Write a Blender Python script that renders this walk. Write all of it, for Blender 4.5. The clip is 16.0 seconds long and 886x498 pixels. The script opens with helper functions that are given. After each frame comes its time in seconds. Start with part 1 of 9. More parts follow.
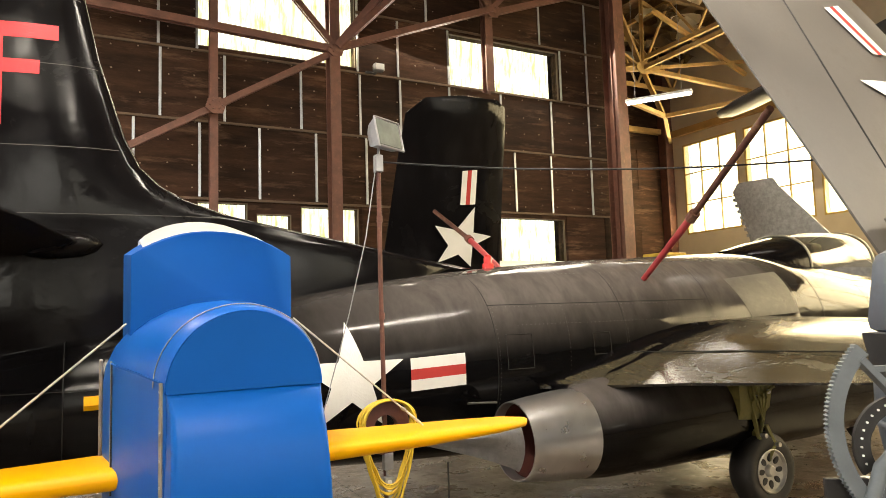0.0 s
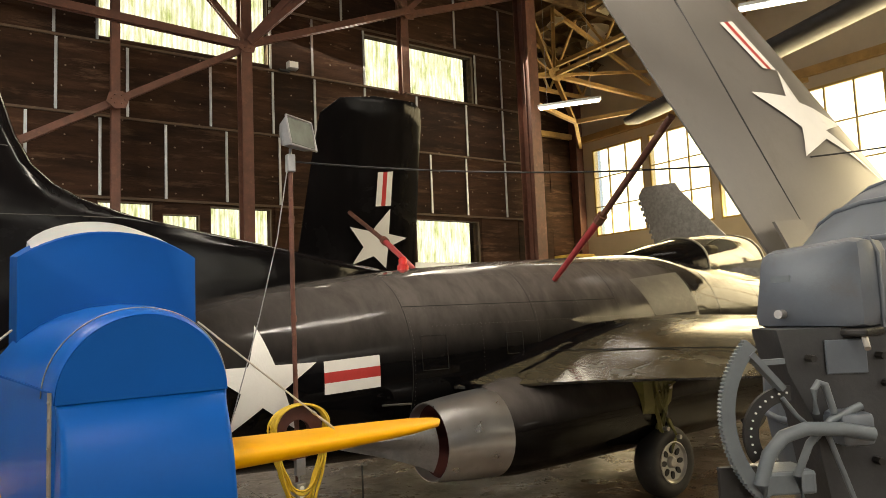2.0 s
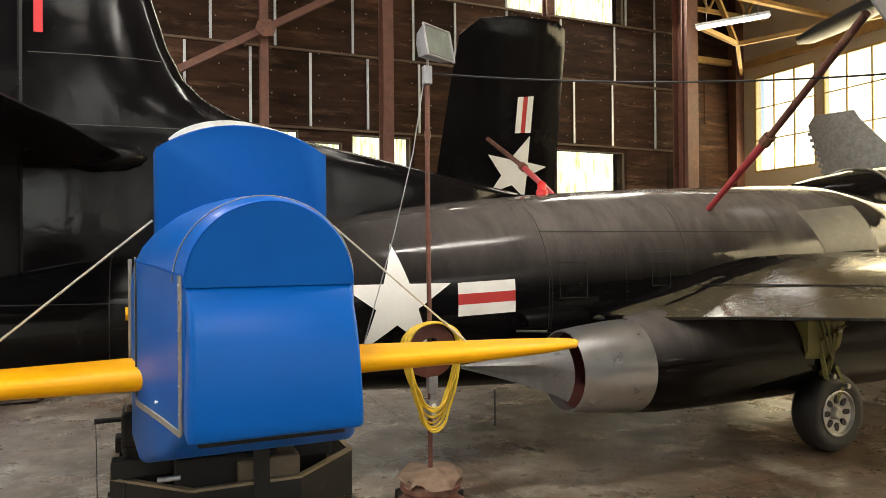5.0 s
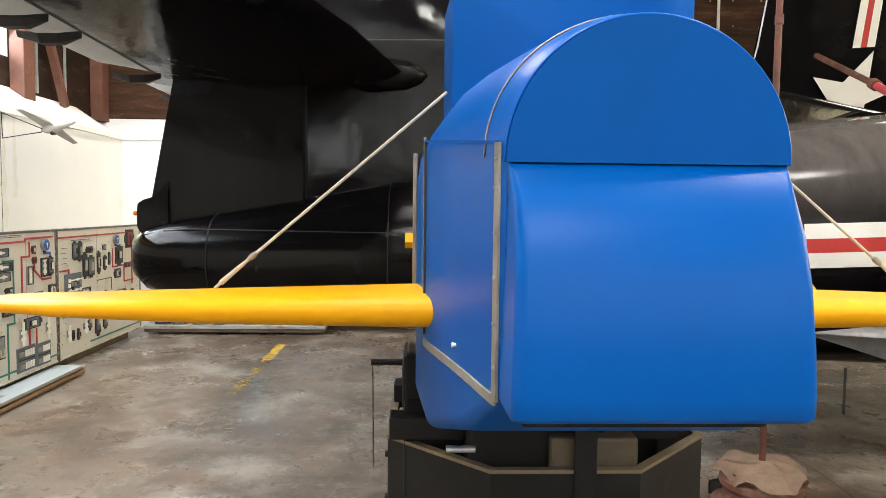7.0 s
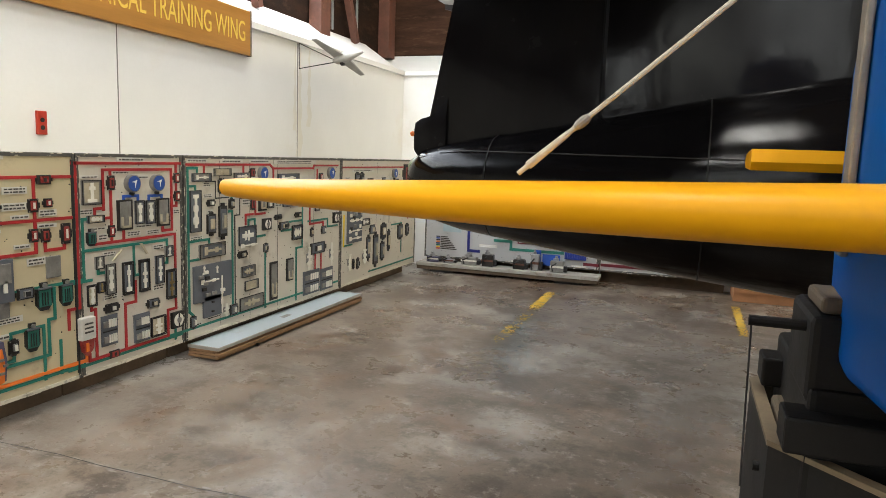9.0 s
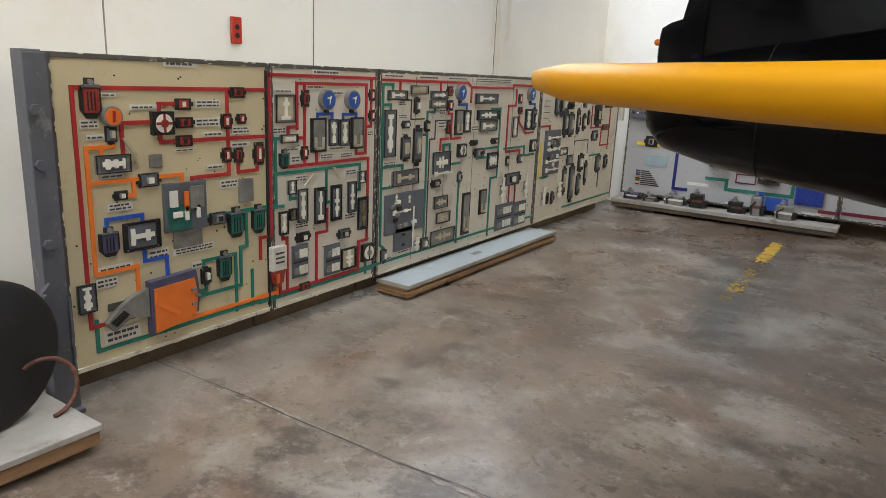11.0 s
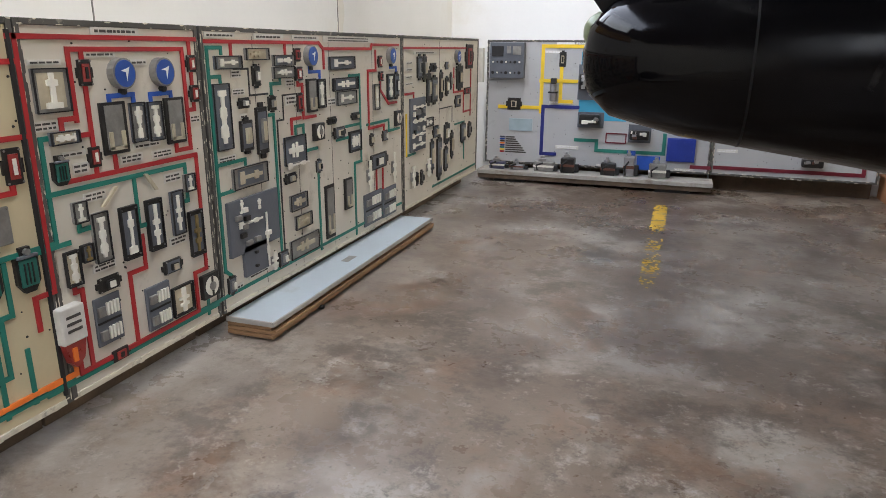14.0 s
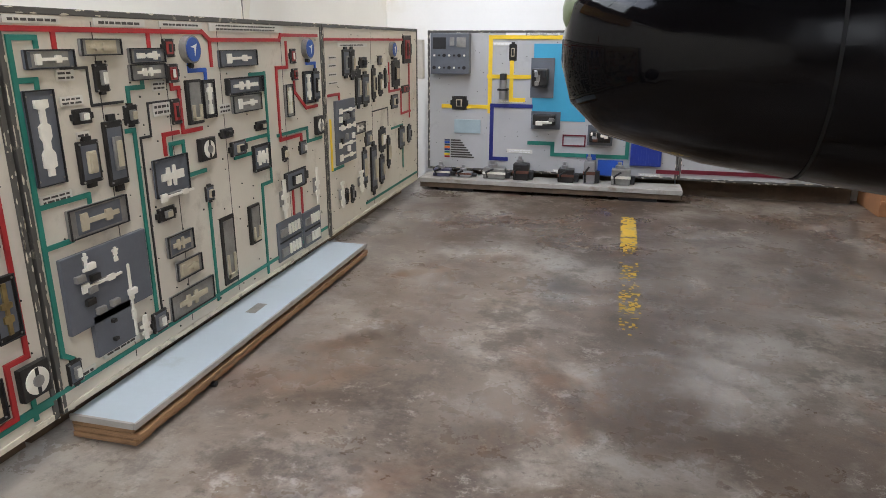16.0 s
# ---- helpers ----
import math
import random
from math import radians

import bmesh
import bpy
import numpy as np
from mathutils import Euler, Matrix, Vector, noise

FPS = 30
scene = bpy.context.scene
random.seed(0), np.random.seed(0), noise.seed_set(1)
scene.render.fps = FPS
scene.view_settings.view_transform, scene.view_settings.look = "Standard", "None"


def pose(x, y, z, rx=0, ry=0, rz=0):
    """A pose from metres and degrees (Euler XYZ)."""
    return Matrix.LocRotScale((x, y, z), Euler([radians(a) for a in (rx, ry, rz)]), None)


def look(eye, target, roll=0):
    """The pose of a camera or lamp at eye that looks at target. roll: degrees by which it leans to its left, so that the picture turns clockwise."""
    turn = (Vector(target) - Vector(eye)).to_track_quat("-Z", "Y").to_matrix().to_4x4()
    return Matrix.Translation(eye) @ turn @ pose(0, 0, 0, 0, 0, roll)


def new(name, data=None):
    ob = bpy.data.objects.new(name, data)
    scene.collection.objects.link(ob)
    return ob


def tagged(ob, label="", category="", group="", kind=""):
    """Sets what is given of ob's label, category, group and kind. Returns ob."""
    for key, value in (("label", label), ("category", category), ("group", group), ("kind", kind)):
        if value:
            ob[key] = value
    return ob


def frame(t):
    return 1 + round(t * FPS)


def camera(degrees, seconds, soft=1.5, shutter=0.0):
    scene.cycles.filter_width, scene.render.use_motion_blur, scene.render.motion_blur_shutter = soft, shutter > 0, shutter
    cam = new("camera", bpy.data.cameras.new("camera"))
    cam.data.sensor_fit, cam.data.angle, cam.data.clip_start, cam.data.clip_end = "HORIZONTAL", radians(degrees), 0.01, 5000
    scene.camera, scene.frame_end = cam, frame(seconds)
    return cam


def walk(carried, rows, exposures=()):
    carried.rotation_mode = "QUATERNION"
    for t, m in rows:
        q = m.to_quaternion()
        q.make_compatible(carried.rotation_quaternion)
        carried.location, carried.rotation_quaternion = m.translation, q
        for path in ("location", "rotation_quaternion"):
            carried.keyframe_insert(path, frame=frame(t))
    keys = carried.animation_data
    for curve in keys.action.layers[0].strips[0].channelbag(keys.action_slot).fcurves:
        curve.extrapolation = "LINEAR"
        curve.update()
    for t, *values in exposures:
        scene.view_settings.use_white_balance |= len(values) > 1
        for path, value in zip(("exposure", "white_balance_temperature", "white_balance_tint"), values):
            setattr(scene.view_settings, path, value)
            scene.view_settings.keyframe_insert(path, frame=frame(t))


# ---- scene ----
cam = camera(65.9, 16.0, soft=0.8)
PATH = [
    (0, (-0.245, 1.452, 1.957), (0.689, 3.212, 2.134), -1.8),
    (0.5, (-0.238, 1.461, 1.956), (0.775, 3.176, 2.136), -2.0),
    (1, (-0.233, 1.475, 1.957), (0.847, 3.149, 2.139), -2.2),
    (1.5, (-0.23, 1.464, 1.956), (0.89, 3.112, 2.135), -2.3),
    (2, (-0.224, 1.449, 1.955), (0.917, 3.082, 2.128), -2.4),
    (2.5, (-0.212, 1.435, 1.951), (0.944, 3.058, 2.122), -2.4),
    (3, (-0.215, 1.423, 1.946), (0.955, 3.036, 2.119), -2.5),
    (3.2, (-0.218, 1.435, 1.946), (0.952, 3.048, 2.111), -2.4),
    (5.3, (-0.099, 1.792, 1.797), (0.59, 3.669, 1.761), -0.3),
    (5.5, (-0.133, 1.897, 1.784), (0.486, 3.797, 1.718), -0.2),
    (6, (-0.198, 2.127, 1.754), (0.237, 4.076, 1.634), 0.3),
    (6.2, (-0.199, 2.232, 1.725), (0.161, 4.196, 1.6), 0.3),
    (6.5, (-0.178, 2.352, 1.7), (0.069, 4.333, 1.573), 0.5),
    (7, (-0.161, 2.57, 1.642), (-0.088, 4.565, 1.523), 0.6),
    (7.5, (-0.223, 2.766, 1.56), (-0.289, 4.762, 1.45), 0.9),
    (8, (-0.332, 2.937, 1.524), (-0.556, 4.92, 1.382), 1.1),
    (8.5, (-0.384, 3.1, 1.474), (-0.833, 5.04, 1.281), 1.6),
    (9, (-0.423, 3.261, 1.454), (-1.086, 5.129, 1.187), 2.0),
    (9.5, (-0.565, 3.386, 1.408), (-1.383, 5.181, 1.075), 2.3),
    (10, (-0.752, 3.484, 1.393), (-1.679, 5.209, 0.989), 2.7),
    (10.2, (-0.81, 3.534, 1.394), (-1.776, 5.232, 0.963), 2.8),
    (12.3, (-1.289, 4.013, 1.348), (-2.383, 5.609, 0.839), 2.4),
    (12.5, (-1.366, 4.05, 1.344), (-2.418, 5.671, 0.828), 2.0),
    (13, (-1.459, 4.166, 1.327), (-2.404, 5.844, 0.79), 1.4),
    (13.5, (-1.567, 4.328, 1.326), (-2.355, 6.079, 0.767), 0.9),
    (14, (-1.69, 4.524, 1.328), (-2.309, 6.339, 0.761), 0.4),
    (14.5, (-1.842, 4.73, 1.347), (-2.328, 6.582, 0.77), 0.2),
    (15, (-1.871, 4.937, 1.34), (-2.33, 6.795, 0.759), 0.1),
    (15.2, (-1.838, 5.013, 1.357), (-2.312, 6.865, 0.768), 0.2),
    (15.5, (-1.828, 5.139, 1.347), (-2.313, 6.986, 0.754), 0.2),
    (16, (-1.901, 5.366, 1.315), (-2.372, 7.22, 0.731), 0.2),
]
EXPOSURES = [(0.0, 0.62, 7150, 11), (1.5, 0.05, 7150, 11), (3.2, -0.22, 7150, 11), (5.5, 0.42, 6500, 10), (6.5, 0.58, 6400, 10), (7.7, 0.6, 6250, 10), (8.5, 0.34, 6250, 10), (9.3, -0.02, 6300, 10), (10.2, -0.1, 6200, 10), (12.5, -0.28, 5850, 15), (14.0, -0.02, 5850, 15), (16.0, 0.05, 5850, 15)]
walk(cam, [(t, look(eye, target, roll)) for t, eye, target, roll in PATH], EXPOSURES)

# ---- light ----
world = bpy.data.worlds.new("world")
scene.world = world
world.use_nodes = True
wn = world.node_tree.nodes
sky = wn.new("ShaderNodeTexSky")
sky.sky_type, sky.sun_disc = "NISHITA", False
sky.sun_elevation, sky.sun_rotation = radians(40), radians(75)
wn["Background"].inputs["Strength"].default_value = 0.12
world.node_tree.links.new(sky.outputs[0], wn["Background"].inputs["Color"])


def area(name, m, w, h, power, colour=(1, 1, 1)):
    d = bpy.data.lights.new(name, "AREA")
    d.shape, d.size, d.size_y, d.energy, d.color = "RECTANGLE", w, h, power, colour
    ob = new(name, d)
    ob.matrix_world = m
    return ob


WARM = (1.0, 0.93, 0.80)
COOL = (0.90, 0.95, 1.0)
area("daylight_east_windows", look((15.2, 6.0, 5.2), (6.0, 6.0, 1.5)), 19.0, 2.6, 1500, (1.0, 0.82, 0.48))
# fill lamps added at the unseen south windows
for x in (-2.5, 2.3, 7.1):
    area("daylight_south_window", look((x, -6.6, 4.6), (x, 8.0, 0.9)), 1.9, 3.4, 45, (0.96, 0.98, 1.0))
area("daylight_west_windows", look((-4.5, 7.4, 4.0), (0.0, 7.0, 0.6)), 6.0, 1.7, 260, COOL)
area("daylight_north_windows", look((6.0, 12.35, 6.7), (5.0, 4.0, 0.5)), 7.0, 1.0, 220, WARM)
# unseen hall lights added for brightness; two are set from highlights on the paint
ADDED_HALL_LIGHTS = [(-2.6, 8.8, 0), (-1.0, 4.7, 0), (-2.4, -1.2, 0), (0.6, -1.6, 0), (3.8, 4.3, 90), (8.6, -1.0, 0)]
for x, y, turn in ADDED_HALL_LIGHTS:
    area("fluorescent_glow", pose(x, y, 6.98, 0, 0, turn), 0.25, 2.4, 210, (1.0, 0.95, 0.86))

# ---- materials ----


def mat(name, colour, rough=0.5, metal=0.0, vary=0.15, scale=6.0, fine=60.0, bump=0.1, stain=None, stain_amount=0.0,
        stain_scale=2.0, rough_vary=0.15, coat=0.0, dust_sheen=None, spec=0.5, island=0.0, stretch=(1, 1, 1)):
    m = bpy.data.materials.new(name)
    m.use_nodes = True
    nt = m.node_tree
    N, L = nt.nodes, nt.links
    b = N["Principled BSDF"]
    tc = N.new("ShaderNodeTexCoord")
    mp = N.new("ShaderNodeMapping")
    mp.inputs["Scale"].default_value = stretch
    L.new(tc.outputs["Object"], mp.inputs["Vector"])

    def noise_tex(s, detail=6.0, rough_n=0.6):
        n = N.new("ShaderNodeTexNoise")
        n.inputs["Scale"].default_value = s
        n.inputs["Detail"].default_value = detail
        n.inputs["Roughness"].default_value = rough_n
        L.new(mp.outputs[0], n.inputs["Vector"])
        return n

    def ramp(src, lo, hi):
        r = N.new("ShaderNodeMapRange")
        r.inputs["From Min"].default_value, r.inputs["From Max"].default_value = lo, hi
        L.new(src, r.inputs["Value"])
        return r.outputs[0]

    def mix(f, a, bb):
        x = N.new("ShaderNodeMix")
        x.data_type = "RGBA"
        for sock, v in ((x.inputs["Factor"], f), (x.inputs["A"], a), (x.inputs["B"], bb)):
            if isinstance(v, tuple):
                sock.default_value = (*v, 1)
            elif isinstance(v, (int, float)):
                sock.default_value = v
            else:
                L.new(v, sock)
        return x.outputs["Result"]

    big, small = noise_tex(scale), noise_tex(fine, 4.0)
    dark = tuple(c * (1 - vary) for c in colour)
    light = tuple(min(1.0, c * (1 + vary)) for c in colour)
    c = mix(ramp(big.outputs["Fac"], 0.3, 0.7), dark, light)
    c = mix(ramp(small.outputs["Fac"], 0.35, 0.75), c, mix(0.35, c, dark))
    if stain:
        st = noise_tex(stain_scale, 9.0, 0.7)
        f = ramp(st.outputs["Fac"], 0.62 - 0.25 * stain_amount, 0.66 + 0.1 * (1 - stain_amount))
        c = mix(f, c, stain)
    if dust_sheen:
        g = N.new("ShaderNodeNewGeometry")
        sp = N.new("ShaderNodeSeparateXYZ")
        L.new(g.outputs["Normal"], sp.inputs[0])
        up = ramp(sp.outputs["Z"], 0.22, 0.92)
        mu = N.new("ShaderNodeMath")
        mu.operation = "MULTIPLY"
        L.new(up, mu.inputs[0])
        L.new(ramp(big.outputs["Fac"], 0.2, 0.6), mu.inputs[1])
        c = mix(mu.outputs[0], c, dust_sheen)
    if island:
        oi = N.new("ShaderNodeObjectInfo")
        hs = N.new("ShaderNodeHueSaturation")
        L.new(c, hs.inputs["Color"])
        mr = N.new("ShaderNodeMapRange")
        mr.inputs["To Min"].default_value, mr.inputs["To Max"].default_value = 1 - island, 1 + island
        L.new(oi.outputs["Random"], mr.inputs["Value"])
        L.new(mr.outputs[0], hs.inputs["Value"])
        c = hs.outputs["Color"]
    L.new(c, b.inputs["Base Color"])
    rr = N.new("ShaderNodeMapRange")
    rr.inputs["To Min"].default_value = max(0.03, rough - rough_vary)
    rr.inputs["To Max"].default_value = min(1.0, rough + rough_vary)
    L.new(big.outputs["Fac"], rr.inputs["Value"])
    L.new(rr.outputs[0], b.inputs["Roughness"])
    b.inputs["Metallic"].default_value = metal
    b.inputs["Coat Weight"].default_value = coat
    b.inputs["Specular IOR Level"].default_value = spec
    if bump:
        bp = N.new("ShaderNodeBump")
        bp.inputs["Strength"].default_value = bump
        bp.inputs["Distance"].default_value = 0.01
        ad = N.new("ShaderNodeMath")
        ad.operation = "ADD"
        L.new(small.outputs["Fac"], ad.inputs[0])
        L.new(big.outputs["Fac"], ad.inputs[1])
        L.new(ad.outputs[0], bp.inputs["Height"])
        L.new(bp.outputs[0], b.inputs["Normal"])
    return m


def glow(name, colour, strength, scale=3.0, second=None):
    m = bpy.data.materials.new(name)
    m.use_nodes = True
    nt = m.node_tree
    nt.nodes.remove(nt.nodes["Principled BSDF"])
    e = nt.nodes.new("ShaderNodeEmission")
    e.inputs["Color"].default_value = (*colour, 1)
    e.inputs["Strength"].default_value = strength
    if second:
        tc, n, x = nt.nodes.new("ShaderNodeTexCoord"), nt.nodes.new("ShaderNodeTexNoise"), nt.nodes.new("ShaderNodeMix")
        mp = nt.nodes.new("ShaderNodeMapping")
        mp.inputs["Scale"].default_value = (3, 3, 0.8)
        n.inputs["Scale"].default_value, n.inputs["Detail"].default_value = scale, 6
        x.data_type = "RGBA"
        x.inputs["A"].default_value, x.inputs["B"].default_value = (*colour, 1), (*second, 1)
        r = nt.nodes.new("ShaderNodeMapRange")
        r.inputs["From Min"].default_value, r.inputs["From Max"].default_value = 0.52, 0.68
        nt.links.new(tc.outputs["Object"], mp.inputs[0])
        nt.links.new(mp.outputs[0], n.inputs["Vector"])
        nt.links.new(n.outputs["Fac"], r.inputs["Value"])
        nt.links.new(r.outputs[0], x.inputs["Factor"])
        nt.links.new(x.outputs["Result"], e.inputs["Color"])
    nt.links.new(e.outputs[0], nt.nodes["Material Output"].inputs["Surface"])
    return m


def glass(name, tint=(1, 1, 1), rough=0.05, share=0.12):
    m = bpy.data.materials.new(name)
    m.use_nodes = True
    nt = m.node_tree
    nt.nodes.remove(nt.nodes["Principled BSDF"])
    t, g, x = nt.nodes.new("ShaderNodeBsdfTransparent"), nt.nodes.new("ShaderNodeBsdfGlossy"), nt.nodes.new("ShaderNodeMixShader")
    t.inputs["Color"].default_value = (*tint, 1)
    g.inputs["Roughness"].default_value = rough
    x.inputs[0].default_value = share
    nt.links.new(t.outputs[0], x.inputs[1])
    nt.links.new(g.outputs[0], x.inputs[2])
    nt.links.new(x.outputs[0], nt.nodes["Material Output"].inputs["Surface"])
    return m


def aircraft_black(name, colour, dust_sheen, rough, ripple, spec=0.17):
    """Old gloss paint on riveted sheet: rippled skin, streaked grime, scuffs, and dust with painted-in roof sheen on
    what faces up.
    """
    m = bpy.data.materials.new(name)
    m.use_nodes = True
    nt = m.node_tree
    N, L = nt.nodes, nt.links
    b = N["Principled BSDF"]
    tc = N.new("ShaderNodeTexCoord")

    def tex(stretch, scale, detail, lo, hi, warp=0.0):
        mp = N.new("ShaderNodeMapping")
        mp.inputs["Scale"].default_value = stretch
        L.new(tc.outputs["Object"], mp.inputs["Vector"])
        n = N.new("ShaderNodeTexNoise")
        n.inputs["Scale"].default_value, n.inputs["Detail"].default_value = scale, detail
        n.inputs["Roughness"].default_value, n.inputs["Distortion"].default_value = 0.65, warp
        L.new(mp.outputs[0], n.inputs["Vector"])
        r = N.new("ShaderNodeMapRange")
        r.inputs["From Min"].default_value, r.inputs["From Max"].default_value = lo, hi
        L.new(n.outputs["Fac"], r.inputs["Value"])
        return r.outputs[0]

    def times(a, k):
        x = N.new("ShaderNodeMath")
        x.operation = "MULTIPLY"
        L.new(a, x.inputs[0])
        if isinstance(k, float):
            x.inputs[1].default_value = k
        else:
            L.new(k, x.inputs[1])
        return x.outputs[0]

    def mix(f, a, c):
        x = N.new("ShaderNodeMix")
        x.data_type = "RGBA"
        L.new(f, x.inputs["Factor"])
        for sock, v in ((x.inputs["A"], a), (x.inputs["B"], c)):
            if isinstance(v, tuple):
                sock.default_value = (*v, 1)
            else:
                L.new(v, sock)
        return x.outputs["Result"]

    streak = tex((3.0, 1.0, 0.9), 2.0, 8, 0.45, 0.75)
    patches = tex((1, 1, 1), 1.1, 7, 0.45, 0.62, 0.4)
    scuff = tex((1, 1, 1), 5.0, 12, 0.66, 0.74, 0.4)
    c = mix(times(streak, 0.3), colour, tuple(k * 3.0 for k in colour))
    c = mix(times(scuff, 0.35), c, (0.055, 0.050, 0.048))
    # up-facing tint: dust, with the roof's sheen painted into the same colour
    if dust_sheen:
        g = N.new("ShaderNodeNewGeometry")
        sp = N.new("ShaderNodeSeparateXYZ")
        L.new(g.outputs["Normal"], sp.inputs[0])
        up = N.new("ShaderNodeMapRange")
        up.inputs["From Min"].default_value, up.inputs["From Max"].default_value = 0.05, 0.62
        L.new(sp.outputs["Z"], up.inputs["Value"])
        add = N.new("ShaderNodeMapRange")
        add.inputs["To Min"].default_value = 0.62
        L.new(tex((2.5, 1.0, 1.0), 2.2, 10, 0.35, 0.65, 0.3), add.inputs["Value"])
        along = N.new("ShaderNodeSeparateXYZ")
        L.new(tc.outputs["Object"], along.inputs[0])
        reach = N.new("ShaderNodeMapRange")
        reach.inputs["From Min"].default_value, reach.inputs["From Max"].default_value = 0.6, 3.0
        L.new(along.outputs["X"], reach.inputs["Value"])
        fore_fade = N.new("ShaderNodeMapRange")
        fore_fade.inputs["From Min"].default_value, fore_fade.inputs["From Max"].default_value = 6.4, 7.0
        fore_fade.inputs["To Min"].default_value, fore_fade.inputs["To Max"].default_value = 1.0, 0.2
        L.new(along.outputs["X"], fore_fade.inputs["Value"])
        dust_and_sheen = times(times(times(up.outputs[0], add.outputs[0]), reach.outputs[0]), fore_fade.outputs[0])
        c = mix(dust_and_sheen, c, dust_sheen)
    L.new(c, b.inputs["Base Color"])
    rr = N.new("ShaderNodeMapRange")
    rr.inputs["To Min"].default_value, rr.inputs["To Max"].default_value = max(0.05, rough - 0.07), rough + 0.13
    L.new(patches, rr.inputs["Value"])
    L.new(rr.outputs[0], b.inputs["Roughness"])
    b.inputs["Specular IOR Level"].default_value = spec
    ribs = tex((6.0, 1.0, 0.35), 1.0, 1, 0.2, 0.8)
    dents = tex((1, 1, 1), 2.4, 4, 0.2, 0.8)
    height = N.new("ShaderNodeMath")
    height.operation = "MULTIPLY_ADD"
    L.new(dents, height.inputs[0])
    height.inputs[1].default_value = 1.2
    L.new(ribs, height.inputs[2])
    bp = N.new("ShaderNodeBump")
    bp.inputs["Strength"].default_value, bp.inputs["Distance"].default_value = ripple, 0.012
    L.new(height.outputs[0], bp.inputs["Height"])
    L.new(bp.outputs[0], b.inputs["Normal"])
    return m


def ribbed_sheet():
    """Translucent corrugated sheet: rib shading painted in as stripes, algae in long drips."""
    m = bpy.data.materials.new("ribbed_fibreglass")
    m.use_nodes = True
    nt = m.node_tree
    N, L = nt.nodes, nt.links
    N.remove(N["Principled BSDF"])
    tc = N.new("ShaderNodeTexCoord")
    sp = N.new("ShaderNodeSeparateXYZ")
    L.new(tc.outputs["Object"], sp.inputs[0])
    wave = N.new("ShaderNodeMath")
    wave.operation = "MULTIPLY"
    wave.inputs[1].default_value = 2 * math.pi / 0.08
    L.new(sp.outputs["X"], wave.inputs[0])
    sn = N.new("ShaderNodeMath")
    sn.operation = "SINE"
    L.new(wave.outputs[0], sn.inputs[0])
    rib_shade = N.new("ShaderNodeMapRange")
    rib_shade.inputs["From Min"].default_value, rib_shade.inputs["From Max"].default_value = 0.0, 1.0
    L.new(sn.outputs[0], rib_shade.inputs["Value"])
    mp = N.new("ShaderNodeMapping")
    mp.inputs["Scale"].default_value = (7.0, 1.0, 1.1)
    L.new(tc.outputs["Object"], mp.inputs["Vector"])
    n = N.new("ShaderNodeTexNoise")
    n.inputs["Scale"].default_value, n.inputs["Detail"].default_value, n.inputs["Roughness"].default_value = 1.6, 10, 0.7
    L.new(mp.outputs[0], n.inputs["Vector"])
    drip = N.new("ShaderNodeMapRange")
    drip.inputs["From Min"].default_value, drip.inputs["From Max"].default_value = 0.42, 0.66
    L.new(n.outputs["Fac"], drip.inputs["Value"])
    a, bmix = N.new("ShaderNodeMix"), N.new("ShaderNodeMix")
    a.data_type = bmix.data_type = "RGBA"
    a.inputs["A"].default_value, a.inputs["B"].default_value = (0.96, 0.96, 0.86, 1), (0.46, 0.50, 0.24, 1)
    L.new(drip.outputs[0], a.inputs["Factor"])
    half = N.new("ShaderNodeMath")
    half.operation = "MULTIPLY"
    half.inputs[1].default_value = 0.55
    L.new(rib_shade.outputs[0], half.inputs[0])
    L.new(half.outputs[0], bmix.inputs["Factor"])
    L.new(a.outputs["Result"], bmix.inputs["A"])
    bmix.inputs["B"].default_value = (0.42, 0.42, 0.30, 1)
    t = N.new("ShaderNodeBsdfTransparent")
    L.new(bmix.outputs["Result"], t.inputs["Color"])
    L.new(t.outputs[0], N["Material Output"].inputs["Surface"])
    return m


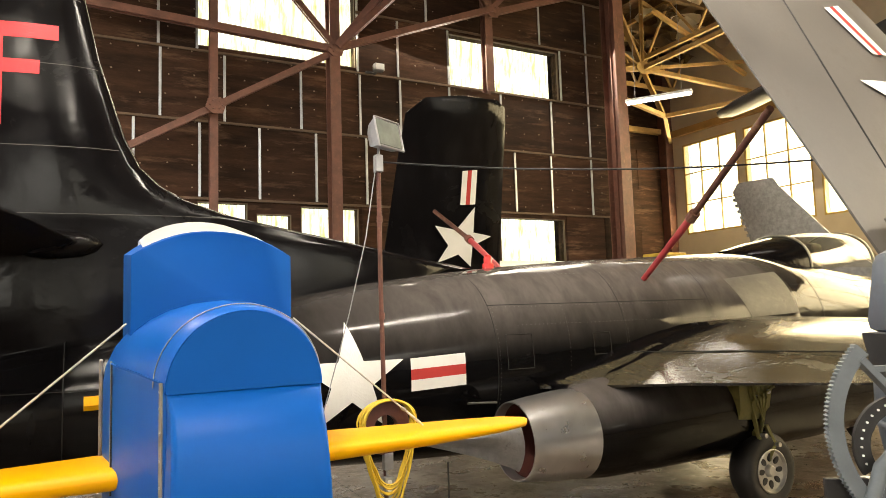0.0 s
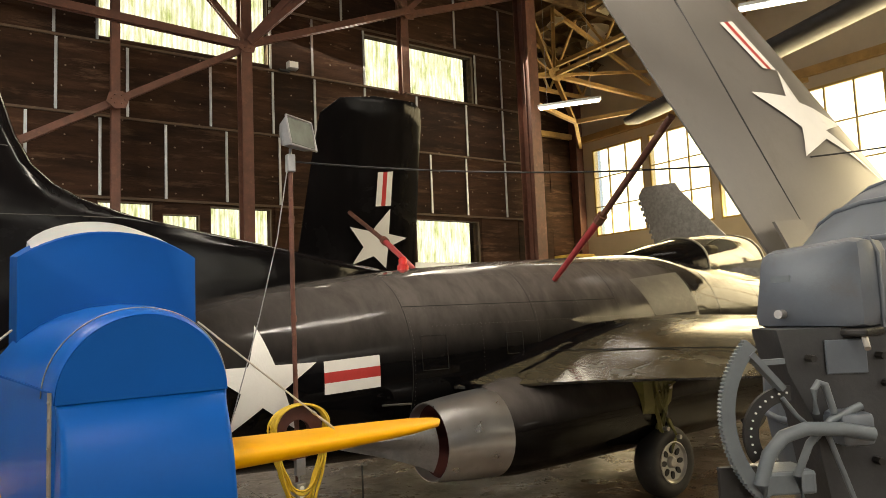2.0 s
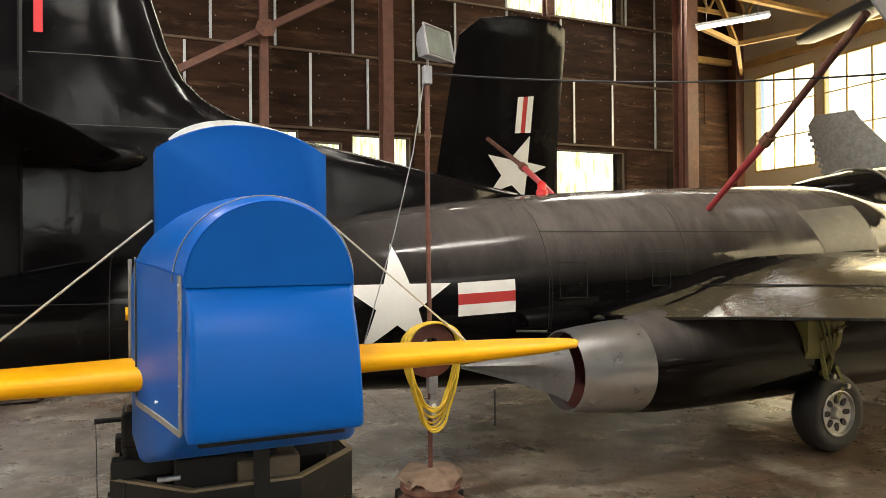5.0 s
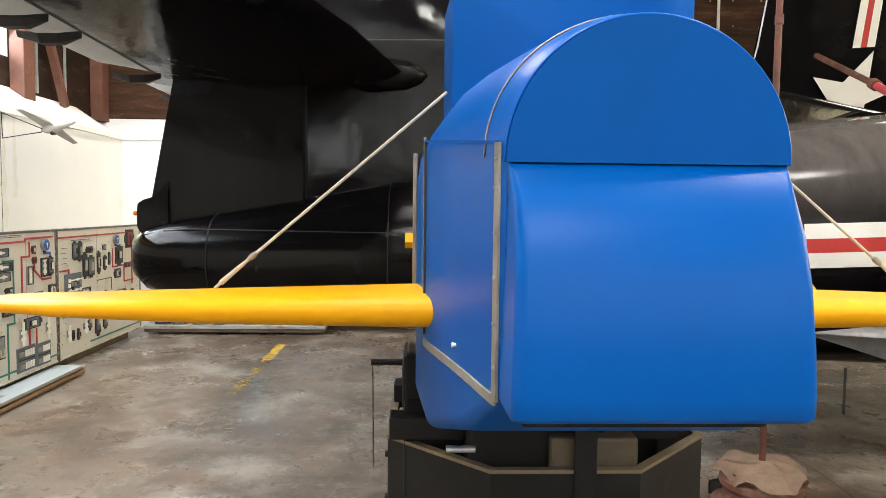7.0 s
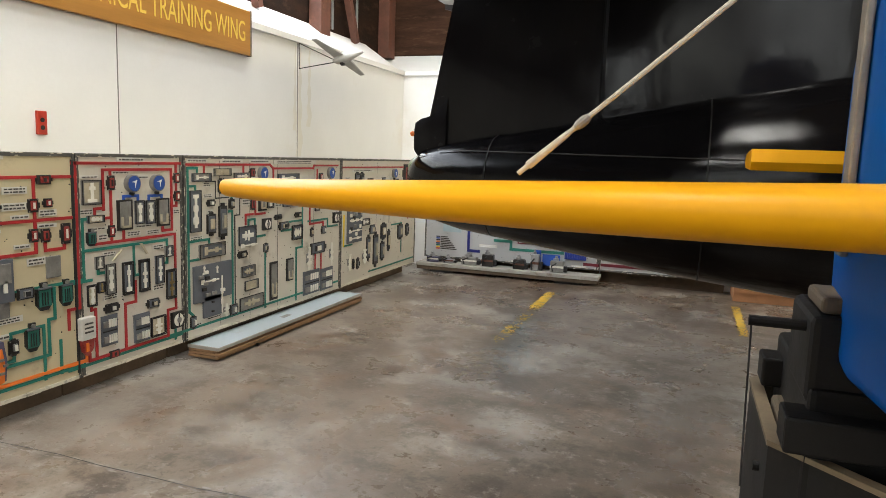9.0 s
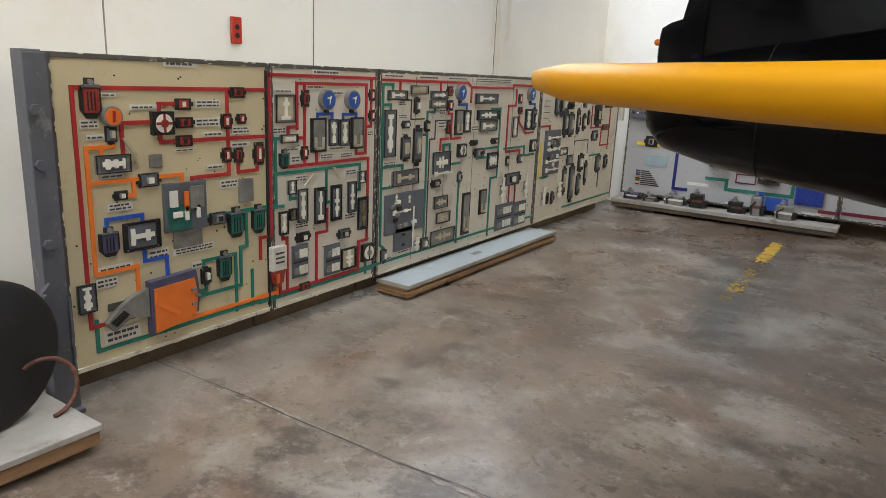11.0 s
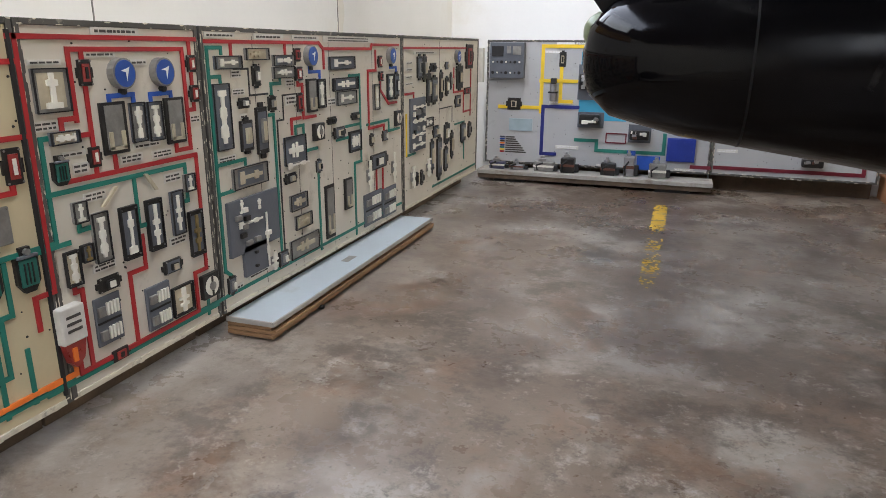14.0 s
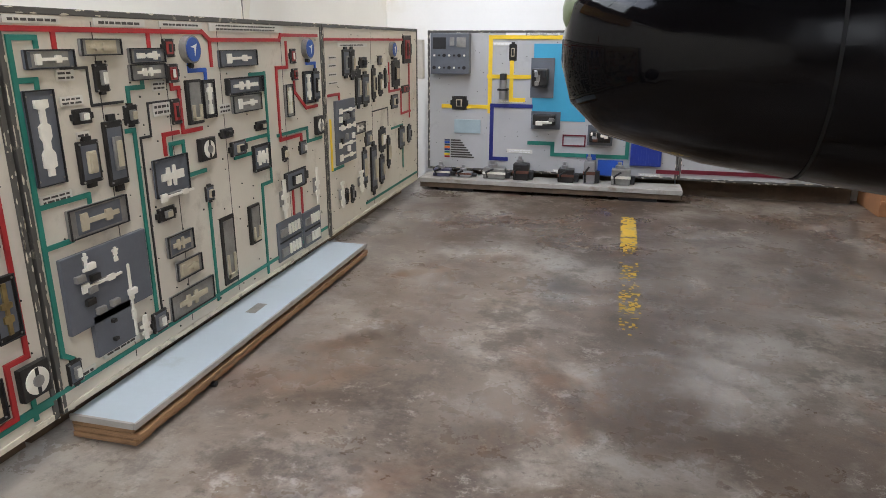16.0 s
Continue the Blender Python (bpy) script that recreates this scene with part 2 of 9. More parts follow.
M = {
    "white_wall": mat("white_painted_board", (0.80, 0.80, 0.78), 0.55, 0, 0.04, 1.2, 40, 0.04, (0.74, 0.72, 0.66), 0.2, 0.8),
    "brown": mat("dark_insulation_board", (0.036, 0.0175, 0.0102), 0.85, 0, 0.6, 2.6, 34, 0.35, (0.115, 0.066, 0.040), 0.34, 2.4, island=0.4, stretch=(0.45, 1, 2.8), spec=0.15),
    "rust": mat("red_oxide_steel", (0.125, 0.050, 0.032), 0.6, 0, 0.35, 5, 50, 0.1, (0.20, 0.095, 0.055), 0.25, 6),
    "strip": mat("galvanised_strip", (0.45, 0.47, 0.48), 0.4, 0.6, 0.2, 8),
    "timber_dark": mat("dark_timber", (0.09, 0.055, 0.03), 0.7, 0, 0.3, 4),
    "timber": mat("ochre_timber", (0.46, 0.29, 0.10), 0.65, 0, 0.25, 3, 40, 0.15, (0.25, 0.14, 0.05), 0.2, 4),
    "roof": mat("dark_roof_boards", (0.17, 0.105, 0.048), 0.8, 0, 0.5, 3, 30, 0.2, (0.40, 0.31, 0.16), 0.3, 2),
    "cream": mat("cream_wall", (0.58, 0.50, 0.36), 0.6, 0, 0.1, 1.5),
    "mullion": mat("yellow_steel_mullion", (0.52, 0.37, 0.11), 0.5, 0, 0.15, 6),
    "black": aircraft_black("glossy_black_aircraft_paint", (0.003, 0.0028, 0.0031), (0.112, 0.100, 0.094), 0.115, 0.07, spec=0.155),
    "black_fin": aircraft_black("weathered_black_paint", (0.0042, 0.0038, 0.0042), None, 0.17, 0.12, spec=0.12),
    "dull_black": mat("dull_black_paint", (0.012, 0.012, 0.013), 0.6, 0, 0.4, 4),
    "grey_wing": mat("grey_aircraft_paint", (0.118, 0.110, 0.102), 0.42, 0, 0.16, 2, 40, 0.03, (0.105, 0.095, 0.085), 0.3, 2),
    # yellowish tint: dust plus the windows' golden reflection painted in
    "gold_sheen_top": aircraft_black("dusty_wing_skin_gold_sheen", (0.016, 0.014, 0.011), (0.085, 0.072, 0.045), 0.22, 0.09, spec=0.5),
    "white_mark": mat("white_marking_paint", (0.72, 0.71, 0.68), 0.5, 0, 0.05, 4),
    "red_mark": mat("red_marking_paint", (0.42, 0.028, 0.026), 0.5, 0, 0.1, 4),
    "bare": mat("bare_aluminium", (0.60, 0.60, 0.61), 0.30, 0.9, 0.12, 5, 40, 0.04, (0.38, 0.36, 0.35), 0.15, 5, 0.10),
    "fairing": mat("scuffed_heat_shield", (0.46, 0.455, 0.45), 0.34, 0.35, 0.3, 7, 40, 0.12, (0.12, 0.105, 0.10), 0.25, 7, 0.15),
    "rust_in": mat("heat_stained_bore", (0.12, 0.035, 0.03), 0.6, 0.4, 0.3, 5),
    "gear": mat("green_zinc_primer", (0.24, 0.23, 0.075), 0.5, 0, 0.25, 7, 60, 0.1, (0.10, 0.09, 0.04), 0.3, 6),
    "tyre": mat("black_rubber", (0.022, 0.021, 0.02), 0.65, 0, 0.3, 8, 80, 0.15, (0.06, 0.055, 0.05), 0.2, 8),
    "hub": mat("aged_silver_hub", (0.50, 0.49, 0.46), 0.4, 0.7, 0.2, 12),
    "red_strut": mat("faded_red_strut", (0.40, 0.05, 0.055), 0.45, 0, 0.2, 6),
    "blue": mat("bright_blue_gloss_paint", (0.0005, 0.084, 0.375), 0.36, 0, 0.07, 2.5, 60, 0.02, (0.001, 0.092, 0.355), 0.1, 2, 0.08, spec=0.12),
    "blue_dark": mat("deep_blue_fabric", (0.0008, 0.072, 0.315), 0.6, 0, 0.08, 3, 200, 0.03, spec=0.08),
    "yellow": mat("golden_yellow_paint", (0.72, 0.335, 0.0025), 0.42, 0, 0.06, 3, 60, 0.03, (0.66, 0.30, 0.008), 0.1, 3, 0.08, spec=0.14),
    "edging": mat("weathered_edging", (0.27, 0.25, 0.22), 0.5, 0.35, 0.3, 14),
    "steel": mat("dull_steel", (0.33, 0.33, 0.34), 0.42, 0.7, 0.2, 10),
    "base_dark": mat("dark_plywood_base", (0.009, 0.0085, 0.008), 0.6, 0, 0.4, 4, 40, 0.08, (0.035, 0.03, 0.026), 0.15, 5, spec=0.25),
    "base_edge": mat("raw_board_edge", (0.17, 0.13, 0.08), 0.6, 0, 0.3, 8),
    "tan": mat("tan_board", (0.34, 0.27, 0.17), 0.6, 0, 0.15, 4),
    "black_part": mat("black_machinery", (0.007, 0.0065, 0.006), 0.6, 0, 0.4, 9, 60, 0.1, spec=0.25),
    "rope": mat("off_white_cord", (0.50, 0.46, 0.38), 0.8, 0, 0.15, 40, 200, 0.2),
    "rusty_pipe": mat("rusty_pipe", (0.13, 0.05, 0.035), 0.65, 0.2, 0.5, 7, 60, 0.15, (0.28, 0.16, 0.09), 0.3, 6),
    "rim_red": mat("dusty_red_rim", (0.20, 0.085, 0.06), 0.6, 0, 0.35, 8, 60, 0.15, (0.33, 0.22, 0.16), 0.3, 6),
    "cloth": mat("dusty_canvas", (0.37, 0.26, 0.185), 0.9, 0, 0.25, 14, 90, 0.4),
    "hose": mat("yellow_cord", (0.62, 0.42, 0.03), 0.5, 0, 0.15, 20),
    "grey_unit": mat("blue_grey_machine_enamel", (0.096, 0.112, 0.136), 0.34, 0, 0.14, 4, 50, 0.06, (0.085, 0.085, 0.085), 0.25, 5, 0.1),
    "beige_panel": mat("beige_panel_enamel", (0.55, 0.48, 0.31), 0.5, 0, 0.07, 2, 60, 0.03, (0.36, 0.31, 0.21), 0.18, 4),
    "grey_panel": mat("warm_grey_panel_enamel", (0.60, 0.565, 0.485), 0.5, 0, 0.08, 2, 60, 0.03, (0.36, 0.33, 0.27), 0.2, 4),
    "cool_panel": mat("cool_grey_panel_enamel", (0.42, 0.425, 0.43), 0.45, 0, 0.06, 2, 60, 0.03, (0.30, 0.30, 0.30), 0.15, 3),
    "frame": mat("chipped_grey_frame", (0.075, 0.072, 0.064), 0.5, 0, 0.2, 5, 40, 0.1, (0.50, 0.46, 0.36), 0.12, 14),
    "chipped": mat("flaking_white_edge", (0.62, 0.58, 0.48), 0.7, 0, 0.15, 8, 50, 0.2, (0.14, 0.125, 0.11), 0.35, 12),
    "pipe_red": mat("red_line", (0.36, 0.020, 0.022), 0.45, 0, 0.2, 6),
    "pipe_green": mat("green_line", (0.018, 0.175, 0.135), 0.45, 0, 0.2, 6),
    "pipe_orange": mat("orange_line", (0.80, 0.20, 0.025), 0.45, 0, 0.1, 6),
    "pipe_blue": mat("blue_line", (0.025, 0.095, 0.46), 0.45, 0, 0.15, 6),
    "pipe_navy": mat("navy_line", (0.015, 0.022, 0.17), 0.45, 0, 0.15, 6),
    "pipe_yellow": mat("yellow_line", (0.80, 0.56, 0.02), 0.45, 0, 0.1, 6),
    "pipe_black": mat("black_line", (0.02, 0.02, 0.02), 0.45, 0, 0.2, 6),
    "pipe_maroon": mat("maroon_line", (0.15, 0.012, 0.025), 0.45, 0, 0.2, 6),
    "dev_dark": mat("dark_fitting", (0.020, 0.0185, 0.017), 0.42, 0.2, 0.4, 20, 90, 0.15),
    "dev_grey": mat("grey_fitting", (0.24, 0.235, 0.22), 0.42, 0.3, 0.3, 14, 90, 0.12),
    "dev_slate": mat("slate_backplate", (0.105, 0.115, 0.135), 0.5, 0, 0.15, 8),
    "dev_white": mat("ivory_cutaway", (0.74, 0.72, 0.64), 0.5, 0, 0.08, 20),
    "dev_red": mat("clear_red_fitting", (0.27, 0.035, 0.03), 0.3, 0, 0.25, 20),
    "dev_green": mat("green_fitting", (0.02, 0.13, 0.105), 0.4, 0, 0.2, 20),
    "dev_blue": mat("blue_gauge_face", (0.02, 0.075, 0.33), 0.35, 0, 0.1, 20),
    "dev_purple": mat("blue_grey_filter", (0.075, 0.075, 0.14), 0.4, 0, 0.2, 20),
    "dev_orange": mat("orange_fitting", (0.72, 0.17, 0.02), 0.4, 0, 0.1, 12),
    "dev_beige": mat("beige_fitting", (0.46, 0.41, 0.30), 0.5, 0, 0.15, 20),
    "dev_brass": mat("worn_brass", (0.35, 0.27, 0.12), 0.35, 0.8, 0.3, 30),
    "label": mat("label_plate", (0.62, 0.61, 0.56), 0.5, 0.1, 0.1, 20),
    "ink": mat("dark_print", (0.06, 0.055, 0.05), 0.6, 0, 0.1, 20),
    "cyan": mat("sky_blue_panel_paint", (0.055, 0.33, 0.52), 0.45, 0, 0.08, 4),
    "royal": mat("royal_blue_enamel", (0.03, 0.06, 0.36), 0.4, 0, 0.15, 8),
    "platform": mat("pale_blue_painted_plywood", (0.43, 0.50, 0.55), 0.5, 0, 0.06, 2, 50, 0.05, (0.35, 0.38, 0.39), 0.15, 3),
    "ply": mat("weathered_plywood_edge", (0.30, 0.175, 0.085), 0.8, 0, 0.55, 7, 60, 0.4, (0.07, 0.045, 0.03), 0.4, 7, stretch=(1, 0.25, 12)),
    "box_wood": mat("orange_brown_crate_wood", (0.36, 0.17, 0.075), 0.55, 0, 0.2, 5, 50, 0.1),
    "sign_wood": mat("varnished_sign_wood", (0.42, 0.20, 0.04), 0.35, 0, 0.2, 3, 40, 0.08, stretch=(1, 0.3, 4)),
    "sign_gold": mat("gold_letter_paint", (0.78, 0.55, 0.10), 0.45, 0, 0.08, 10),
    "alarm": mat("red_alarm_enamel", (0.48, 0.04, 0.02), 0.4, 0, 0.1, 8),
    "floor_yellow": mat("worn_yellow_floor_paint", (0.66, 0.42, 0.035), 0.55, 0, 0.15, 6, 40, 0.05, (0.28, 0.24, 0.18), 0.32, 9),
    "paper": mat("white_placard", (0.78, 0.79, 0.79), 0.35, 0, 0.03, 4),
    "lamp_white": mat("white_lamp_enamel", (0.72, 0.72, 0.70), 0.4, 0, 0.05, 8),
    "tan_dark": mat("dusty_brown_case", (0.10, 0.075, 0.045), 0.6, 0, 0.3, 9),
    "lamp_glass": mat("dusty_lamp_glass", (0.20, 0.22, 0.20), 0.12, 0.3, 0.2, 8),
    "kick": mat("dirty_brown_plinth", (0.115, 0.080, 0.052), 0.85, 0, 0.4, 5, 50, 0.1, (0.06, 0.045, 0.03), 0.2, 6),
    "rim_brown": mat("rusty_brown_rim", (0.10, 0.028, 0.018), 0.5, 0, 0.35, 8, 60, 0.1, (0.16, 0.07, 0.04), 0.25, 7),
    "grey_deep": mat("mottled_dark_casting", (0.028, 0.029, 0.032), 0.5, 0, 0.3, 8, 60, 0.12, (0.06, 0.055, 0.05), 0.2, 7),
    "grey_sector": mat("pale_grey_enamel", (0.115, 0.135, 0.152), 0.4, 0, 0.15, 9),
    "hatch": mat("pale_blue_plate", (0.33, 0.42, 0.46), 0.4, 0, 0.1, 8),
    "grey_model": mat("pale_grey_model_paint", (0.46, 0.46, 0.44), 0.5, 0, 0.1, 8),
    "streak": mat("faint_damp_stain", (0.745, 0.725, 0.66), 0.6, 0, 0.06, 5, 30, 0.02),
    "post_grey": mat("grey_steel_paint", (0.10, 0.105, 0.125), 0.45, 0, 0.2, 6, 40, 0.1, (0.28, 0.27, 0.26), 0.15, 9),
    "pallet_grey": mat("weathered_pale_board", (0.36, 0.345, 0.315), 0.7, 0, 0.2, 4, 40, 0.12, (0.20, 0.16, 0.125), 0.3, 6),
    "faded_red": mat("faded_red_stencil", (0.42, 0.25, 0.20), 0.7, 0, 0.15, 14),
    "nail": mat("dull_nail_heads", (0.20, 0.15, 0.11), 0.5, 0.4, 0.2, 20),
    "sheen_green": mat("dull_green_sheen", (0.16, 0.19, 0.10), 0.3, 0, 0.2, 12),
    "joint_dark": mat("dark_skin_joint", (0.012, 0.0115, 0.011), 0.6, 0, 0.2, 12, spec=0.2),
    "patch": mat("scuffed_grey_skin", (0.062, 0.057, 0.052), 0.5, 0, 0.3, 9, 60, 0.08, (0.10, 0.092, 0.08), 0.25, 9),
    "red_bright": mat("bright_red_letter_paint", (0.62, 0.025, 0.035), 0.4, 0, 0.1, 6),
    "elevator_grey": mat("worn_grey_elevator_skin", (0.13, 0.13, 0.135), 0.32, 0.3, 0.3, 4, 40, 0.05, (0.25, 0.25, 0.26), 0.25, 5),
    "beacon_red": mat("red_beacon_plastic", (0.55, 0.02, 0.02), 0.25, 0, 0.1, 8),
    "mullion_grey": mat("canopy_frame_metal", (0.22, 0.21, 0.16), 0.4, 0.4, 0.2, 10),
    "chock": mat("dirty_yellow_chock", (0.50, 0.32, 0.03), 0.6, 0, 0.3, 10),
    "smoke": glass("scratched_canopy_plastic", (0.80, 0.80, 0.72), 0.08, 0.16),
    "pane": glass("window_glass", (0.97, 0.97, 0.93), 0.1, 0.06),
    "spall": mat("pale_broken_concrete", (0.30, 0.27, 0.235), 0.85, 0, 0.35, 14, 60, 0.3),
    "flake": mat("bare_patch_under_paint", (0.60, 0.555, 0.45), 0.75, 0, 0.2, 20),
    "tube": glow("fluorescent_tube", (1.0, 0.98, 0.92), 14),
    "sky_east": glow("bright_sky_east", (1.0, 0.95, 0.74), 3.2),
    "sky_north": glow("bright_foliage_and_sky", (1.0, 0.99, 0.88), 1.75, 2.6, (0.55, 0.62, 0.30)),
    "sky_white": glow("bright_sky", (1.0, 1.0, 0.97), 3.5),
}



def concrete():
    """Old sealed slab: brown-grey ground, pale scuffed clouds, dark oil bloom, fine pitting."""
    m = bpy.data.materials.new("worn_sealed_concrete")
    m.use_nodes = True
    nt = m.node_tree
    N, L = nt.nodes, nt.links
    b = N["Principled BSDF"]
    tc = N.new("ShaderNodeTexCoord")

    def tex(scale, detail, rough, lo, hi, warp=0.0):
        n = N.new("ShaderNodeTexNoise")
        n.inputs["Scale"].default_value, n.inputs["Detail"].default_value, n.inputs["Roughness"].default_value = scale, detail, rough
        n.inputs["Distortion"].default_value = warp
        L.new(tc.outputs["Object"], n.inputs["Vector"])
        r = N.new("ShaderNodeMapRange")
        r.inputs["From Min"].default_value, r.inputs["From Max"].default_value = lo, hi
        L.new(n.outputs["Fac"], r.inputs["Value"])
        return r.outputs[0]

    def mix(f, a, c, k=1.0):
        x = N.new("ShaderNodeMix")
        x.data_type = "RGBA"
        s = N.new("ShaderNodeMath")
        s.operation = "MULTIPLY"
        s.inputs[1].default_value = k
        L.new(f, s.inputs[0])
        L.new(s.outputs[0], x.inputs["Factor"])
        for sock, v in ((x.inputs["A"], a), (x.inputs["B"], c)):
            if isinstance(v, tuple):
                sock.default_value = (*v, 1)
            else:
                L.new(v, sock)
        return x.outputs["Result"]

    c = mix(tex(0.42, 7, 0.60, 0.40, 0.60), (0.088, 0.058, 0.038), (0.220, 0.176, 0.134))
    c = mix(tex(1.2, 13, 0.68, 0.50, 0.62, 0.2), c, (0.36, 0.325, 0.275), 0.66)
    c = mix(tex(0.85, 13, 0.70, 0.51, 0.62, 0.25), c, (0.048, 0.030, 0.019), 0.82)
    c = mix(tex(3.2, 15, 0.80, 0.51, 0.58), c, (0.064, 0.046, 0.032), 0.72)
    c = mix(tex(6.5, 15, 0.82, 0.55, 0.61), c, (0.38, 0.345, 0.30), 0.60)
    c = mix(tex(19.0, 10, 0.80, 0.57, 0.63), c, (0.050, 0.036, 0.027), 0.70)
    c = mix(tex(70.0, 5, 0.7, 0.66, 0.70), c, (0.50, 0.46, 0.40), 0.7)
    c = mix(tex(1.7, 12, 0.72, 0.53, 0.66, 0.4), c, (0.205, 0.108, 0.056), 0.42)
    # pale swept dust along the foot of the panels
    sx = N.new("ShaderNodeSeparateXYZ")
    L.new(tc.outputs["Object"], sx.inputs[0])
    near = N.new("ShaderNodeMapRange")
    near.inputs["From Min"].default_value, near.inputs["From Max"].default_value = -3.05, -3.62
    L.new(sx.outputs["X"], near.inputs["Value"])
    band = N.new("ShaderNodeMath")
    band.operation = "MULTIPLY"
    L.new(near.outputs[0], band.inputs[0])
    L.new(tex(2.6, 12, 0.75, 0.34, 0.60, 0.3), band.inputs[1])
    c = mix(band.outputs[0], c, (0.37, 0.345, 0.315), 0.75)
    L.new(c, b.inputs["Base Color"])
    rr = N.new("ShaderNodeMapRange")
    rr.inputs["To Min"].default_value, rr.inputs["To Max"].default_value = 0.16, 0.46
    L.new(tex(1.6, 8, 0.7, 0.3, 0.7), rr.inputs["Value"])
    L.new(rr.outputs[0], b.inputs["Roughness"])
    bp = N.new("ShaderNodeBump")
    bp.inputs["Strength"].default_value, bp.inputs["Distance"].default_value = 0.12, 0.004
    L.new(tex(40.0, 8, 0.7, 0.3, 0.7), bp.inputs["Height"])
    L.new(bp.outputs[0], b.inputs["Normal"])
    return m


M["concrete"] = concrete()

# ---- building helpers ----


def bm_new():
    return bmesh.new()


def box(bm, x0, x1, y0, y1, z0, z1, bevel=0.0, m=None):
    r = bmesh.ops.create_cube(bm, size=1.0)
    vs = r["verts"]
    for v in vs:
        v.co = Vector(((x0 + x1) / 2 + v.co.x * (x1 - x0), (y0 + y1) / 2 + v.co.y * (y1 - y0), (z0 + z1) / 2 + v.co.z * (z1 - z0)))
    if m is not None:
        for v in vs:
            v.co = m @ v.co
    if bevel:
        es = list({e for v in vs for e in v.link_edges})
        bmesh.ops.bevel(bm, geom=es, offset=bevel, segments=2, affect="EDGES", profile=0.5)
    return bm


def ring(bm, pts):
    return [bm.verts.new(p) for p in pts]


def bridge(bm, a, b, closed=True):
    n = len(a)
    for i in range(n if closed else n - 1):
        j = (i + 1) % n
        bm.faces.new((a[i], a[j], b[j], b[i]))


def loft(bm, rings, cap=True, closed=True):
    rs = [ring(bm, r) for r in rings]
    for a, b in zip(rs, rs[1:]):
        bridge(bm, a, b, closed)
    if cap and closed:
        bm.faces.new(rs[0][::-1])
        bm.faces.new(rs[-1])
    bmesh.ops.recalc_face_normals(bm, faces=bm.faces[:])
    return bm


def circle(c, u, v, r, n, r2=None):
    r2 = r if r2 is None else r2
    return [Vector(c) + Vector(u) * r * math.cos(2 * math.pi * i / n) + Vector(v) * r2 * math.sin(2 * math.pi * i / n) for i in range(n)]


def basis(d):
    d = Vector(d).normalized()
    u = d.cross(Vector((0, 0, 1)))
    if u.length < 0.05:
        u = Vector((1, 0, 0))
    u.normalize()
    return u, d.cross(u).normalized()


def rod(bm, p0, p1, r0, r1=None, n=12):
    r1 = r0 if r1 is None else r1
    u, v = basis(Vector(p1) - Vector(p0))
    return loft(bm, [circle(p0, u, v, r0, n), circle(p1, u, v, r1, n)])


def tube(bm, pts, r, n=8):
    pts = [Vector(p) for p in pts]
    rings = []
    for i, p in enumerate(pts):
        d = pts[min(i + 1, len(pts) - 1)] - pts[max(i - 1, 0)]
        u, v = basis(d)
        rings.append(circle(p, u, v, r, n))
    return loft(bm, rings)


def lathe(bm, profile, origin, axis, n=24, cap=True):
    u, v = basis(axis)
    a = Vector(axis).normalized()
    return loft(bm, [circle(Vector(origin) + a * h, u, v, max(r, 0.0005), n) for h, r in profile], cap)


def bar_between(bm, p0, p1, w, h):
    p0, p1 = Vector(p0), Vector(p1)
    u, v = basis(p1 - p0)
    q = [u * w / 2 + v * h / 2, -u * w / 2 + v * h / 2, -u * w / 2 - v * h / 2, u * w / 2 - v * h / 2]
    return loft(bm, [[p0 + k for k in q], [p1 + k for k in q]])


def prism(bm, poly, offset):
    off = Vector(offset)
    return loft(bm, [[Vector(p) for p in poly], [Vector(p) + off for p in poly]])


def decal(bm, poly, fn, k=5):
    cx, cy = sum(p[0] for p in poly) / len(poly), sum(p[1] for p in poly) / len(poly)
    for i in range(len(poly)):
        a, b = poly[i], poly[(i + 1) % len(poly)]
        g = {}
        for s in range(k + 1):
            for t in range(k + 1 - s):
                w0, w1 = s / k, t / k
                w2 = 1 - w0 - w1
                g[s, t] = bm.verts.new(fn(w2 * cx + w0 * a[0] + w1 * b[0], w2 * cy + w0 * a[1] + w1 * b[1]))
        for s in range(k):
            for t in range(k - s):
                bm.faces.new((g[s, t], g[s + 1, t], g[s, t + 1]))
                if s + t < k - 1:
                    bm.faces.new((g[s + 1, t], g[s + 1, t + 1], g[s, t + 1]))
    bmesh.ops.remove_doubles(bm, verts=bm.verts[:], dist=0.0005)
    bmesh.ops.recalc_face_normals(bm, faces=bm.faces[:])
    return bm


def mesh_of(name, bm, material, smooth=False):
    me = bpy.data.meshes.new(name)
    bm.normal_update()
    bm.to_mesh(me)
    bm.free()
    me.materials.append(M[material] if isinstance(material, str) else material)
    if smooth:
        me.shade_smooth()
        me.set_sharp_from_angle(angle=radians(smooth if smooth > 1 else 35))
    return me


def part(name, bm, material, parent, label="", smooth=False):
    ob = new(name, mesh_of(name, bm, material, smooth))
    if parent:
        ob.parent = parent
        ob.matrix_parent_inverse = Matrix.Translation(-parent_place(parent))
    if label:
        tagged(ob, label)
    return ob


PLACES = {}


def parent_place(ob):
    return PLACES.get(ob.name, Vector((0, 0, 0)))


def thing(name, place, label, category, group="", kind=""):
    ob = new(name)
    ob.location = place
    ob.empty_display_size = 0.2
    PLACES[ob.name] = Vector(place)
    return tagged(ob, label, category, group, kind)


def solid(name, bm, material, label="", category="", group="", kind="", smooth=False):
    ob = new(name, mesh_of(name, bm, material, smooth))
    return tagged(ob, label, category, group, kind)


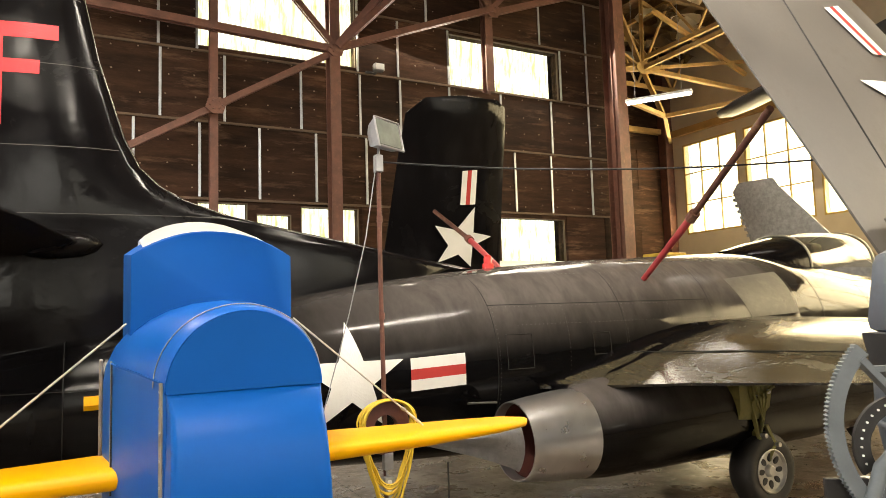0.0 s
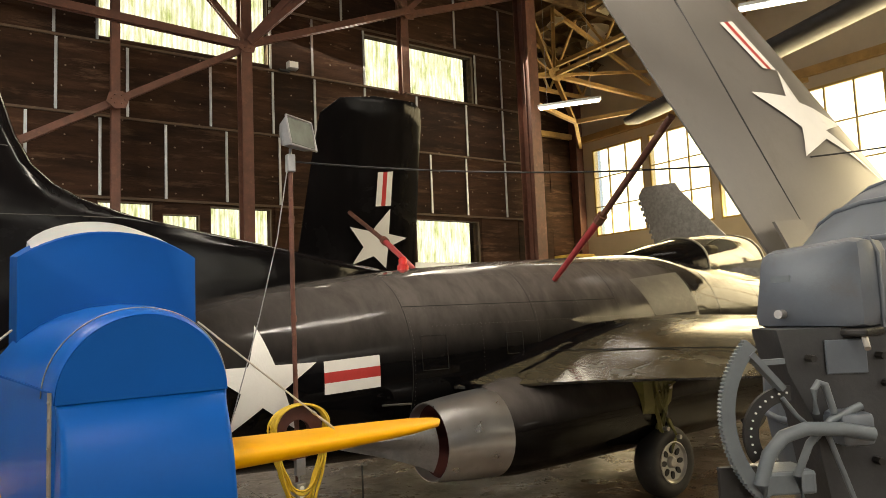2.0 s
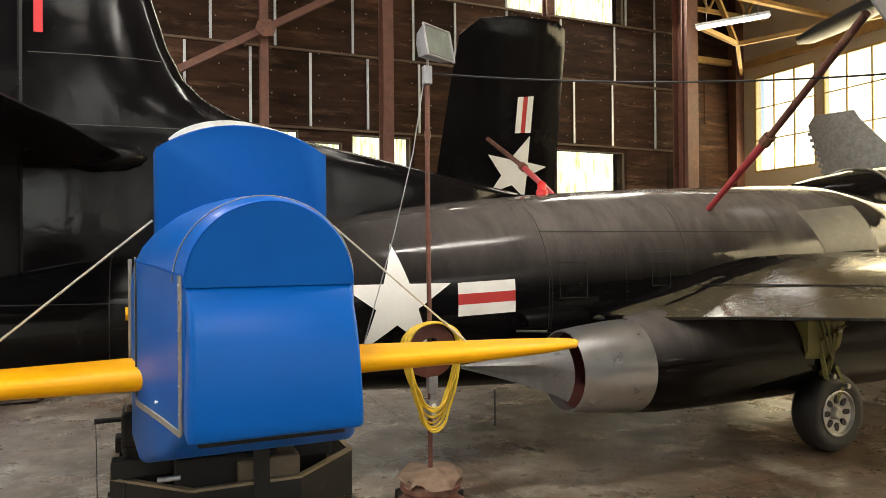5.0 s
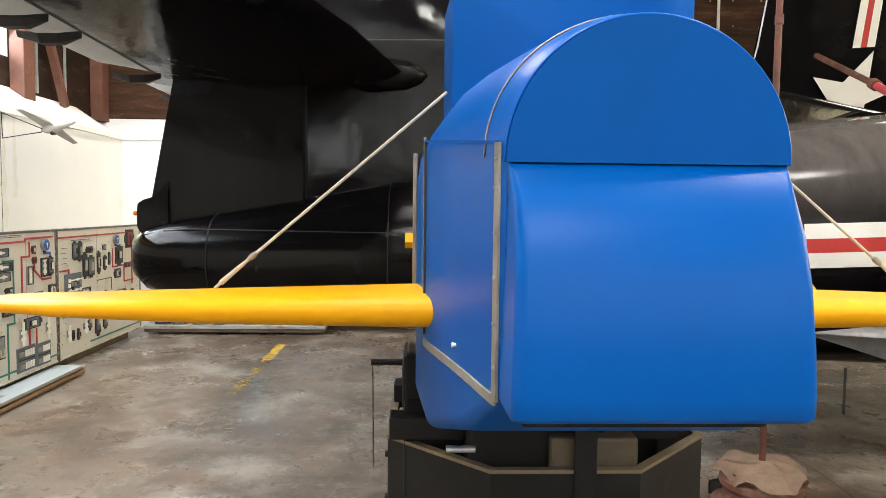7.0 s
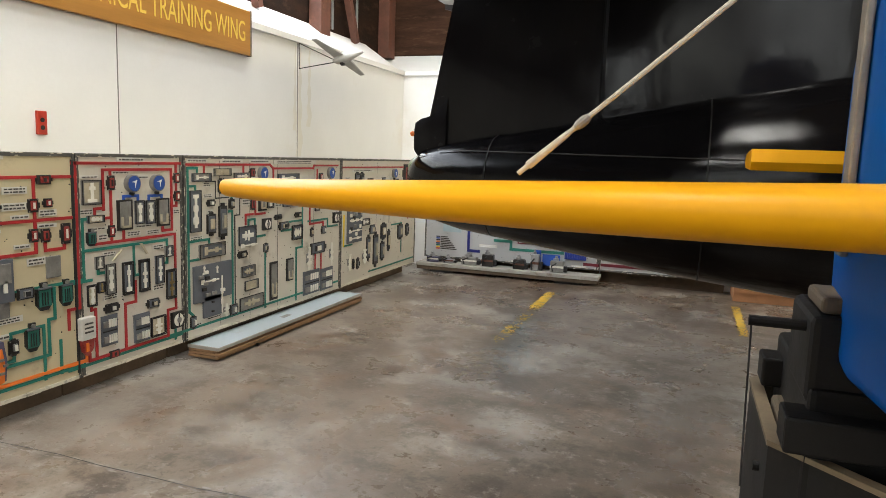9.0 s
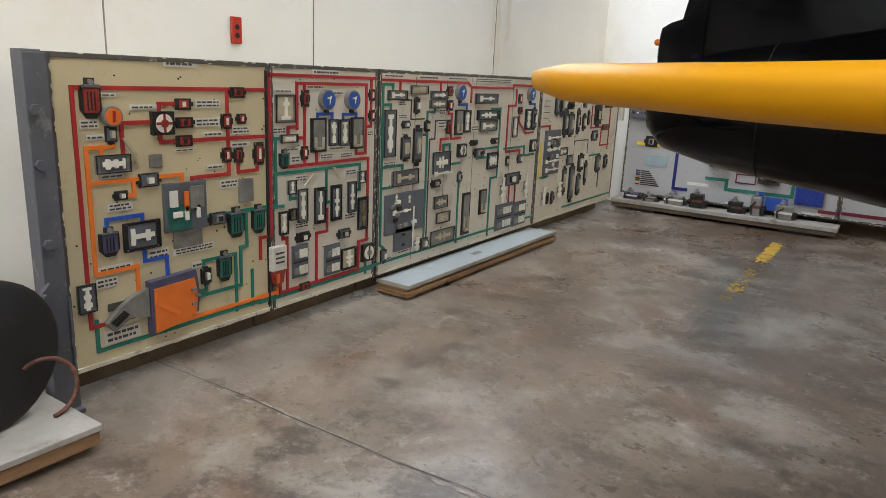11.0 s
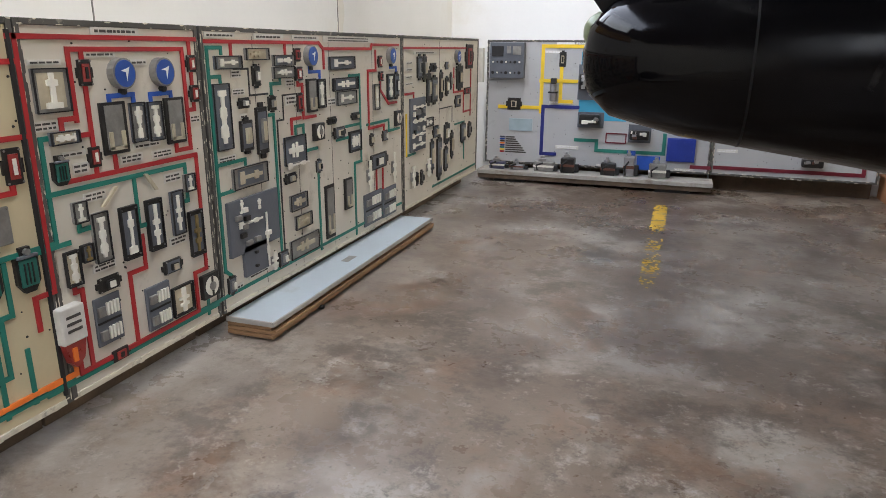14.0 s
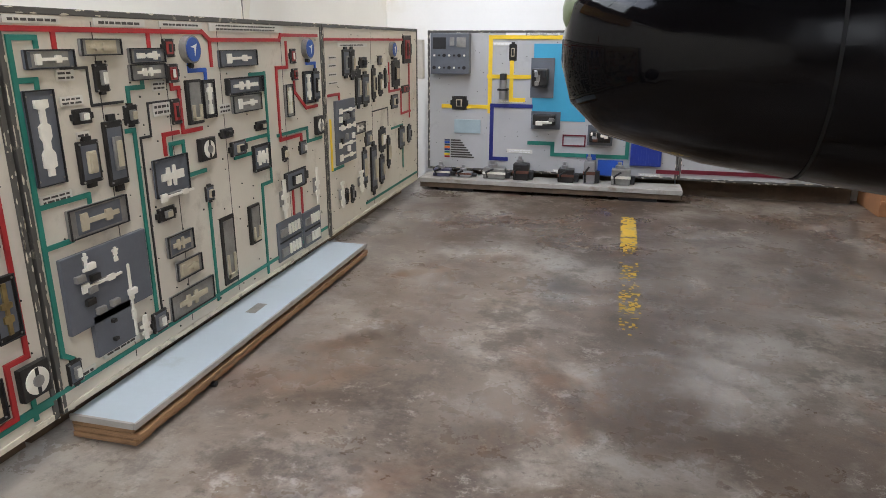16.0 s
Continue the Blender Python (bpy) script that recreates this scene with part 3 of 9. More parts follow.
def star5(cx, cy, r, turn=0.0, inner=0.382):
    return [(cx + (r if i % 2 == 0 else r * inner) * math.sin(turn + i * math.pi / 5),
             cy + (r if i % 2 == 0 else r * inner) * math.cos(turn + i * math.pi / 5)) for i in range(10)]


def wall_cells(bm, axis, c0, c1, a0, a1, z0, z1, holes):
    """A wall of thickness c0..c1 along axis, from a0 to a1, with holes (a0, a1, z0, z1)."""
    us = sorted({a0, a1, *[h[0] for h in holes], *[h[1] for h in holes]})
    vs = sorted({z0, z1, *[h[2] for h in holes], *[h[3] for h in holes]})
    for i in range(len(us) - 1):
        for j in range(len(vs) - 1):
            mu, mv = (us[i] + us[i + 1]) / 2, (vs[j] + vs[j + 1]) / 2
            if any(h[0] < mu < h[1] and h[2] < mv < h[3] for h in holes):
                continue
            if axis == "y":
                box(bm, us[i], us[i + 1], c0, c1, vs[j], vs[j + 1])
            else:
                box(bm, c0, c1, us[i], us[i + 1], vs[j], vs[j + 1])
    bmesh.ops.remove_doubles(bm, verts=bm.verts[:], dist=0.0001)
    return bm

# ---- large structure ----
bm = bm_new()
box(bm, -4.8, 15.9, -7.2, 16.8, -0.25, 0.0)
tagged(solid("floor", bm, "concrete"), "worn grey-brown sealed concrete hangar floor with stains", "floor", kind="structure")
bm = bm_new()
rng = random.Random(4)
for (xa, ya), (xb, yb) in (((-3.95, 5.535), (7.0, 5.60)), ((2.3, 3.0), (2.45, 11.2))):
    n = 40
    pts = [(xa + (xb - xa) * i / n + rng.uniform(-0.012, 0.012), ya + (yb - ya) * i / n + rng.uniform(-0.012, 0.012)) for i in range(n + 1)]
    dx, dy = yb - ya, xa - xb
    ln = math.hypot(dx, dy)
    dx, dy = dx / ln, dy / ln
    a = [bm.verts.new((x + dx * 0.0025, y + dy * 0.0025, 0.003)) for x, y in pts]
    b = [bm.verts.new((x - dx * 0.0025, y - dy * 0.0025, 0.003)) for x, y in pts]
    for i in range(n):
        bm.faces.new((a[i], a[i + 1], b[i + 1], b[i]))
bmesh.ops.recalc_face_normals(bm, faces=bm.faces[:])
spall = bm_new()
for k in range(150):
    x = -3.7 + 3.4 * (k / 150) ** 1.1 + rng.uniform(-0.01, 0.01)
    y, w, h = 5.536 + rng.choice((-1, 1)) * rng.uniform(0.006, 0.022), rng.uniform(0.008, 0.04), rng.uniform(0.003, 0.012)
    n = rng.randint(6, 9)
    spall.faces.new([spall.verts.new((x + w * rng.uniform(0.5, 1.1) * math.cos(2 * math.pi * i / n), y + h * rng.uniform(0.5, 1.1) * math.sin(2 * math.pi * i / n), 0.0016 + 0.000006 * k)) for i in range(n)])
bmesh.ops.recalc_face_normals(spall, faces=spall.faces[:])
tagged(solid("trim_joint_spall", spall, "spall"), "pale broken concrete edges along the floor joint", "joint", kind="structure")
crumbs = bm_new()
for k in range(420):
    x, y, r = rng.uniform(-3.5, 1.6), rng.uniform(4.4, 11.2), rng.uniform(0.0025, 0.008)
    q = [crumbs.verts.new((x + r * rng.uniform(0.6, 1.2) * math.cos(2 * math.pi * i / 5), y + r * rng.uniform(0.6, 1.2) * math.sin(2 * math.pi * i / 5), 0.0004)) for i in range(5)]
    t = crumbs.verts.new((x, y, r * 0.6))
    for i in range(5):
        crumbs.faces.new((q[i], q[(i + 1) % 5], t))
bmesh.ops.recalc_face_normals(crumbs, faces=crumbs.faces[:])
tagged(solid("floor_grit", crumbs, "spall"), "scattered pale grit and crumbs on the floor", "grit", kind="stuff")
tagged(solid("trim_floor_joint", bm, "dull_black"), "dark saw-cut joint in the concrete", "joint", kind="structure")

NORTH = [(1.33, 4.0, 6.26, 8.1), (5.87, 8.47, 6.18, 7.22), (1.33, 2.10, 2.9, 3.76), (2.24, 2.81, 2.9, 3.60), (2.97, 4.0, 2.9, 3.75), (6.9, 8.46, 2.80, 3.71)]
tagged(solid("wall_north", wall_cells(bm_new(), "y", 12.52, 12.75, -4.8, 10.1, 0, 9.6, NORTH), "brown"),
       "dark brown hangar wall with corrugated skylight windows", "wall", kind="structure")
tagged(solid("wall_north_return", box(bm_new(), 10.1, 10.3, 12.52, 16.5, 0, 9.6), "brown"), "dark brown return wall", "wall", kind="structure")
wall_b = tagged(solid("wall_north_east", wall_cells(bm_new(), "y", 16.35, 16.6, 10.3, 15.7, 0, 9.6, [(12.6, 13.9, 5.25, 5.95)]), "brown"),
                "dark brown board wall of the far bay", "wall", kind="structure")
EAST = [(-3.0 + 2.1 * i, -1.1 + 2.1 * i, 3.92, 6.58) for i in range(9)]
tagged(solid("wall_east", wall_cells(bm_new(), "x", 15.45, 15.7, -7.2, 16.35, 0, 9.6, EAST), "cream"),
       "cream wall with a long band of steel windows", "wall", kind="structure")
# unseen wall and windows, added behind the camera to light the hall
SOUTH = [(-3.5 + 2.4 * i, -1.5 + 2.4 * i, 2.8, 6.4) for i in range(7)]
tagged(solid("wall_south", wall_cells(bm_new(), "y", -7.2, -7.0, -4.8, 15.7, 0, 9.6, SOUTH), "brown"), "unseen brown wall with tall windows, added for light", "wall", kind="structure")
WEST = [(5.2, 8.3, 3.25, 4.6), (8.6, 10.35, 3.25, 4.6)]
tagged(solid("wall_west", wall_cells(bm_new(), "x", -4.9, -4.68, -7.2, 12.52, 0, 9.6, WEST), "brown"), "dark brown hangar side wall above the white dado", "wall", kind="structure")
# white boarded dado with a sloping cap
bm = bm_new()
prism(bm, [(-4.1, -7.0, 0), (-4.1, -7.0, 2.53), (-4.68, -7.0, 2.92), (-4.68, -7.0, 0)], (0, 18.83, 0))
tagged(solid("wall_white_dado_west", bm, "white_wall"), "white painted board dado with a sloping dusty cap", "wall", kind="structure")
bm = bm_new()
prism(bm, [(-4.68, 11.83, 0), (-4.68, 11.83, 2.53), (-4.68, 12.52, 2.86), (-4.68, 12.52, 0)], (14.7, 0, 0))
tagged(solid("wall_white_dado_north", bm, "white_wall"), "white painted board dado with a sloping cap", "wall", kind="structure")
for i, y in enumerate((3.15, 5.6, 6.95, 9.2)):
    tagged(solid("trim_dado_joint", box(bm_new(), -4.100, -4.096, y - 0.003, y + 0.003, 0, 2.52), "dev_grey"), "thin joint between white boards", "joint", kind="structure")
bm = bm_new()
box(bm, -4.10, -4.07, -7.0, 11.80, 2.50, 2.56, 0.004)
tagged(solid("trim_dado_nosing_west", bm, "white_wall"), "white timber nosing along the dado", "trim", kind="structure")
bm = bm_new()
box(bm, -4.07, 10.0, 11.80, 11.83, 2.50, 2.56, 0.004)
tagged(solid("trim_dado_nosing_north", bm, "white_wall"), "white timber nosing along the dado", "trim", kind="structure")

bm = bm_new()
box(bm, -4.9, 15.9, -7.2, 16.8, 9.6, 9.8)
for i in range(26):
    x = -4.4 + 0.8 * i
    box(bm, x, x + 0.09, -7.0, 16.3, 9.38, 9.6)
for i in range(14):
    y = -6.5 + 1.75 * i
    box(bm, -4.6, 15.4, y, y + 0.12, 9.18, 9.38)
tagged(solid("ceiling", bm, "roof"), "dark boarded hangar roof on purlins", "ceiling", kind="structure")


def window(i, axis, c, h, cols, rows, sky, corrugated=False, frame_mat="timber", depth=0.05):
    """A window in a wall at c: frame bars, panes and the bright outdoors behind it."""
    w = thing("window_%d" % i, (0, 0, 0), "bright window in the hangar wall", "window", kind="structure")
    a0, a1, z0, z1 = h

    def bx(bm, u0, u1, d0, d1, v0, v1):
        return box(bm, u0, u1, c + d0, c + d1, v0, v1) if axis == "y" else box(bm, c + d0, c + d1, u0, u1, v0, v1)
    bm = bm_new()
    fw = 0.014 if corrugated else 0.05
    for u in (a0, a1 - fw):
        bx(bm, u, u + fw, 0.0, depth, z0, z1)
    for v in (z0, z1 - fw):
        bx(bm, a0 + fw, a1 - fw, 0.0, depth, v, v + fw)
    part("window_frame", bm, "timber_dark" if corrugated else frame_mat, w)
    for k in range(1, 1 if corrugated else cols):
        u = a0 + (a1 - a0) * k / cols
        part("mullion", bx(bm_new(), u - 0.016, u + 0.016, 0.004, depth - 0.004, z0 + 0.05, z1 - 0.05), frame_mat, w)
    for k in range(1, rows):
        v = z0 + (z1 - z0) * k / rows
        part("glazing_bar", bx(bm_new(), a0 + 0.05, a1 - 0.05, 0.008, depth - 0.008, v - 0.014, v + 0.014), frame_mat, w)
    bm = bm_new()
    if corrugated:
        n = int((a1 - a0) / 0.02)
        lo = [bm.verts.new((a0 + (a1 - a0) * k / n, c + depth + 0.02 + 0.012 * math.sin(k * 1.57), z0)) for k in range(n + 1)]
        hi = [bm.verts.new((v.co.x, v.co.y, z1)) for v in lo]
        for k in range(n):
            bm.faces.new((lo[k], lo[k + 1], hi[k + 1], hi[k]))
    else:
        bx(bm, a0, a1, depth + 0.01, depth + 0.016, z0, z1)
    p = part("pane", bm, "corrugated" if corrugated else "pane", w)
    p.visible_shadow = False
    b = tagged(solid("backdrop", bx(bm_new(), a0 - 0.15, a1 + 0.15, 0.55, 0.57, z0 - 0.15, z1 + 0.15), sky), "bright outdoors beyond the window", "backdrop", kind="structure")
    return w


M["corrugated"] = ribbed_sheet()
k = 1
for h in NORTH:
    window(k, "y", 12.52, h, max(1, round((h[1] - h[0]) / 0.85)), 1, "sky_north", True)
    k += 1
window(k, "y", 16.35, (12.6, 13.9, 5.25, 5.95), 2, 1, "sky_north")
k += 1
for h in EAST:
    window(k, "x", 15.45, h, 3, 3, "sky_east", False, "mullion")
    k += 1
for h in SOUTH:
    w = window(k, "y", -7.0, h, 2, 3, "sky_white", False, "timber", -0.05)
    k += 1
for h in WEST:
    window(k, "x", -4.68, h, 3, 1, "sky_white", False, "lamp_white", -0.05)
    k += 1
for o in [o for o in scene.objects if o.name.startswith("backdrop")]:
    c = o.data.vertices[0].co
    if c.y < -5:
        o.location.y = -0.95
    elif c.x < -3.5 and c.y < 12:
        o.location.x = -1.0

# insulation boards on the north wall, row by row, with metal joint strips
ROWS_Z = [(2.86, 3.80), (3.80, 5.03), (5.03, 6.17), (6.17, 7.28), (7.28, 8.40), (8.40, 9.58)]
wall_boards = thing("wall_north_cladding", (0, 12.5, 0), "rows of dark brown insulation boards nailed to the wall", "cladding", kind="structure")


def clear_of(holes, a0, a1, z0, z1):
    return not any(h[0] < a1 - 0.02 and h[1] > a0 + 0.02 and h[2] < z1 - 0.02 and h[3] > z0 + 0.02 for h in holes)


JOINTS = [[-3.2, -1.6, 0.1, 1.3, 4.05, 5.3, 6.85, 8.5, 9.5], [-3.0, -1.4, 0.41, 1.36, 2.29, 3.24, 4.15, 5.1, 6.2, 7.28, 8.16, 9.2],
          [-3.3, -2.0, -0.5, 0.78, 1.74, 2.99, 4.05, 4.83, 5.85, 7.0, 8.22, 9.2], [-3.3, -2.0, -0.4, 0.75, 1.32, 4.02, 4.8, 5.85, 8.5, 9.2],
          [-3.0, -1.2, 0.3, 1.32, 4.02, 5.4, 6.7, 8.0, 9.2], [-3.0, -1.2, 0.3, 1.5, 3.0, 4.5, 6.0, 7.5, 9.0]]
for (z0, z1), js in zip(ROWS_Z, JOINTS):
    xs = [-4.66, *js, 10.08]
    for a0, a1 in zip(xs, xs[1:]):
        if clear_of(NORTH, a0, a1, z0, z1):
            t = rng.uniform(0.012, 0.022)
            part("board", box(bm_new(), a0 + 0.006, a1 - 0.006, 12.52 - t, 12.518, z0 + 0.012, z1 - 0.012, 0.003), "brown", wall_boards)
    for a in js:
        if z0 > 3.5 and z1 < 8.5 and clear_of(NORTH, a - 0.02, a + 0.02, z0, z1):
            part("joint_strip", box(bm_new(), a - 0.02, a + 0.02, 12.478, 12.497, z0 + 0.03, z1 - 0.03, 0.003), "strip", wall_boards)
    if z0 > 3.5:
        cuts = sorted([(h[0], h[1]) for h in NORTH if h[2] < z0 < h[3]])
        a = -4.66
        for c0, c1 in cuts + [(10.08, 10.08)]:
            part("girt", box(bm_new(), a, c0, 12.465, 12.498, z0 - 0.018, z0 + 0.018), "timber_dark", wall_boards) if c0 > a else None
            a = c1
for r, (z0, z1) in enumerate(((2.9, 4.1), (4.1, 5.3), (5.3, 6.5), (6.5, 7.7), (7.7, 8.9))):
    for i in range(4):
        a0 = 10.35 + 1.3 * i - (0.4 if r % 2 else 0)
        a0 = max(a0, 10.32)
        a1 = min(10.35 + 1.3 * (i + 1) - (0.4 if r % 2 else 0), 15.4)
        if clear_of([(12.6, 13.9, 5.25, 5.95)], a0, a1, z0, z1):
            part("board", box(bm_new(), a0 + 0.006, a1 - 0.006, 16.332, 16.348, z0 + 0.01, z1 - 0.01), "brown", wall_boards)

bm = bm_new()
for iz in range(11):
    for ix in range(26):
        x, z = 0.1 + 0.39 * ix + rng.uniform(-0.03, 0.03), 3.95 + 0.36 * iz + rng.uniform(-0.03, 0.03)
        if clear_of(NORTH, x - 0.02, x + 0.02, z - 0.02, z + 0.02):
            c = [bm.verts.new((x + 0.014 * math.cos(a), 12.491, z + 0.014 * math.sin(a))) for a in [math.pi * k_ / 3 for k_ in range(6)]]
            t = bm.verts.new((x, 12.484, z))
            for k_ in range(6):
                bm.faces.new((c[k_], c[(k_ + 1) % 6], t))
bmesh.ops.recalc_face_normals(bm, faces=bm.faces[:])
tagged(part("nail_heads", bm, "nail", wall_boards), kind="stuff")

# steel frame of the hangar
frame_steel = thing("trim_steel_frame", (0, 12.2, 0), "red-oxide painted steel columns and braces of the hangar frame", "steel frame", kind="structure")


def i_column(x, y, z0, z1, w, d, name="column", material="rust"):
    bm = bm_new()
    box(bm, x - w / 2, x + w / 2, y - d / 2, y - d / 2 + 0.025, z0, z1)
    box(bm, x - w / 2, x + w / 2, y + d / 2 - 0.025, y + d / 2, z0, z1)
    box(bm, x - 0.015, x + 0.015, y - d / 2 + 0.025, y + d / 2 - 0.025, z0, z1)
    return part(name, bm, material, frame_steel)


def brace(p0, p1, w=0.09, material="rust"):
    bm = bm_new()
    p0, p1 = Vector(p0), Vector(p1)
    u, v = basis(p1 - p0)
    for s in (-1, 1):
        bar_between(bm, p0 + u * s * w * 0.35, p1 + u * s * w * 0.35, w * 0.28, w)
    bar_between(bm, p0, p1, w * 0.42, w * 0.2)
    return part("brace", bm, material, frame_steel)


i_column(1.52, 12.2, 0, 9.4, 0.12, 0.14)
i_column(3.43, 12.1, 0, 9.4, 0.175, 0.24)
i_column(6.55, 12.2, 6.05, 9.4, 0.16, 0.18, "post")
i_column(9.62, 12.1, 0, 9.5, 0.26, 0.42)
i_column(9.28, 11.7, 0, 9.5, 0.10, 0.16)
i_column(-2.6, 12.2, 2.6, 9.4, 0.2, 0.26)
for p0, p1, w in (((0.15, 12.1, 4.35), (3.35, 12.05, 6.25), 0.10), ((-0.5, 12.1, 6.52), (3.4, 12.0, 6.32), 0.12), ((2.55, 12.1, 7.4), (3.4, 12.0, 6.4), 0.10),
                  ((3.45, 12.0, 6.35), (4.4, 11.4, 7.6), 0.11), ((3.45, 12.0, 6.35), (6.5, 11.9, 7.55), 0.11), ((3.45, 11.9, 6.35), (5.2, 11.2, 8.1), 0.10),
                  ((6.5, 12.0, 7.5), (9.5, 12.0, 8.6), 0.11), ((6.5, 12.0, 7.55), (5.0, 11.6, 9.2), 0.10), ((6.5, 12.0, 7.55), (8.2, 11.8, 9.3), 0.1),
                  ((9.7, 12.1, 5.2), (13.0, 16.0, 6.5), 0.10)):
    brace(p0, p1, w)
for x, z in ((3.43, 6.33), (1.52, 5.15), (6.55, 7.55)):
    g = part("gusset", prism(bm_new(), [(x - 0.16, 11.95, z - 0.05), (x - 0.05, 11.95, z - 0.14), (x + 0.10, 11.95, z - 0.12), (x + 0.16, 11.95, z + 0.06), (x + 0.06, 11.95, z + 0.12), (x - 0.12, 11.95, z + 0.09)], (0, -0.02, 0)), "rust", frame_steel)
    for a in range(6):
        c = (x + 0.09 * math.cos(a * 1.05), 11.93, z + 0.07 * math.sin(a * 1.05))
        part("rivet_head", rod(bm_new(), c, (c[0], 11.915, c[2]), 0.014, 0.008, 8), "rust", g)

roof_frame = thing("trim_roof_truss", (12, 10, 8), "ochre lattice roof trusses of the far bay", "roof truss", kind="structure")


def lattice(p0, p1, drop, n, w=0.13):
    p0, p1 = Vector(p0), Vector(p1)
    low0, low1 = p0 - Vector((0, 0, drop)), p1 - Vector((0, 0, drop))
    for a, b in ((p0, p1), (low0, low1)):
        part("chord", bar_between(bm_new(), a, b, w, w * 1.2), "timber", roof_frame)
    for i in range(n):
        a, b = p0.lerp(p1, i / n), p0.lerp(p1, (i + 1) / n)
        c = low0.lerp(low1, (i + 0.5) / n)
        part("lattice_web", bar_between(bm_new(), a, c, w * 0.6, w * 0.6), "timber", roof_frame)
        part("lattice_web", bar_between(bm_new(), b, c, w * 0.6, w * 0.6), "timber", roof_frame)


for y in (15.2, 10.2, 7.0, 3.8, 0.6):
    lattice((10.0, y, 9.25), (15.3, y, 9.25), 1.25, 4, 0.085)
lattice((12.4, 0.6, 9.3), (12.4, 16.2, 9.3), 1.1, 10, 0.085)
# open truss of slender angles meeting at a gusset
HUB = Vector((11.55, 13.2, 7.55))
for x, z, w in ((10.93, 8.81, 0.13), (11.62, 9.3, 0.09), (14.9, 9.12, 0.10), (15.4, 8.30, 0.08), (15.4, 7.47, 0.12), (12.18, 6.45, 0.12), (10.14, 7.31, 0.12), (10.2, 8.2, 0.07)):
    end = Vector((x, 13.2, z))
    u, v = basis(end - HUB)
    bm = bm_new()
    bar_between(bm, HUB + v * w * 0.45, end + v * w * 0.45, w, 0.014)
    bar_between(bm, HUB, end, 0.014, w)
    part("truss_angle", bm, "timber", roof_frame)
part("truss_gusset", prism(bm_new(), [(HUB.x + 0.26 * math.cos(a), 13.16, HUB.z + 0.17 * math.sin(a)) for a in [math.pi * i / 4 + 0.3 for i in range(8)]], (0, -0.02, 0)), "timber", roof_frame)
for p0, p1 in (((11.62, 13.2, 9.2), (15.2, 13.2, 7.9)), ((9.8, 12.2, 6.35), (12.18, 13.2, 6.45)), ((12.18, 13.2, 6.45), (15.3, 16.0, 6.75)), ((12.18, 13.2, 6.45), (15.3, 9.0, 6.75)), ((11.55, 13.2, 7.55), (12.4, 10.2, 8.0))):
    part("diagonal", bar_between(bm_new(), p0, p1, 0.08, 0.10), "timber", roof_frame)
RF = random.Random(12)
for k_ in range(46):
    x, y, w, h = RF.uniform(10.2, 15.2), RF.uniform(8.0, 16.0), RF.uniform(0.2, 0.7), RF.uniform(0.15, 0.5)
    bm = bm_new()
    rim_ = [(x + w * math.cos(a) * RF.uniform(0.7, 1.1), y + h * math.sin(a) * RF.uniform(0.7, 1.1), 9.10 - RF.uniform(0.0, 0.25)) for a in [2 * math.pi * i / 9 for i in range(9)]]
    mid_ = bm.verts.new((x, y, 9.16))
    q = ring(bm, rim_)
    for i in range(9):
        bm.faces.new((q[i], q[(i + 1) % 9], mid_))
    bmesh.ops.solidify(bm, geom=bm.faces[:], thickness=0.02)
    part("torn_lining", bm, "cream" if k_ % 3 else "roof", roof_frame)
part("ledger", box(bm_new(), 15.30, 15.44, -7.0, 16.3, 6.85, 7.05), "timber", roof_frame)
part("corner_post", box(bm_new(), 15.15, 15.44, 16.05, 16.33, 0, 9.5), "rust", roof_frame)
part("wall_plate", box(bm_new(), 10.4, 15.1, 16.15, 16.3, 7.0, 7.15), "timber", roof_frame)

# columns and braces of the west wall, above the white dado
west_frame = thing("trim_west_frame", (-4.5, 9, 3), "red-oxide steel posts on the west wall", "steel frame", kind="structure")
for y in (8.45, 10.45, 12.3):
    part("column", box(bm_new(), -4.66, -4.50, y - 0.11, y + 0.11, 2.80, 9.4, 0.006), "rust", west_frame)
part("brace", bar_between(bm_new(), (-4.55, 10.5, 4.6), (-4.55, 11.3, 2.85), 0.08, 0.08), "rust", west_frame)
part("brace", bar_between(bm_new(), (-4.55, 8.5, 4.8), (-4.55, 9.2, 2.85), 0.08, 0.08), "rust", west_frame)
for y in (10.9, 11.55):
    part("joint_strip", box(bm_new(), -4.676, -4.66, y - 0.02, y + 0.02, 2.95, 5.0), "strip", west_frame)

# ---- the black jet aircraft ----
AXIS = 7.5
SECTIONS = [(-2.235, 1.30, 1.22, 0.03), (-2.20, 1.40, 1.12, 0.13), (-2.10, 1.48, 1.04, 0.22), (-1.8, 1.54, 0.975, 0.31), (-1.4, 1.60, 0.93, 0.40),
            (-0.6, 1.76, 0.82, 0.56), (0.2, 1.91, 0.735, 0.70), (1.4, 2.12, 0.64, 0.88), (2.1, 2.23, 0.60, 0.95), (2.8, 2.315, 0.57, 0.98), (3.6, 2.385, 0.55, 1.0),
            (4.5, 2.45, 0.55, 1.02), (6.0, 2.52, 0.55, 1.05), (7.0, 2.56, 0.56, 1.07), (8.2, 2.42, 0.58, 1.07), (9.5, 2.27, 0.62, 1.02),
            (10.4, 2.05, 0.72, 0.86), (11.2, 1.75, 0.92, 0.52), (11.5, 1.45, 1.15, 0.16)]


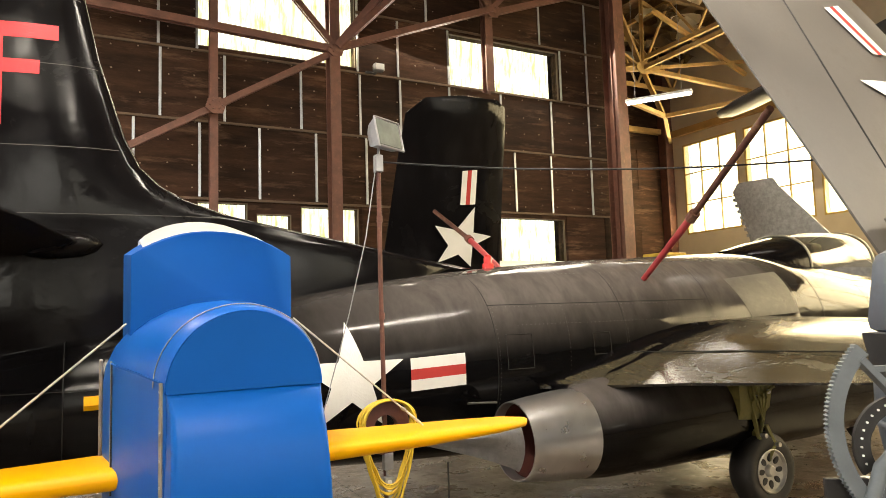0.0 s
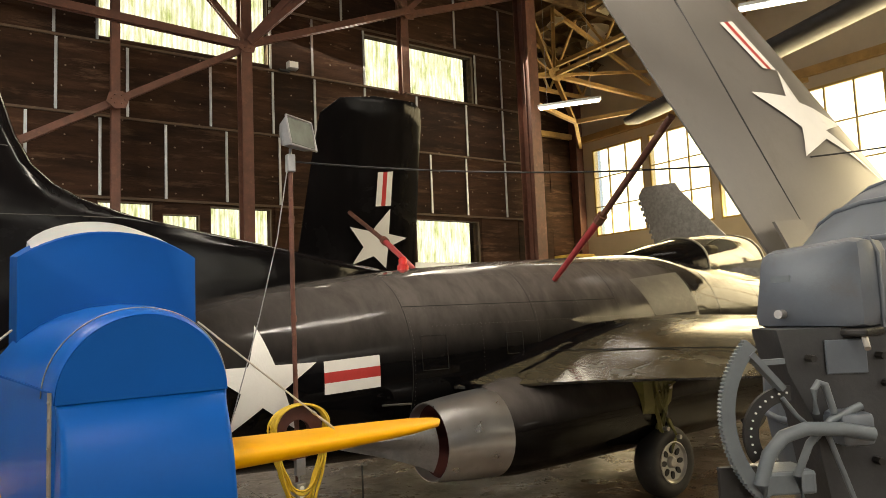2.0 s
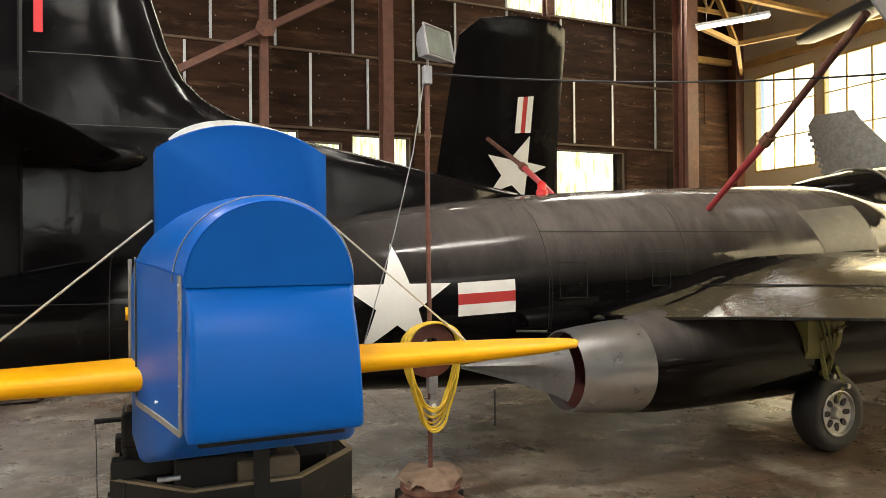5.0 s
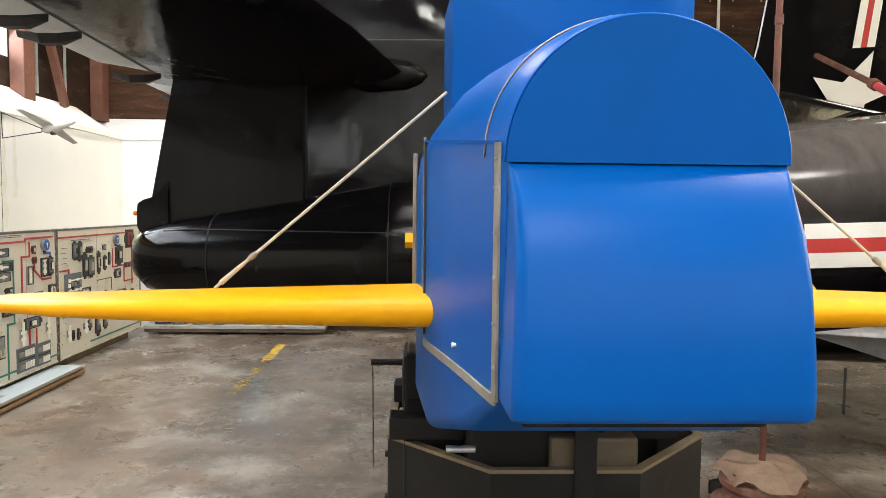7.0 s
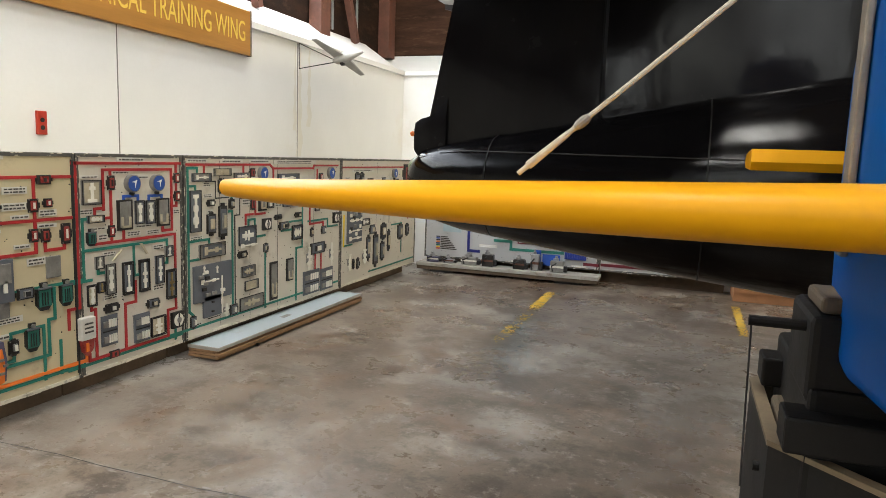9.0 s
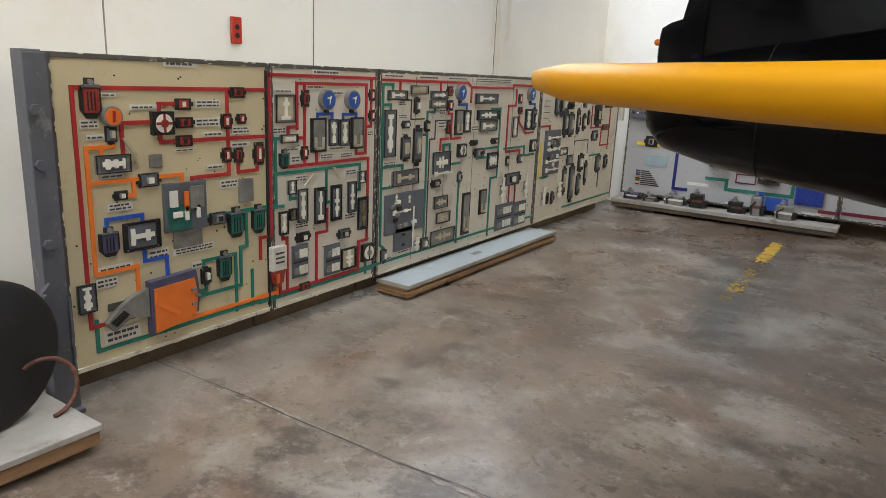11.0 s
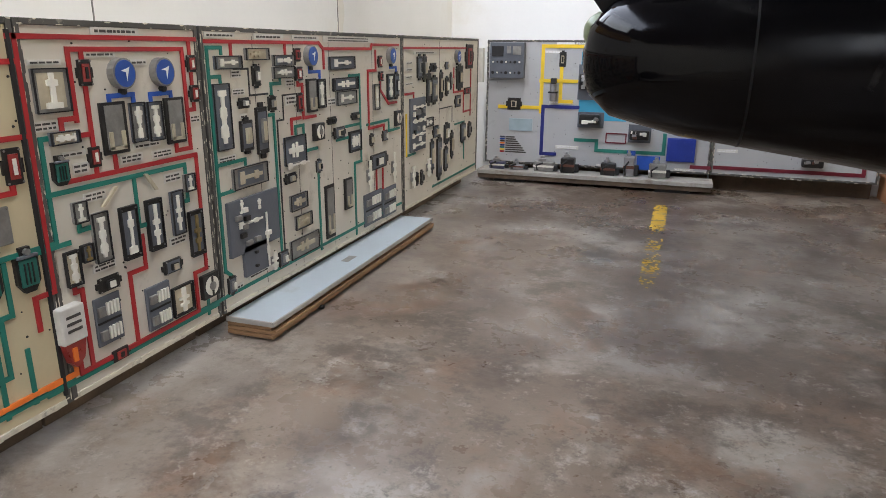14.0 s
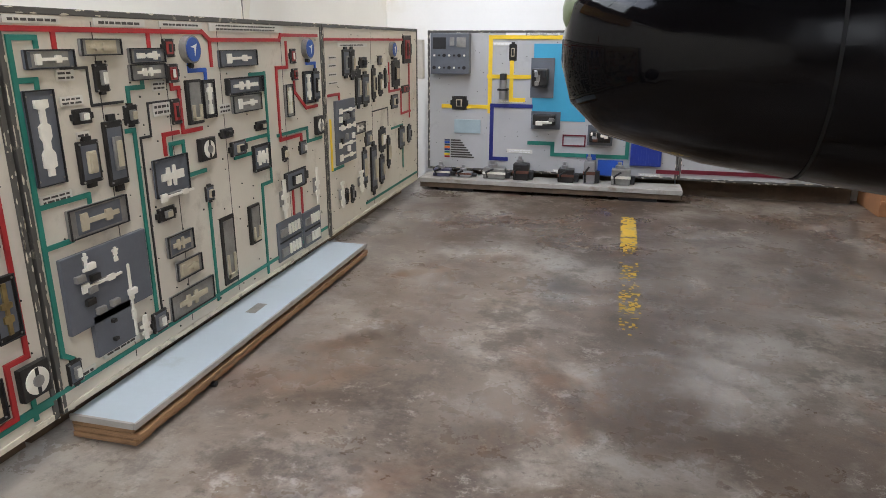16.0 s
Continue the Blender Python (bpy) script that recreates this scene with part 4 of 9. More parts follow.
def hull(x):
    for a, b in zip(SECTIONS, SECTIONS[1:]):
        if a[0] <= x <= b[0]:
            t = (x - a[0]) / (b[0] - a[0])
            return [a[i] + (b[i] - a[i]) * t for i in (1, 2, 3)]
    return SECTIONS[-1][1:] if x > 0 else SECTIONS[0][1:]


POW = 2.25


def skin(x, z, proud=0.004, side=-1):
    zt, zb, hw = hull(x)
    c, h = (zt + zb) / 2, (zt - zb) / 2
    t = min(0.999, abs((z - c) / h))
    return Vector((x, AXIS + side * (hw * (1 - t ** POW) ** (1 / POW) + proud), z))


def hull_ring(x, n=48, grow=0.0):
    zt, zb, hw = hull(x)
    c, h = (zt + zb) / 2, (zt - zb) / 2
    out = []
    for i in range(n):
        a = 2 * math.pi * i / n
        ca, sa = math.cos(a), math.sin(a)
        out.append((x, AXIS + math.copysign(abs(ca) ** (2 / POW), ca) * (hw + grow), c + math.copysign(abs(sa) ** (2 / POW), sa) * (h + grow)))
    return out


jet = thing("jet_aircraft", (3.0, AXIS, 0), "glossy black twin-jet naval aircraft with folded wings", "aircraft")
xs = [SECTIONS[0][0], -2.22, -2.20, -2.16, -2.10, -1.95] + [-1.8 + 0.3 * i for i in range(44)] + [11.3, 11.42, 11.5]
bm = bm_new()
loft(bm, [hull_ring(x) for x in xs])
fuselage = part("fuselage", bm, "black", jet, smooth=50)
# greenish cap painted in for the pale reflection at the very tail
bm = bm_new()
lathe(bm, [(0.0, 0.015), (0.01, 0.04), (0.04, 0.07), (0.10, 0.085)], (-2.235, AXIS - 0.02, 1.375), (1, 0, -0.3), 20)
part("tail_lens", bm, "sheen_green", jet, "green cap painted in for a reflection on the tail", smooth=40)
# skin joints
for x in (-1.55, -0.35, 0.75, 2.95, 4.4, 5.6, 7.4, 8.4):
    bm = bm_new()
    loft(bm, [hull_ring(x - 0.004, 48, 0.0015), hull_ring(x + 0.004, 48, 0.0015)], cap=False)
    part("skin_joint", bm, "joint_dark", jet, smooth=50)
bm = bm_new()
for x0, x1, z in ((2.95, 5.6, 1.98), (-1.9, 1.0, 1.47), (1.2, 2.9, 1.02)):
    pts0 = [skin(x0 + (x1 - x0) * i / 30, z, 0.002) for i in range(31)]
    pts1 = [skin(x0 + (x1 - x0) * i / 30, z + 0.007, 0.002) for i in range(31)]
    a, b = ring(bm, pts0), ring(bm, pts1)
    bridge(bm, a, b, closed=False)
part("seam_line", bm, "joint_dark", jet)
# rivet rows on the near flank
bm = bm_new()


def rivet(x, z):
    c, n_ = skin(x, z, 0.001), (skin(x, z, 0.01) - skin(x, z, 0.0)).normalized()
    q = [bm.verts.new(c + Vector((0.005 * ca, 0, 0.005 * sa))) for ca, sa in ((1, 0), (0, 1), (-1, 0), (0, -1))]
    t = bm.verts.new(c + n_ * 0.004)
    for i in range(4):
        bm.faces.new((q[i], q[(i + 1) % 4], t))


for x in (2.95, 3.7, 4.4, 5.0, 5.6, 6.2, 7.4, 8.4):
    zt, zb, hw = hull(x)
    for k_ in range(34):
        rivet(x + 0.025, zb + (zt - zb) * (0.28 + 0.70 * k_ / 33))
for x0, x1, z in ((2.95, 5.6, 1.965), (2.95, 5.6, 2.28), (3.2, 6.9, 1.80), (5.6, 7.6, 2.12)):
    for k_ in range(int((x1 - x0) / 0.045)):
        rivet(x0 + 0.045 * k_, z)
bmesh.ops.recalc_face_normals(bm, faces=bm.faces[:])
tagged(part("rivets", bm, "patch", jet), kind="stuff")
# dull repaired patch behind the canopy, access doors
bm = bm_new()
decal(bm, [(6.0, 2.20), (6.9, 2.28), (6.95, 1.80), (6.2, 1.72)], lambda x, z: skin(x, z, 0.003), 8)
part("skin_patch", bm, "patch", jet, "scuffed dull grey patch of skin")
for x0, x1, z0, z1 in ((3.05, 3.32, 1.42, 1.72), (2.25, 2.52, 0.99, 1.04), (4.0, 4.2, 1.5, 1.7)):
    bm = bm_new()
    for a, b in (((x0, z0), (x1, z0)), ((x1, z0), (x1, z1)), ((x1, z1), (x0, z1)), ((x0, z1), (x0, z0))):
        tube(bm, [skin(a[0] + (b[0] - a[0]) * i / 5, a[1] + (b[1] - a[1]) * i / 5, 0.001) for i in range(6)], 0.004, 6)
    part("access_door", bm, "joint_dark", jet)
part("flank_handle", tube(bm_new(), [skin(2.66, 1.16, 0.0), skin(2.67, 1.165, 0.03), skin(2.92, 1.15, 0.03), skin(2.93, 1.145, 0.0)], 0.010, 8), "patch", jet, smooth=50)
# insignia on the side
bm = bm_new()
decal(bm, star5(1.64, 1.43, 0.455), lambda x, z: skin(x, z, 0.005), 7)
part("star_marking", bm, "white_mark", jet, "white painted star")
for z0, z1, m_ in ((1.325, 1.415, "white_mark"), (1.415, 1.50, "red_mark"), (1.50, 1.59, "white_mark")):
    bm = bm_new()
    decal(bm, [(2.13, z0 - 0.02), (2.63, z0), (2.63, z1), (2.13, z1 - 0.02)], lambda x, z: skin(x, z, 0.005), 6)
    part("bar_marking", bm, m_, jet)

# fin, rudder, dorsal fairing
FIN = [(3.3, 2.36), (1.34, 2.73), (0.9, 2.82), (0.53, 2.94), (0.33, 3.05), (0.18, 3.19), (0.06, 3.42), (-0.01, 3.64), (-0.14, 4.05), (-0.25, 4.55), (-0.33, 4.95)]


def slab_profile(outline_le, te, half, name, material, label=""):
    """A fin from a leading-edge line and a trailing-edge line (x at each z), with a rounded nose and a thin tail."""
    bm = bm_new()
    rings = []
    for (xl, z), xt, hw in zip(outline_le, te, half):
        c = xl - xt
        prof = [(0, 0.05), (0.03, 0.45), (0.1, 0.8), (0.3, 1.0), (0.6, 0.85), (1.0, 0.35)]
        up = [(xl - c * f, AXIS - hw * g, z) for f, g in prof]
        dn = [(xl - c * f, AXIS + hw * g, z) for f, g in reversed(prof)]
        rings.append(up + dn)
    loft(bm, rings)
    return part(name, bm, material, jet, label, smooth=40)


zs = [1.55, 1.8, 2.1, 2.36, 2.6, 2.73, 2.82, 2.94, 3.05, 3.19, 3.42, 3.64, 4.05, 4.55, 4.95]


def fin_le(z):
    pts = sorted([(zz, x) for x, zz in FIN])
    if z <= pts[0][0]:
        return 3.3
    for (z0, x0), (z1, x1) in zip(pts, pts[1:]):
        if z0 <= z <= z1:
            return x0 + (x1 - x0) * (z - z0) / (z1 - z0)
    return pts[-1][1]


slab_profile([(min(fin_le(z), 2.4 if z < 2.3 else 9), z) for z in zs], [-0.935] * len(zs), [0.17 if z < 2.9 else 0.15 - 0.03 * (z - 2.9) for z in zs], "fin", "black_fin")
rz = [1.38, 1.75, 2.4, 3.0, 4.0, 4.9]
bm = bm_new()
rings = []
for z in rz:
    xt = -2.02 + (z - 1.7) * 0.19
    rings.append([(-0.955, AXIS - 0.125, z), (xt, AXIS - 0.012, z), (xt, AXIS + 0.012, z), (-0.955, AXIS + 0.125, z)])
loft(bm, rings)
part("rudder", bm, "black_fin", jet, smooth=30)
# dark block added to close the gap ahead of the rudder
part("hinge_shroud", box(bm_new(), -0.99, -0.90, AXIS - 0.045, AXIS + 0.045, 1.56, 4.9), "dull_black", jet)
bm = bm_new()
loft(bm, [[(x, AXIS - w, z0), (x, AXIS - w, z0 + (z1 - z0) * 0.7), (x, AXIS - w * 0.5, z1), (x, AXIS + w * 0.5, z1), (x, AXIS + w, z0 + (z1 - z0) * 0.7), (x, AXIS + w, z0)]
          for x, w, z0, z1 in ((-2.13, 0.012, 1.50, 1.60), (-2.12, 0.03, 1.47, 1.64), (-2.08, 0.042, 1.42, 1.665), (-2.0, 0.05, 1.40, 1.69), (-1.90, 0.05, 1.40, 1.80))])
part("tail_fairing", bm, "black_fin", jet, smooth=40)
bm = bm_new()
bmesh.ops.create_uvsphere(bm, u_segments=10, v_segments=6, radius=0.017, matrix=pose(-2.135, AXIS - 0.02, 1.57))
part("tail_light", bm, "dev_orange", jet, "small amber tail light", smooth=60)
def fin_skin(x, z, proud=0.003, side=-1):
    xl = fin_le(z)
    hw = 0.17 if z < 2.9 else 0.15 - 0.03 * (z - 2.9)
    f = (xl - x) / (xl + 0.935)
    return Vector((x, AXIS + side * (hw * float(np.interp(f, (0, 0.03, 0.1, 0.3, 0.6, 1.0), (0.05, 0.45, 0.8, 1.0, 0.85, 0.35))) + proud), z))


# red letter and skin seams on the fin
for nm, spans in (("letter_stem", ((-0.86, -0.80, 3.45, 4.26),)), ("letter_arm", ((-0.80, -0.43, 4.14, 4.26),)), ("letter_bar", ((-0.80, -0.555, 3.86, 3.97),))):
    for x0, x1, z0, z1 in spans:
        bm = bm_new()
        decal(bm, [(x0, z0), (x1, z0), (x1, z1), (x0, z1)], fin_skin, 5)
        part(nm, bm, "red_bright", jet, "red painted stroke of a letter F")
for z, x1 in ((2.78, 0.9), (3.3, 0.05), (3.95, -0.15), (4.5, -0.28)):
    bm = bm_new()
    xs_ = [-0.90 + (x1 + 0.90) * i / 20 for i in range(21)]
    bridge(bm, ring(bm, [fin_skin(x, z, 0.002) for x in xs_]), ring(bm, [fin_skin(x, z + 0.006, 0.002) for x in xs_]), closed=False)
    part("fin_seam", bm, "patch", jet)


# tailplane with elevator
def tailplane(side):
    y0, y1 = AXIS + side * 0.12, AXIS + side * 2.95
    bm = bm_new()
    rings = []
    for y, xl, xh, hz in ((y0, -0.26, -1.87, 0.095), (AXIS + side * 1.3, -0.52, -1.88, 0.08), (y1, -1.02, -1.9, 0.045)):
        z = 2.55 + abs(y - AXIS) * 0.015
        c = xl - xh
        rings.append([(xl - c * f, y, z + hz * g) for f, g in ((0, 0.05), (0.05, 0.55), (0.2, 0.95), (0.5, 1), (1, 0.7))] +
                     [(xl - c * f, y, z - hz * g) for f, g in ((1, 0.7), (0.5, 1), (0.2, 0.95), (0.05, 0.55), (0, 0.05))])
    loft(bm, rings)
    tp = part("tailplane", bm, "black_fin", jet, smooth=40)
    bm = bm_new()
    rings = []
    for y, xh, xt, hz in ((AXIS + side * 0.32, -1.91, -2.24, 0.06), (AXIS + side * 1.3, -1.915, -2.27, 0.05), (y1, -1.93, -2.2, 0.03)):
        z = 2.55 + abs(y - AXIS) * 0.015
        rings.append([(xh, y, z + hz), (xt, y, z + 0.006), (xt, y, z - 0.006), (xh, y, z - hz)])
    loft(bm, rings)
    part("elevator", bm, "elevator_grey", jet, "dull grey elevator", smooth=30)
    for y in (0.42, 1.45, 1.75):
        bm = bm_new()
        yy = AXIS + side * y
        loft(bm, [[(-1.80 - 0.30 * f, yy - 0.06 * g, 2.47 - 0.03 * g), (-1.80 - 0.30 * f, yy + 0.06 * g, 2.47 - 0.03 * g), (-1.80 - 0.30 * f, yy + 0.03 * g, 2.44 - 0.04 * g),
                   (-1.80 - 0.30 * f, yy - 0.03 * g, 2.44 - 0.04 * g)] for f, g in ((0, 0.15), (0.3, 0.9), (0.6, 1.0), (1.0, 0.2))])
        part("hinge_fairing", bm, "dull_black", jet)


tailplane(-1)
tailplane(1)
bm = bm_new()
lathe(bm, [(0.0, 0.01), (0.05, 0.06), (0.15, 0.10), (0.4, 0.12), (0.7, 0.06)], (-0.10, AXIS - 0.10, 2.55), (-1, -0.05, 0), 18)
part("root_bullet", bm, "black_fin", jet, smooth=50)
# beacon on the spine
bm = bm_new()
lathe(bm, [(0, 0.06), (0.05, 0.06), (0.055, 0.045), (0.11, 0.045), (0.14, 0.02)], (3.5, 7.52, 2.37), (0, 0, 1), 16)
part("beacon", bm, "beacon_red", jet, "red rotating beacon", smooth=40)

# engine nacelle on the lower flank with bright tailpipe
bm = bm_new()
loft(bm, [circle((x, y, z), (0, 1, 0), (0, 0, 1), r, 36, r2) for x, y, z, r, r2 in (
    (3.45, 6.22, 0.88, 0.37, 0.38), (3.7, 6.24, 0.89, 0.42, 0.42), (4.3, 6.30, 0.91, 0.47, 0.46), (5.2, 6.36, 0.92, 0.50, 0.48),
    (6.5, 6.40, 0.93, 0.50, 0.48), (8.0, 6.42, 0.95, 0.48, 0.46), (9.0, 6.45, 0.97, 0.42, 0.42), (9.3, 6.47, 0.97, 0.36, 0.38))])
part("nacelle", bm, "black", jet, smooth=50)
bm = bm_new()
rings_o, rings_i = [], []
for x, r in ((3.48, 0.375), (3.3, 0.365), (3.05, 0.34), (2.86, 0.315)):
    rings_o.append(circle((x, 6.20, 0.88), (0, 1, 0), (0, 0, 1), r, 36))
for x, r in ((2.86, 0.305), (3.1, 0.30), (3.4, 0.28)):
    rings_i.append(circle((x, 6.20, 0.88), (0, 1, 0), (0, 0, 1), r, 36))
loft(bm, rings_o + rings_i, cap=False)
pipe_bright = part("exhaust_nozzle", bm, "bare", jet, "bare metal jet exhaust nozzle", smooth=50)
bm = bm_new()
loft(bm, [circle((x, 6.20, 0.88), (0, 1, 0), (0, 0, 1), r, 24) for x, r in ((2.95, 0.298), (3.38, 0.27), (3.40, 0.02))], cap=False)
part("exhaust_bore", bm, "rust_in", jet, "rust-stained exhaust bore", smooth=50)
bm = bm_new()
rings = []
for i in range(13):
    f = i / 12
    x = 2.84 - 0.90 * f
    zt, zb = 1.09 - 0.085 * f, 0.655 + 0.325 * f ** 0.8
    y0 = 6.00 + 0.10 * f
    pts = []
    for j in range(11):
        g = j / 10
        pts.append((x, y0 + 0.10 * (1 - f) * (2 * g - 1) ** 2 + 0.07 * math.sin(math.pi * f) * math.sin(2 * math.pi * g), zb + (zt - zb) * g))
    rings.append(pts)
rs = [ring(bm, r) for r in rings]
for a, b in zip(rs, rs[1:]):
    bridge(bm, a, b, closed=False)
bmesh.ops.solidify(bm, geom=bm.faces[:], thickness=0.008)
part("exhaust_fairing", bm, "fairing", jet, "scuffed bare metal exhaust fairing", smooth=50)
part("drain_pipe", rod(bm_new(), (2.55, 6.75, 0.66), (2.55, 6.75, 0.36), 0.008), "dull_black", jet)


# wing stubs
def wing_stub(side):
    bm = bm_new()
    rings = []
    for d, xt, xl, z, hz in ((0.85, 3.30, 7.25, 1.235, 0.40), (1.15, 3.50, 7.2, 1.245, 0.39), (1.4, 3.72, 7.15, 1.255, 0.38), (2.0, 4.08, 7.05, 1.295, 0.34), (3.0, 4.38, 6.85, 1.355, 0.27), (3.75, 4.5, 6.7, 1.41, 0.22)):
        y = AXIS + side * d
        c = xl - xt
        up = [(0, 0.03), (0.12, 0.32), (0.3, 0.78), (0.55, 1.22), (0.75, 1.25), (0.92, 0.75), (1, 0.1)]
        dn = [(0.92, -0.3), (0.7, -0.42), (0.4, -0.32), (0.1, -0.12), (0, -0.03)]
        rings.append([(xt + c * f, y, z + hz * g + 0.06 * f) for f, g in up + dn])
    loft(bm, rings)
    w = part("wing_stub", bm, "gold_sheen_top" if side < 0 else "black", jet, smooth=45)
    if side < 0:
        bm = bm_new()
        for f0, f1, d0, d1 in ((0.24, 0.243, 0.95, 3.7),):
            pts = []
            for d in (d0, 2.0, d1):
                xt, xl, z, hz = [np.interp(d, (0.85, 1.15, 1.4, 2.0, 3.0, 3.75), q) for q in ((3.30, 3.50, 3.72, 4.08, 4.38, 4.5), (7.25, 7.2, 7.15, 7.05, 6.85, 6.7), (1.235, 1.245, 1.255, 1.295, 1.355, 1.41), (0.40, 0.39, 0.38, 0.34, 0.27, 0.22))]
                pts.append((xt + (xl - xt) * f0, AXIS - d, z + hz * 0.62 + 0.06 * f0 + 0.004))
            tube(bm, pts, 0.006, 6)
        part("flap_joint", bm, "joint_dark", w)
    return w


wing_stub(-1)
wing_stub(1)
# fillet where wing meets body
bm = bm_new()
rings = []
for i in range(22):
    x = 3.44 + 3.5 * i / 21
    zc = float(np.interp(x, (3.44, 3.96, 4.24, 4.7, 5.18, 6.94), (1.27, 1.43, 1.54, 1.66, 1.74, 1.80)))
    ys = skin(x, zc, 0.0).y
    f = (x - 3.62) / 3.55
    w = 1.252 + 0.385 * float(np.interp(f, (0, 0.12, 0.3, 0.55, 0.75, 0.92, 1), (0.03, 0.32, 0.78, 1.22, 1.25, 0.75, 0.1))) + 0.06 * max(0.0, f)
    w = min(w, zc - 0.004)
    rings.append([(x, ys + 0.12, zc + 0.02), (x, ys - 0.006, zc), (x, ys - 0.05, zc - (zc - w) * 0.45), (x, ys - 0.13, zc - (zc - w) * 0.8), (x, ys - 0.26, w + 0.004), (x, ys - 0.34, w - 0.02), (x, ys - 0.30, w - 0.08), (x, ys + 0.12, w - 0.1)])
loft(bm, rings)
part("wing_fillet", bm, "black_fin", jet, smooth=50)


def folded(side, material, under):
    """An outer wing panel folded up and leaning inwards, with its markings."""
    Y0, Z0, LEAN_ = 3.8, 1.6, 0.4

    def at(x, z, out=0.0):
        y = Y0 - (z - Z0) * LEAN_
        return Vector((x, AXIS + side * (y + out), z + out * LEAN_))
    bm = bm_new()
    rings = []
    for z, xt, xl, h in ((1.62, 4.36, 7.1, 0.17), (2.4, 4.12, 6.85, 0.15), (3.0, 3.95, 6.67, 0.13), (4.15, 3.60, 5.98, 0.10), (4.95, 3.75, 5.45, 0.07), (5.12, 4.1, 5.2, 0.03)) if side < 0 else (
            (1.62, 3.72, 6.05, 0.17), (2.4, 3.72, 5.85, 0.15), (3.0, 3.73, 5.74, 0.13), (4.15, 3.75, 5.55, 0.10), (4.75, 3.78, 5.46, 0.07), (4.98, 4.05, 5.40, 0.05), (5.07, 4.6, 5.25, 0.02)):
        c = xl - xt
        rings.append([at(xt + c * f, z, h * g) for f, g in ((0, 0.05), (0.2, 0.5), (0.5, 0.95), (0.75, 1.0), (0.93, 0.6), (1, 0.05))] +
                     [at(xt + c * f, z, -h * g) for f, g in ((0.93, 0.6), (0.75, 1.0), (0.5, 0.95), (0.2, 0.5), (0, 0.05))])
    loft(bm, rings)
    p = part("folded_wing", bm, material, jet, under, smooth=35)
    return p, at, rings


near_wing, at_near, _ = folded(-1, "grey_wing", "grey underside of the folded wing")
far_wing, at_far, _ = folded(1, "black_fin", "black upper side of the folded wing")


def on_wing(at, poly, out, name, material, parent, k=1):
    bm = bm_new()
    decal(bm, poly, lambda x, z: at(x, z, out(x, z)), k)
    return part(name, bm, material, parent)


def near_out(x, z):
    xt, xl = 4.36 - (z - 1.62) * 0.30, 7.1 - (z - 1.62) * 0.33 - max(0, z - 3.0) * 0.25
    f = (x - xt) / (xl - xt)
    h = 0.17 - (z - 1.62) * 0.028
    return h * np.interp(f, [0, 0.2, 0.5, 0.75, 0.93, 1], [0.05, 0.5, 0.95, 1.0, 0.6, 0.05]) + 0.010


def far_out(x, z):
    return -(0.185 - (z - 1.62) * 0.028)


on_wing(at_near, [(5.48, 3.83), (5.50, 3.52), (6.23, 3.42), (5.73, 3.27), (6.42, 2.85), (5.65, 3.18), (5.14, 2.97), (5.33, 3.25), (4.85, 3.52), (5.36, 3.55)], near_out, "star_marking", "white_mark", near_wing, 6)
for a, b, m_ in ((0.0, 0.36, "white_mark"), (0.36, 0.64, "red_mark"), (0.64, 1.0, "white_mark")):
    on_wing(at_near, [(4.94 + 0.23 * a, 4.21 + 0.07 * a), (4.94 + 0.23 * b, 4.21 + 0.07 * b), (5.24 + 0.22 * b, 3.81 + 0.02 * b), (5.24 + 0.22 * a, 3.81 + 0.02 * a)], near_out, "bar_marking", m_, near_wing, 4)
for a, b, m_ in ((0.0, 0.36, "white_mark"), (0.36, 0.64, "red_mark"), (0.64, 1.0, "white_mark")):
    on_wing(at_near, [(6.36 + 0.2 * a, 2.80 - 0.06 * a), (6.36 + 0.2 * b, 2.80 - 0.06 * b), (6.50 + 0.2 * b, 2.5 - 0.06 * b), (6.50 + 0.2 * a, 2.5 - 0.06 * a)], near_out, "bar_marking", m_, near_wing, 4)
# aileron gap
bm = bm_new()
tube(bm, [at_near(x, z, near_out(x, z) - 0.012) for x, z in ((4.68, 2.25), (4.60, 3.0), (4.53, 3.7), (4.46, 4.4), (4.40, 4.9))], 0.009, 6)
part("aileron_gap", bm, "dull_black", near_wing)
bm = bm_new()
prism(bm, [at_near(4.24, 2.10, 0.10), at_near(4.56, 2.06, 0.12), at_near(4.54, 2.42, 0.12), at_near(4.20, 2.40, 0.10)], (0, -0.02, 0.0))
part("fold_bracket", bm, "grey_wing", near_wing, "grey fold hinge plate")
on_wing(at_far, [(5.07, 3.56), (5.11, 3.19), (5.44, 3.14), (5.13, 2.99), (5.15, 2.68), (4.90, 2.86), (4.55, 2.73), (4.70, 2.99), (4.43, 3.27), (4.80, 3.22)], far_out, "star_marking", "white_mark", far_wing, 6)
for a, b, m_ in ((0.0, 0.36, "white_mark"), (0.36, 0.64, "red_mark"), (0.64, 1.0, "white_mark")):
    on_wing(at_far, [(4.77 + 0.25 * a, 4.06 + 0.03 * a), (4.77 + 0.25 * b, 4.06 + 0.03 * b), (4.81 + 0.26 * b, 3.58 + 0.02 * b), (4.81 + 0.26 * a, 3.58 + 0.02 * a)], far_out, "bar_marking", m_, far_wing, 4)


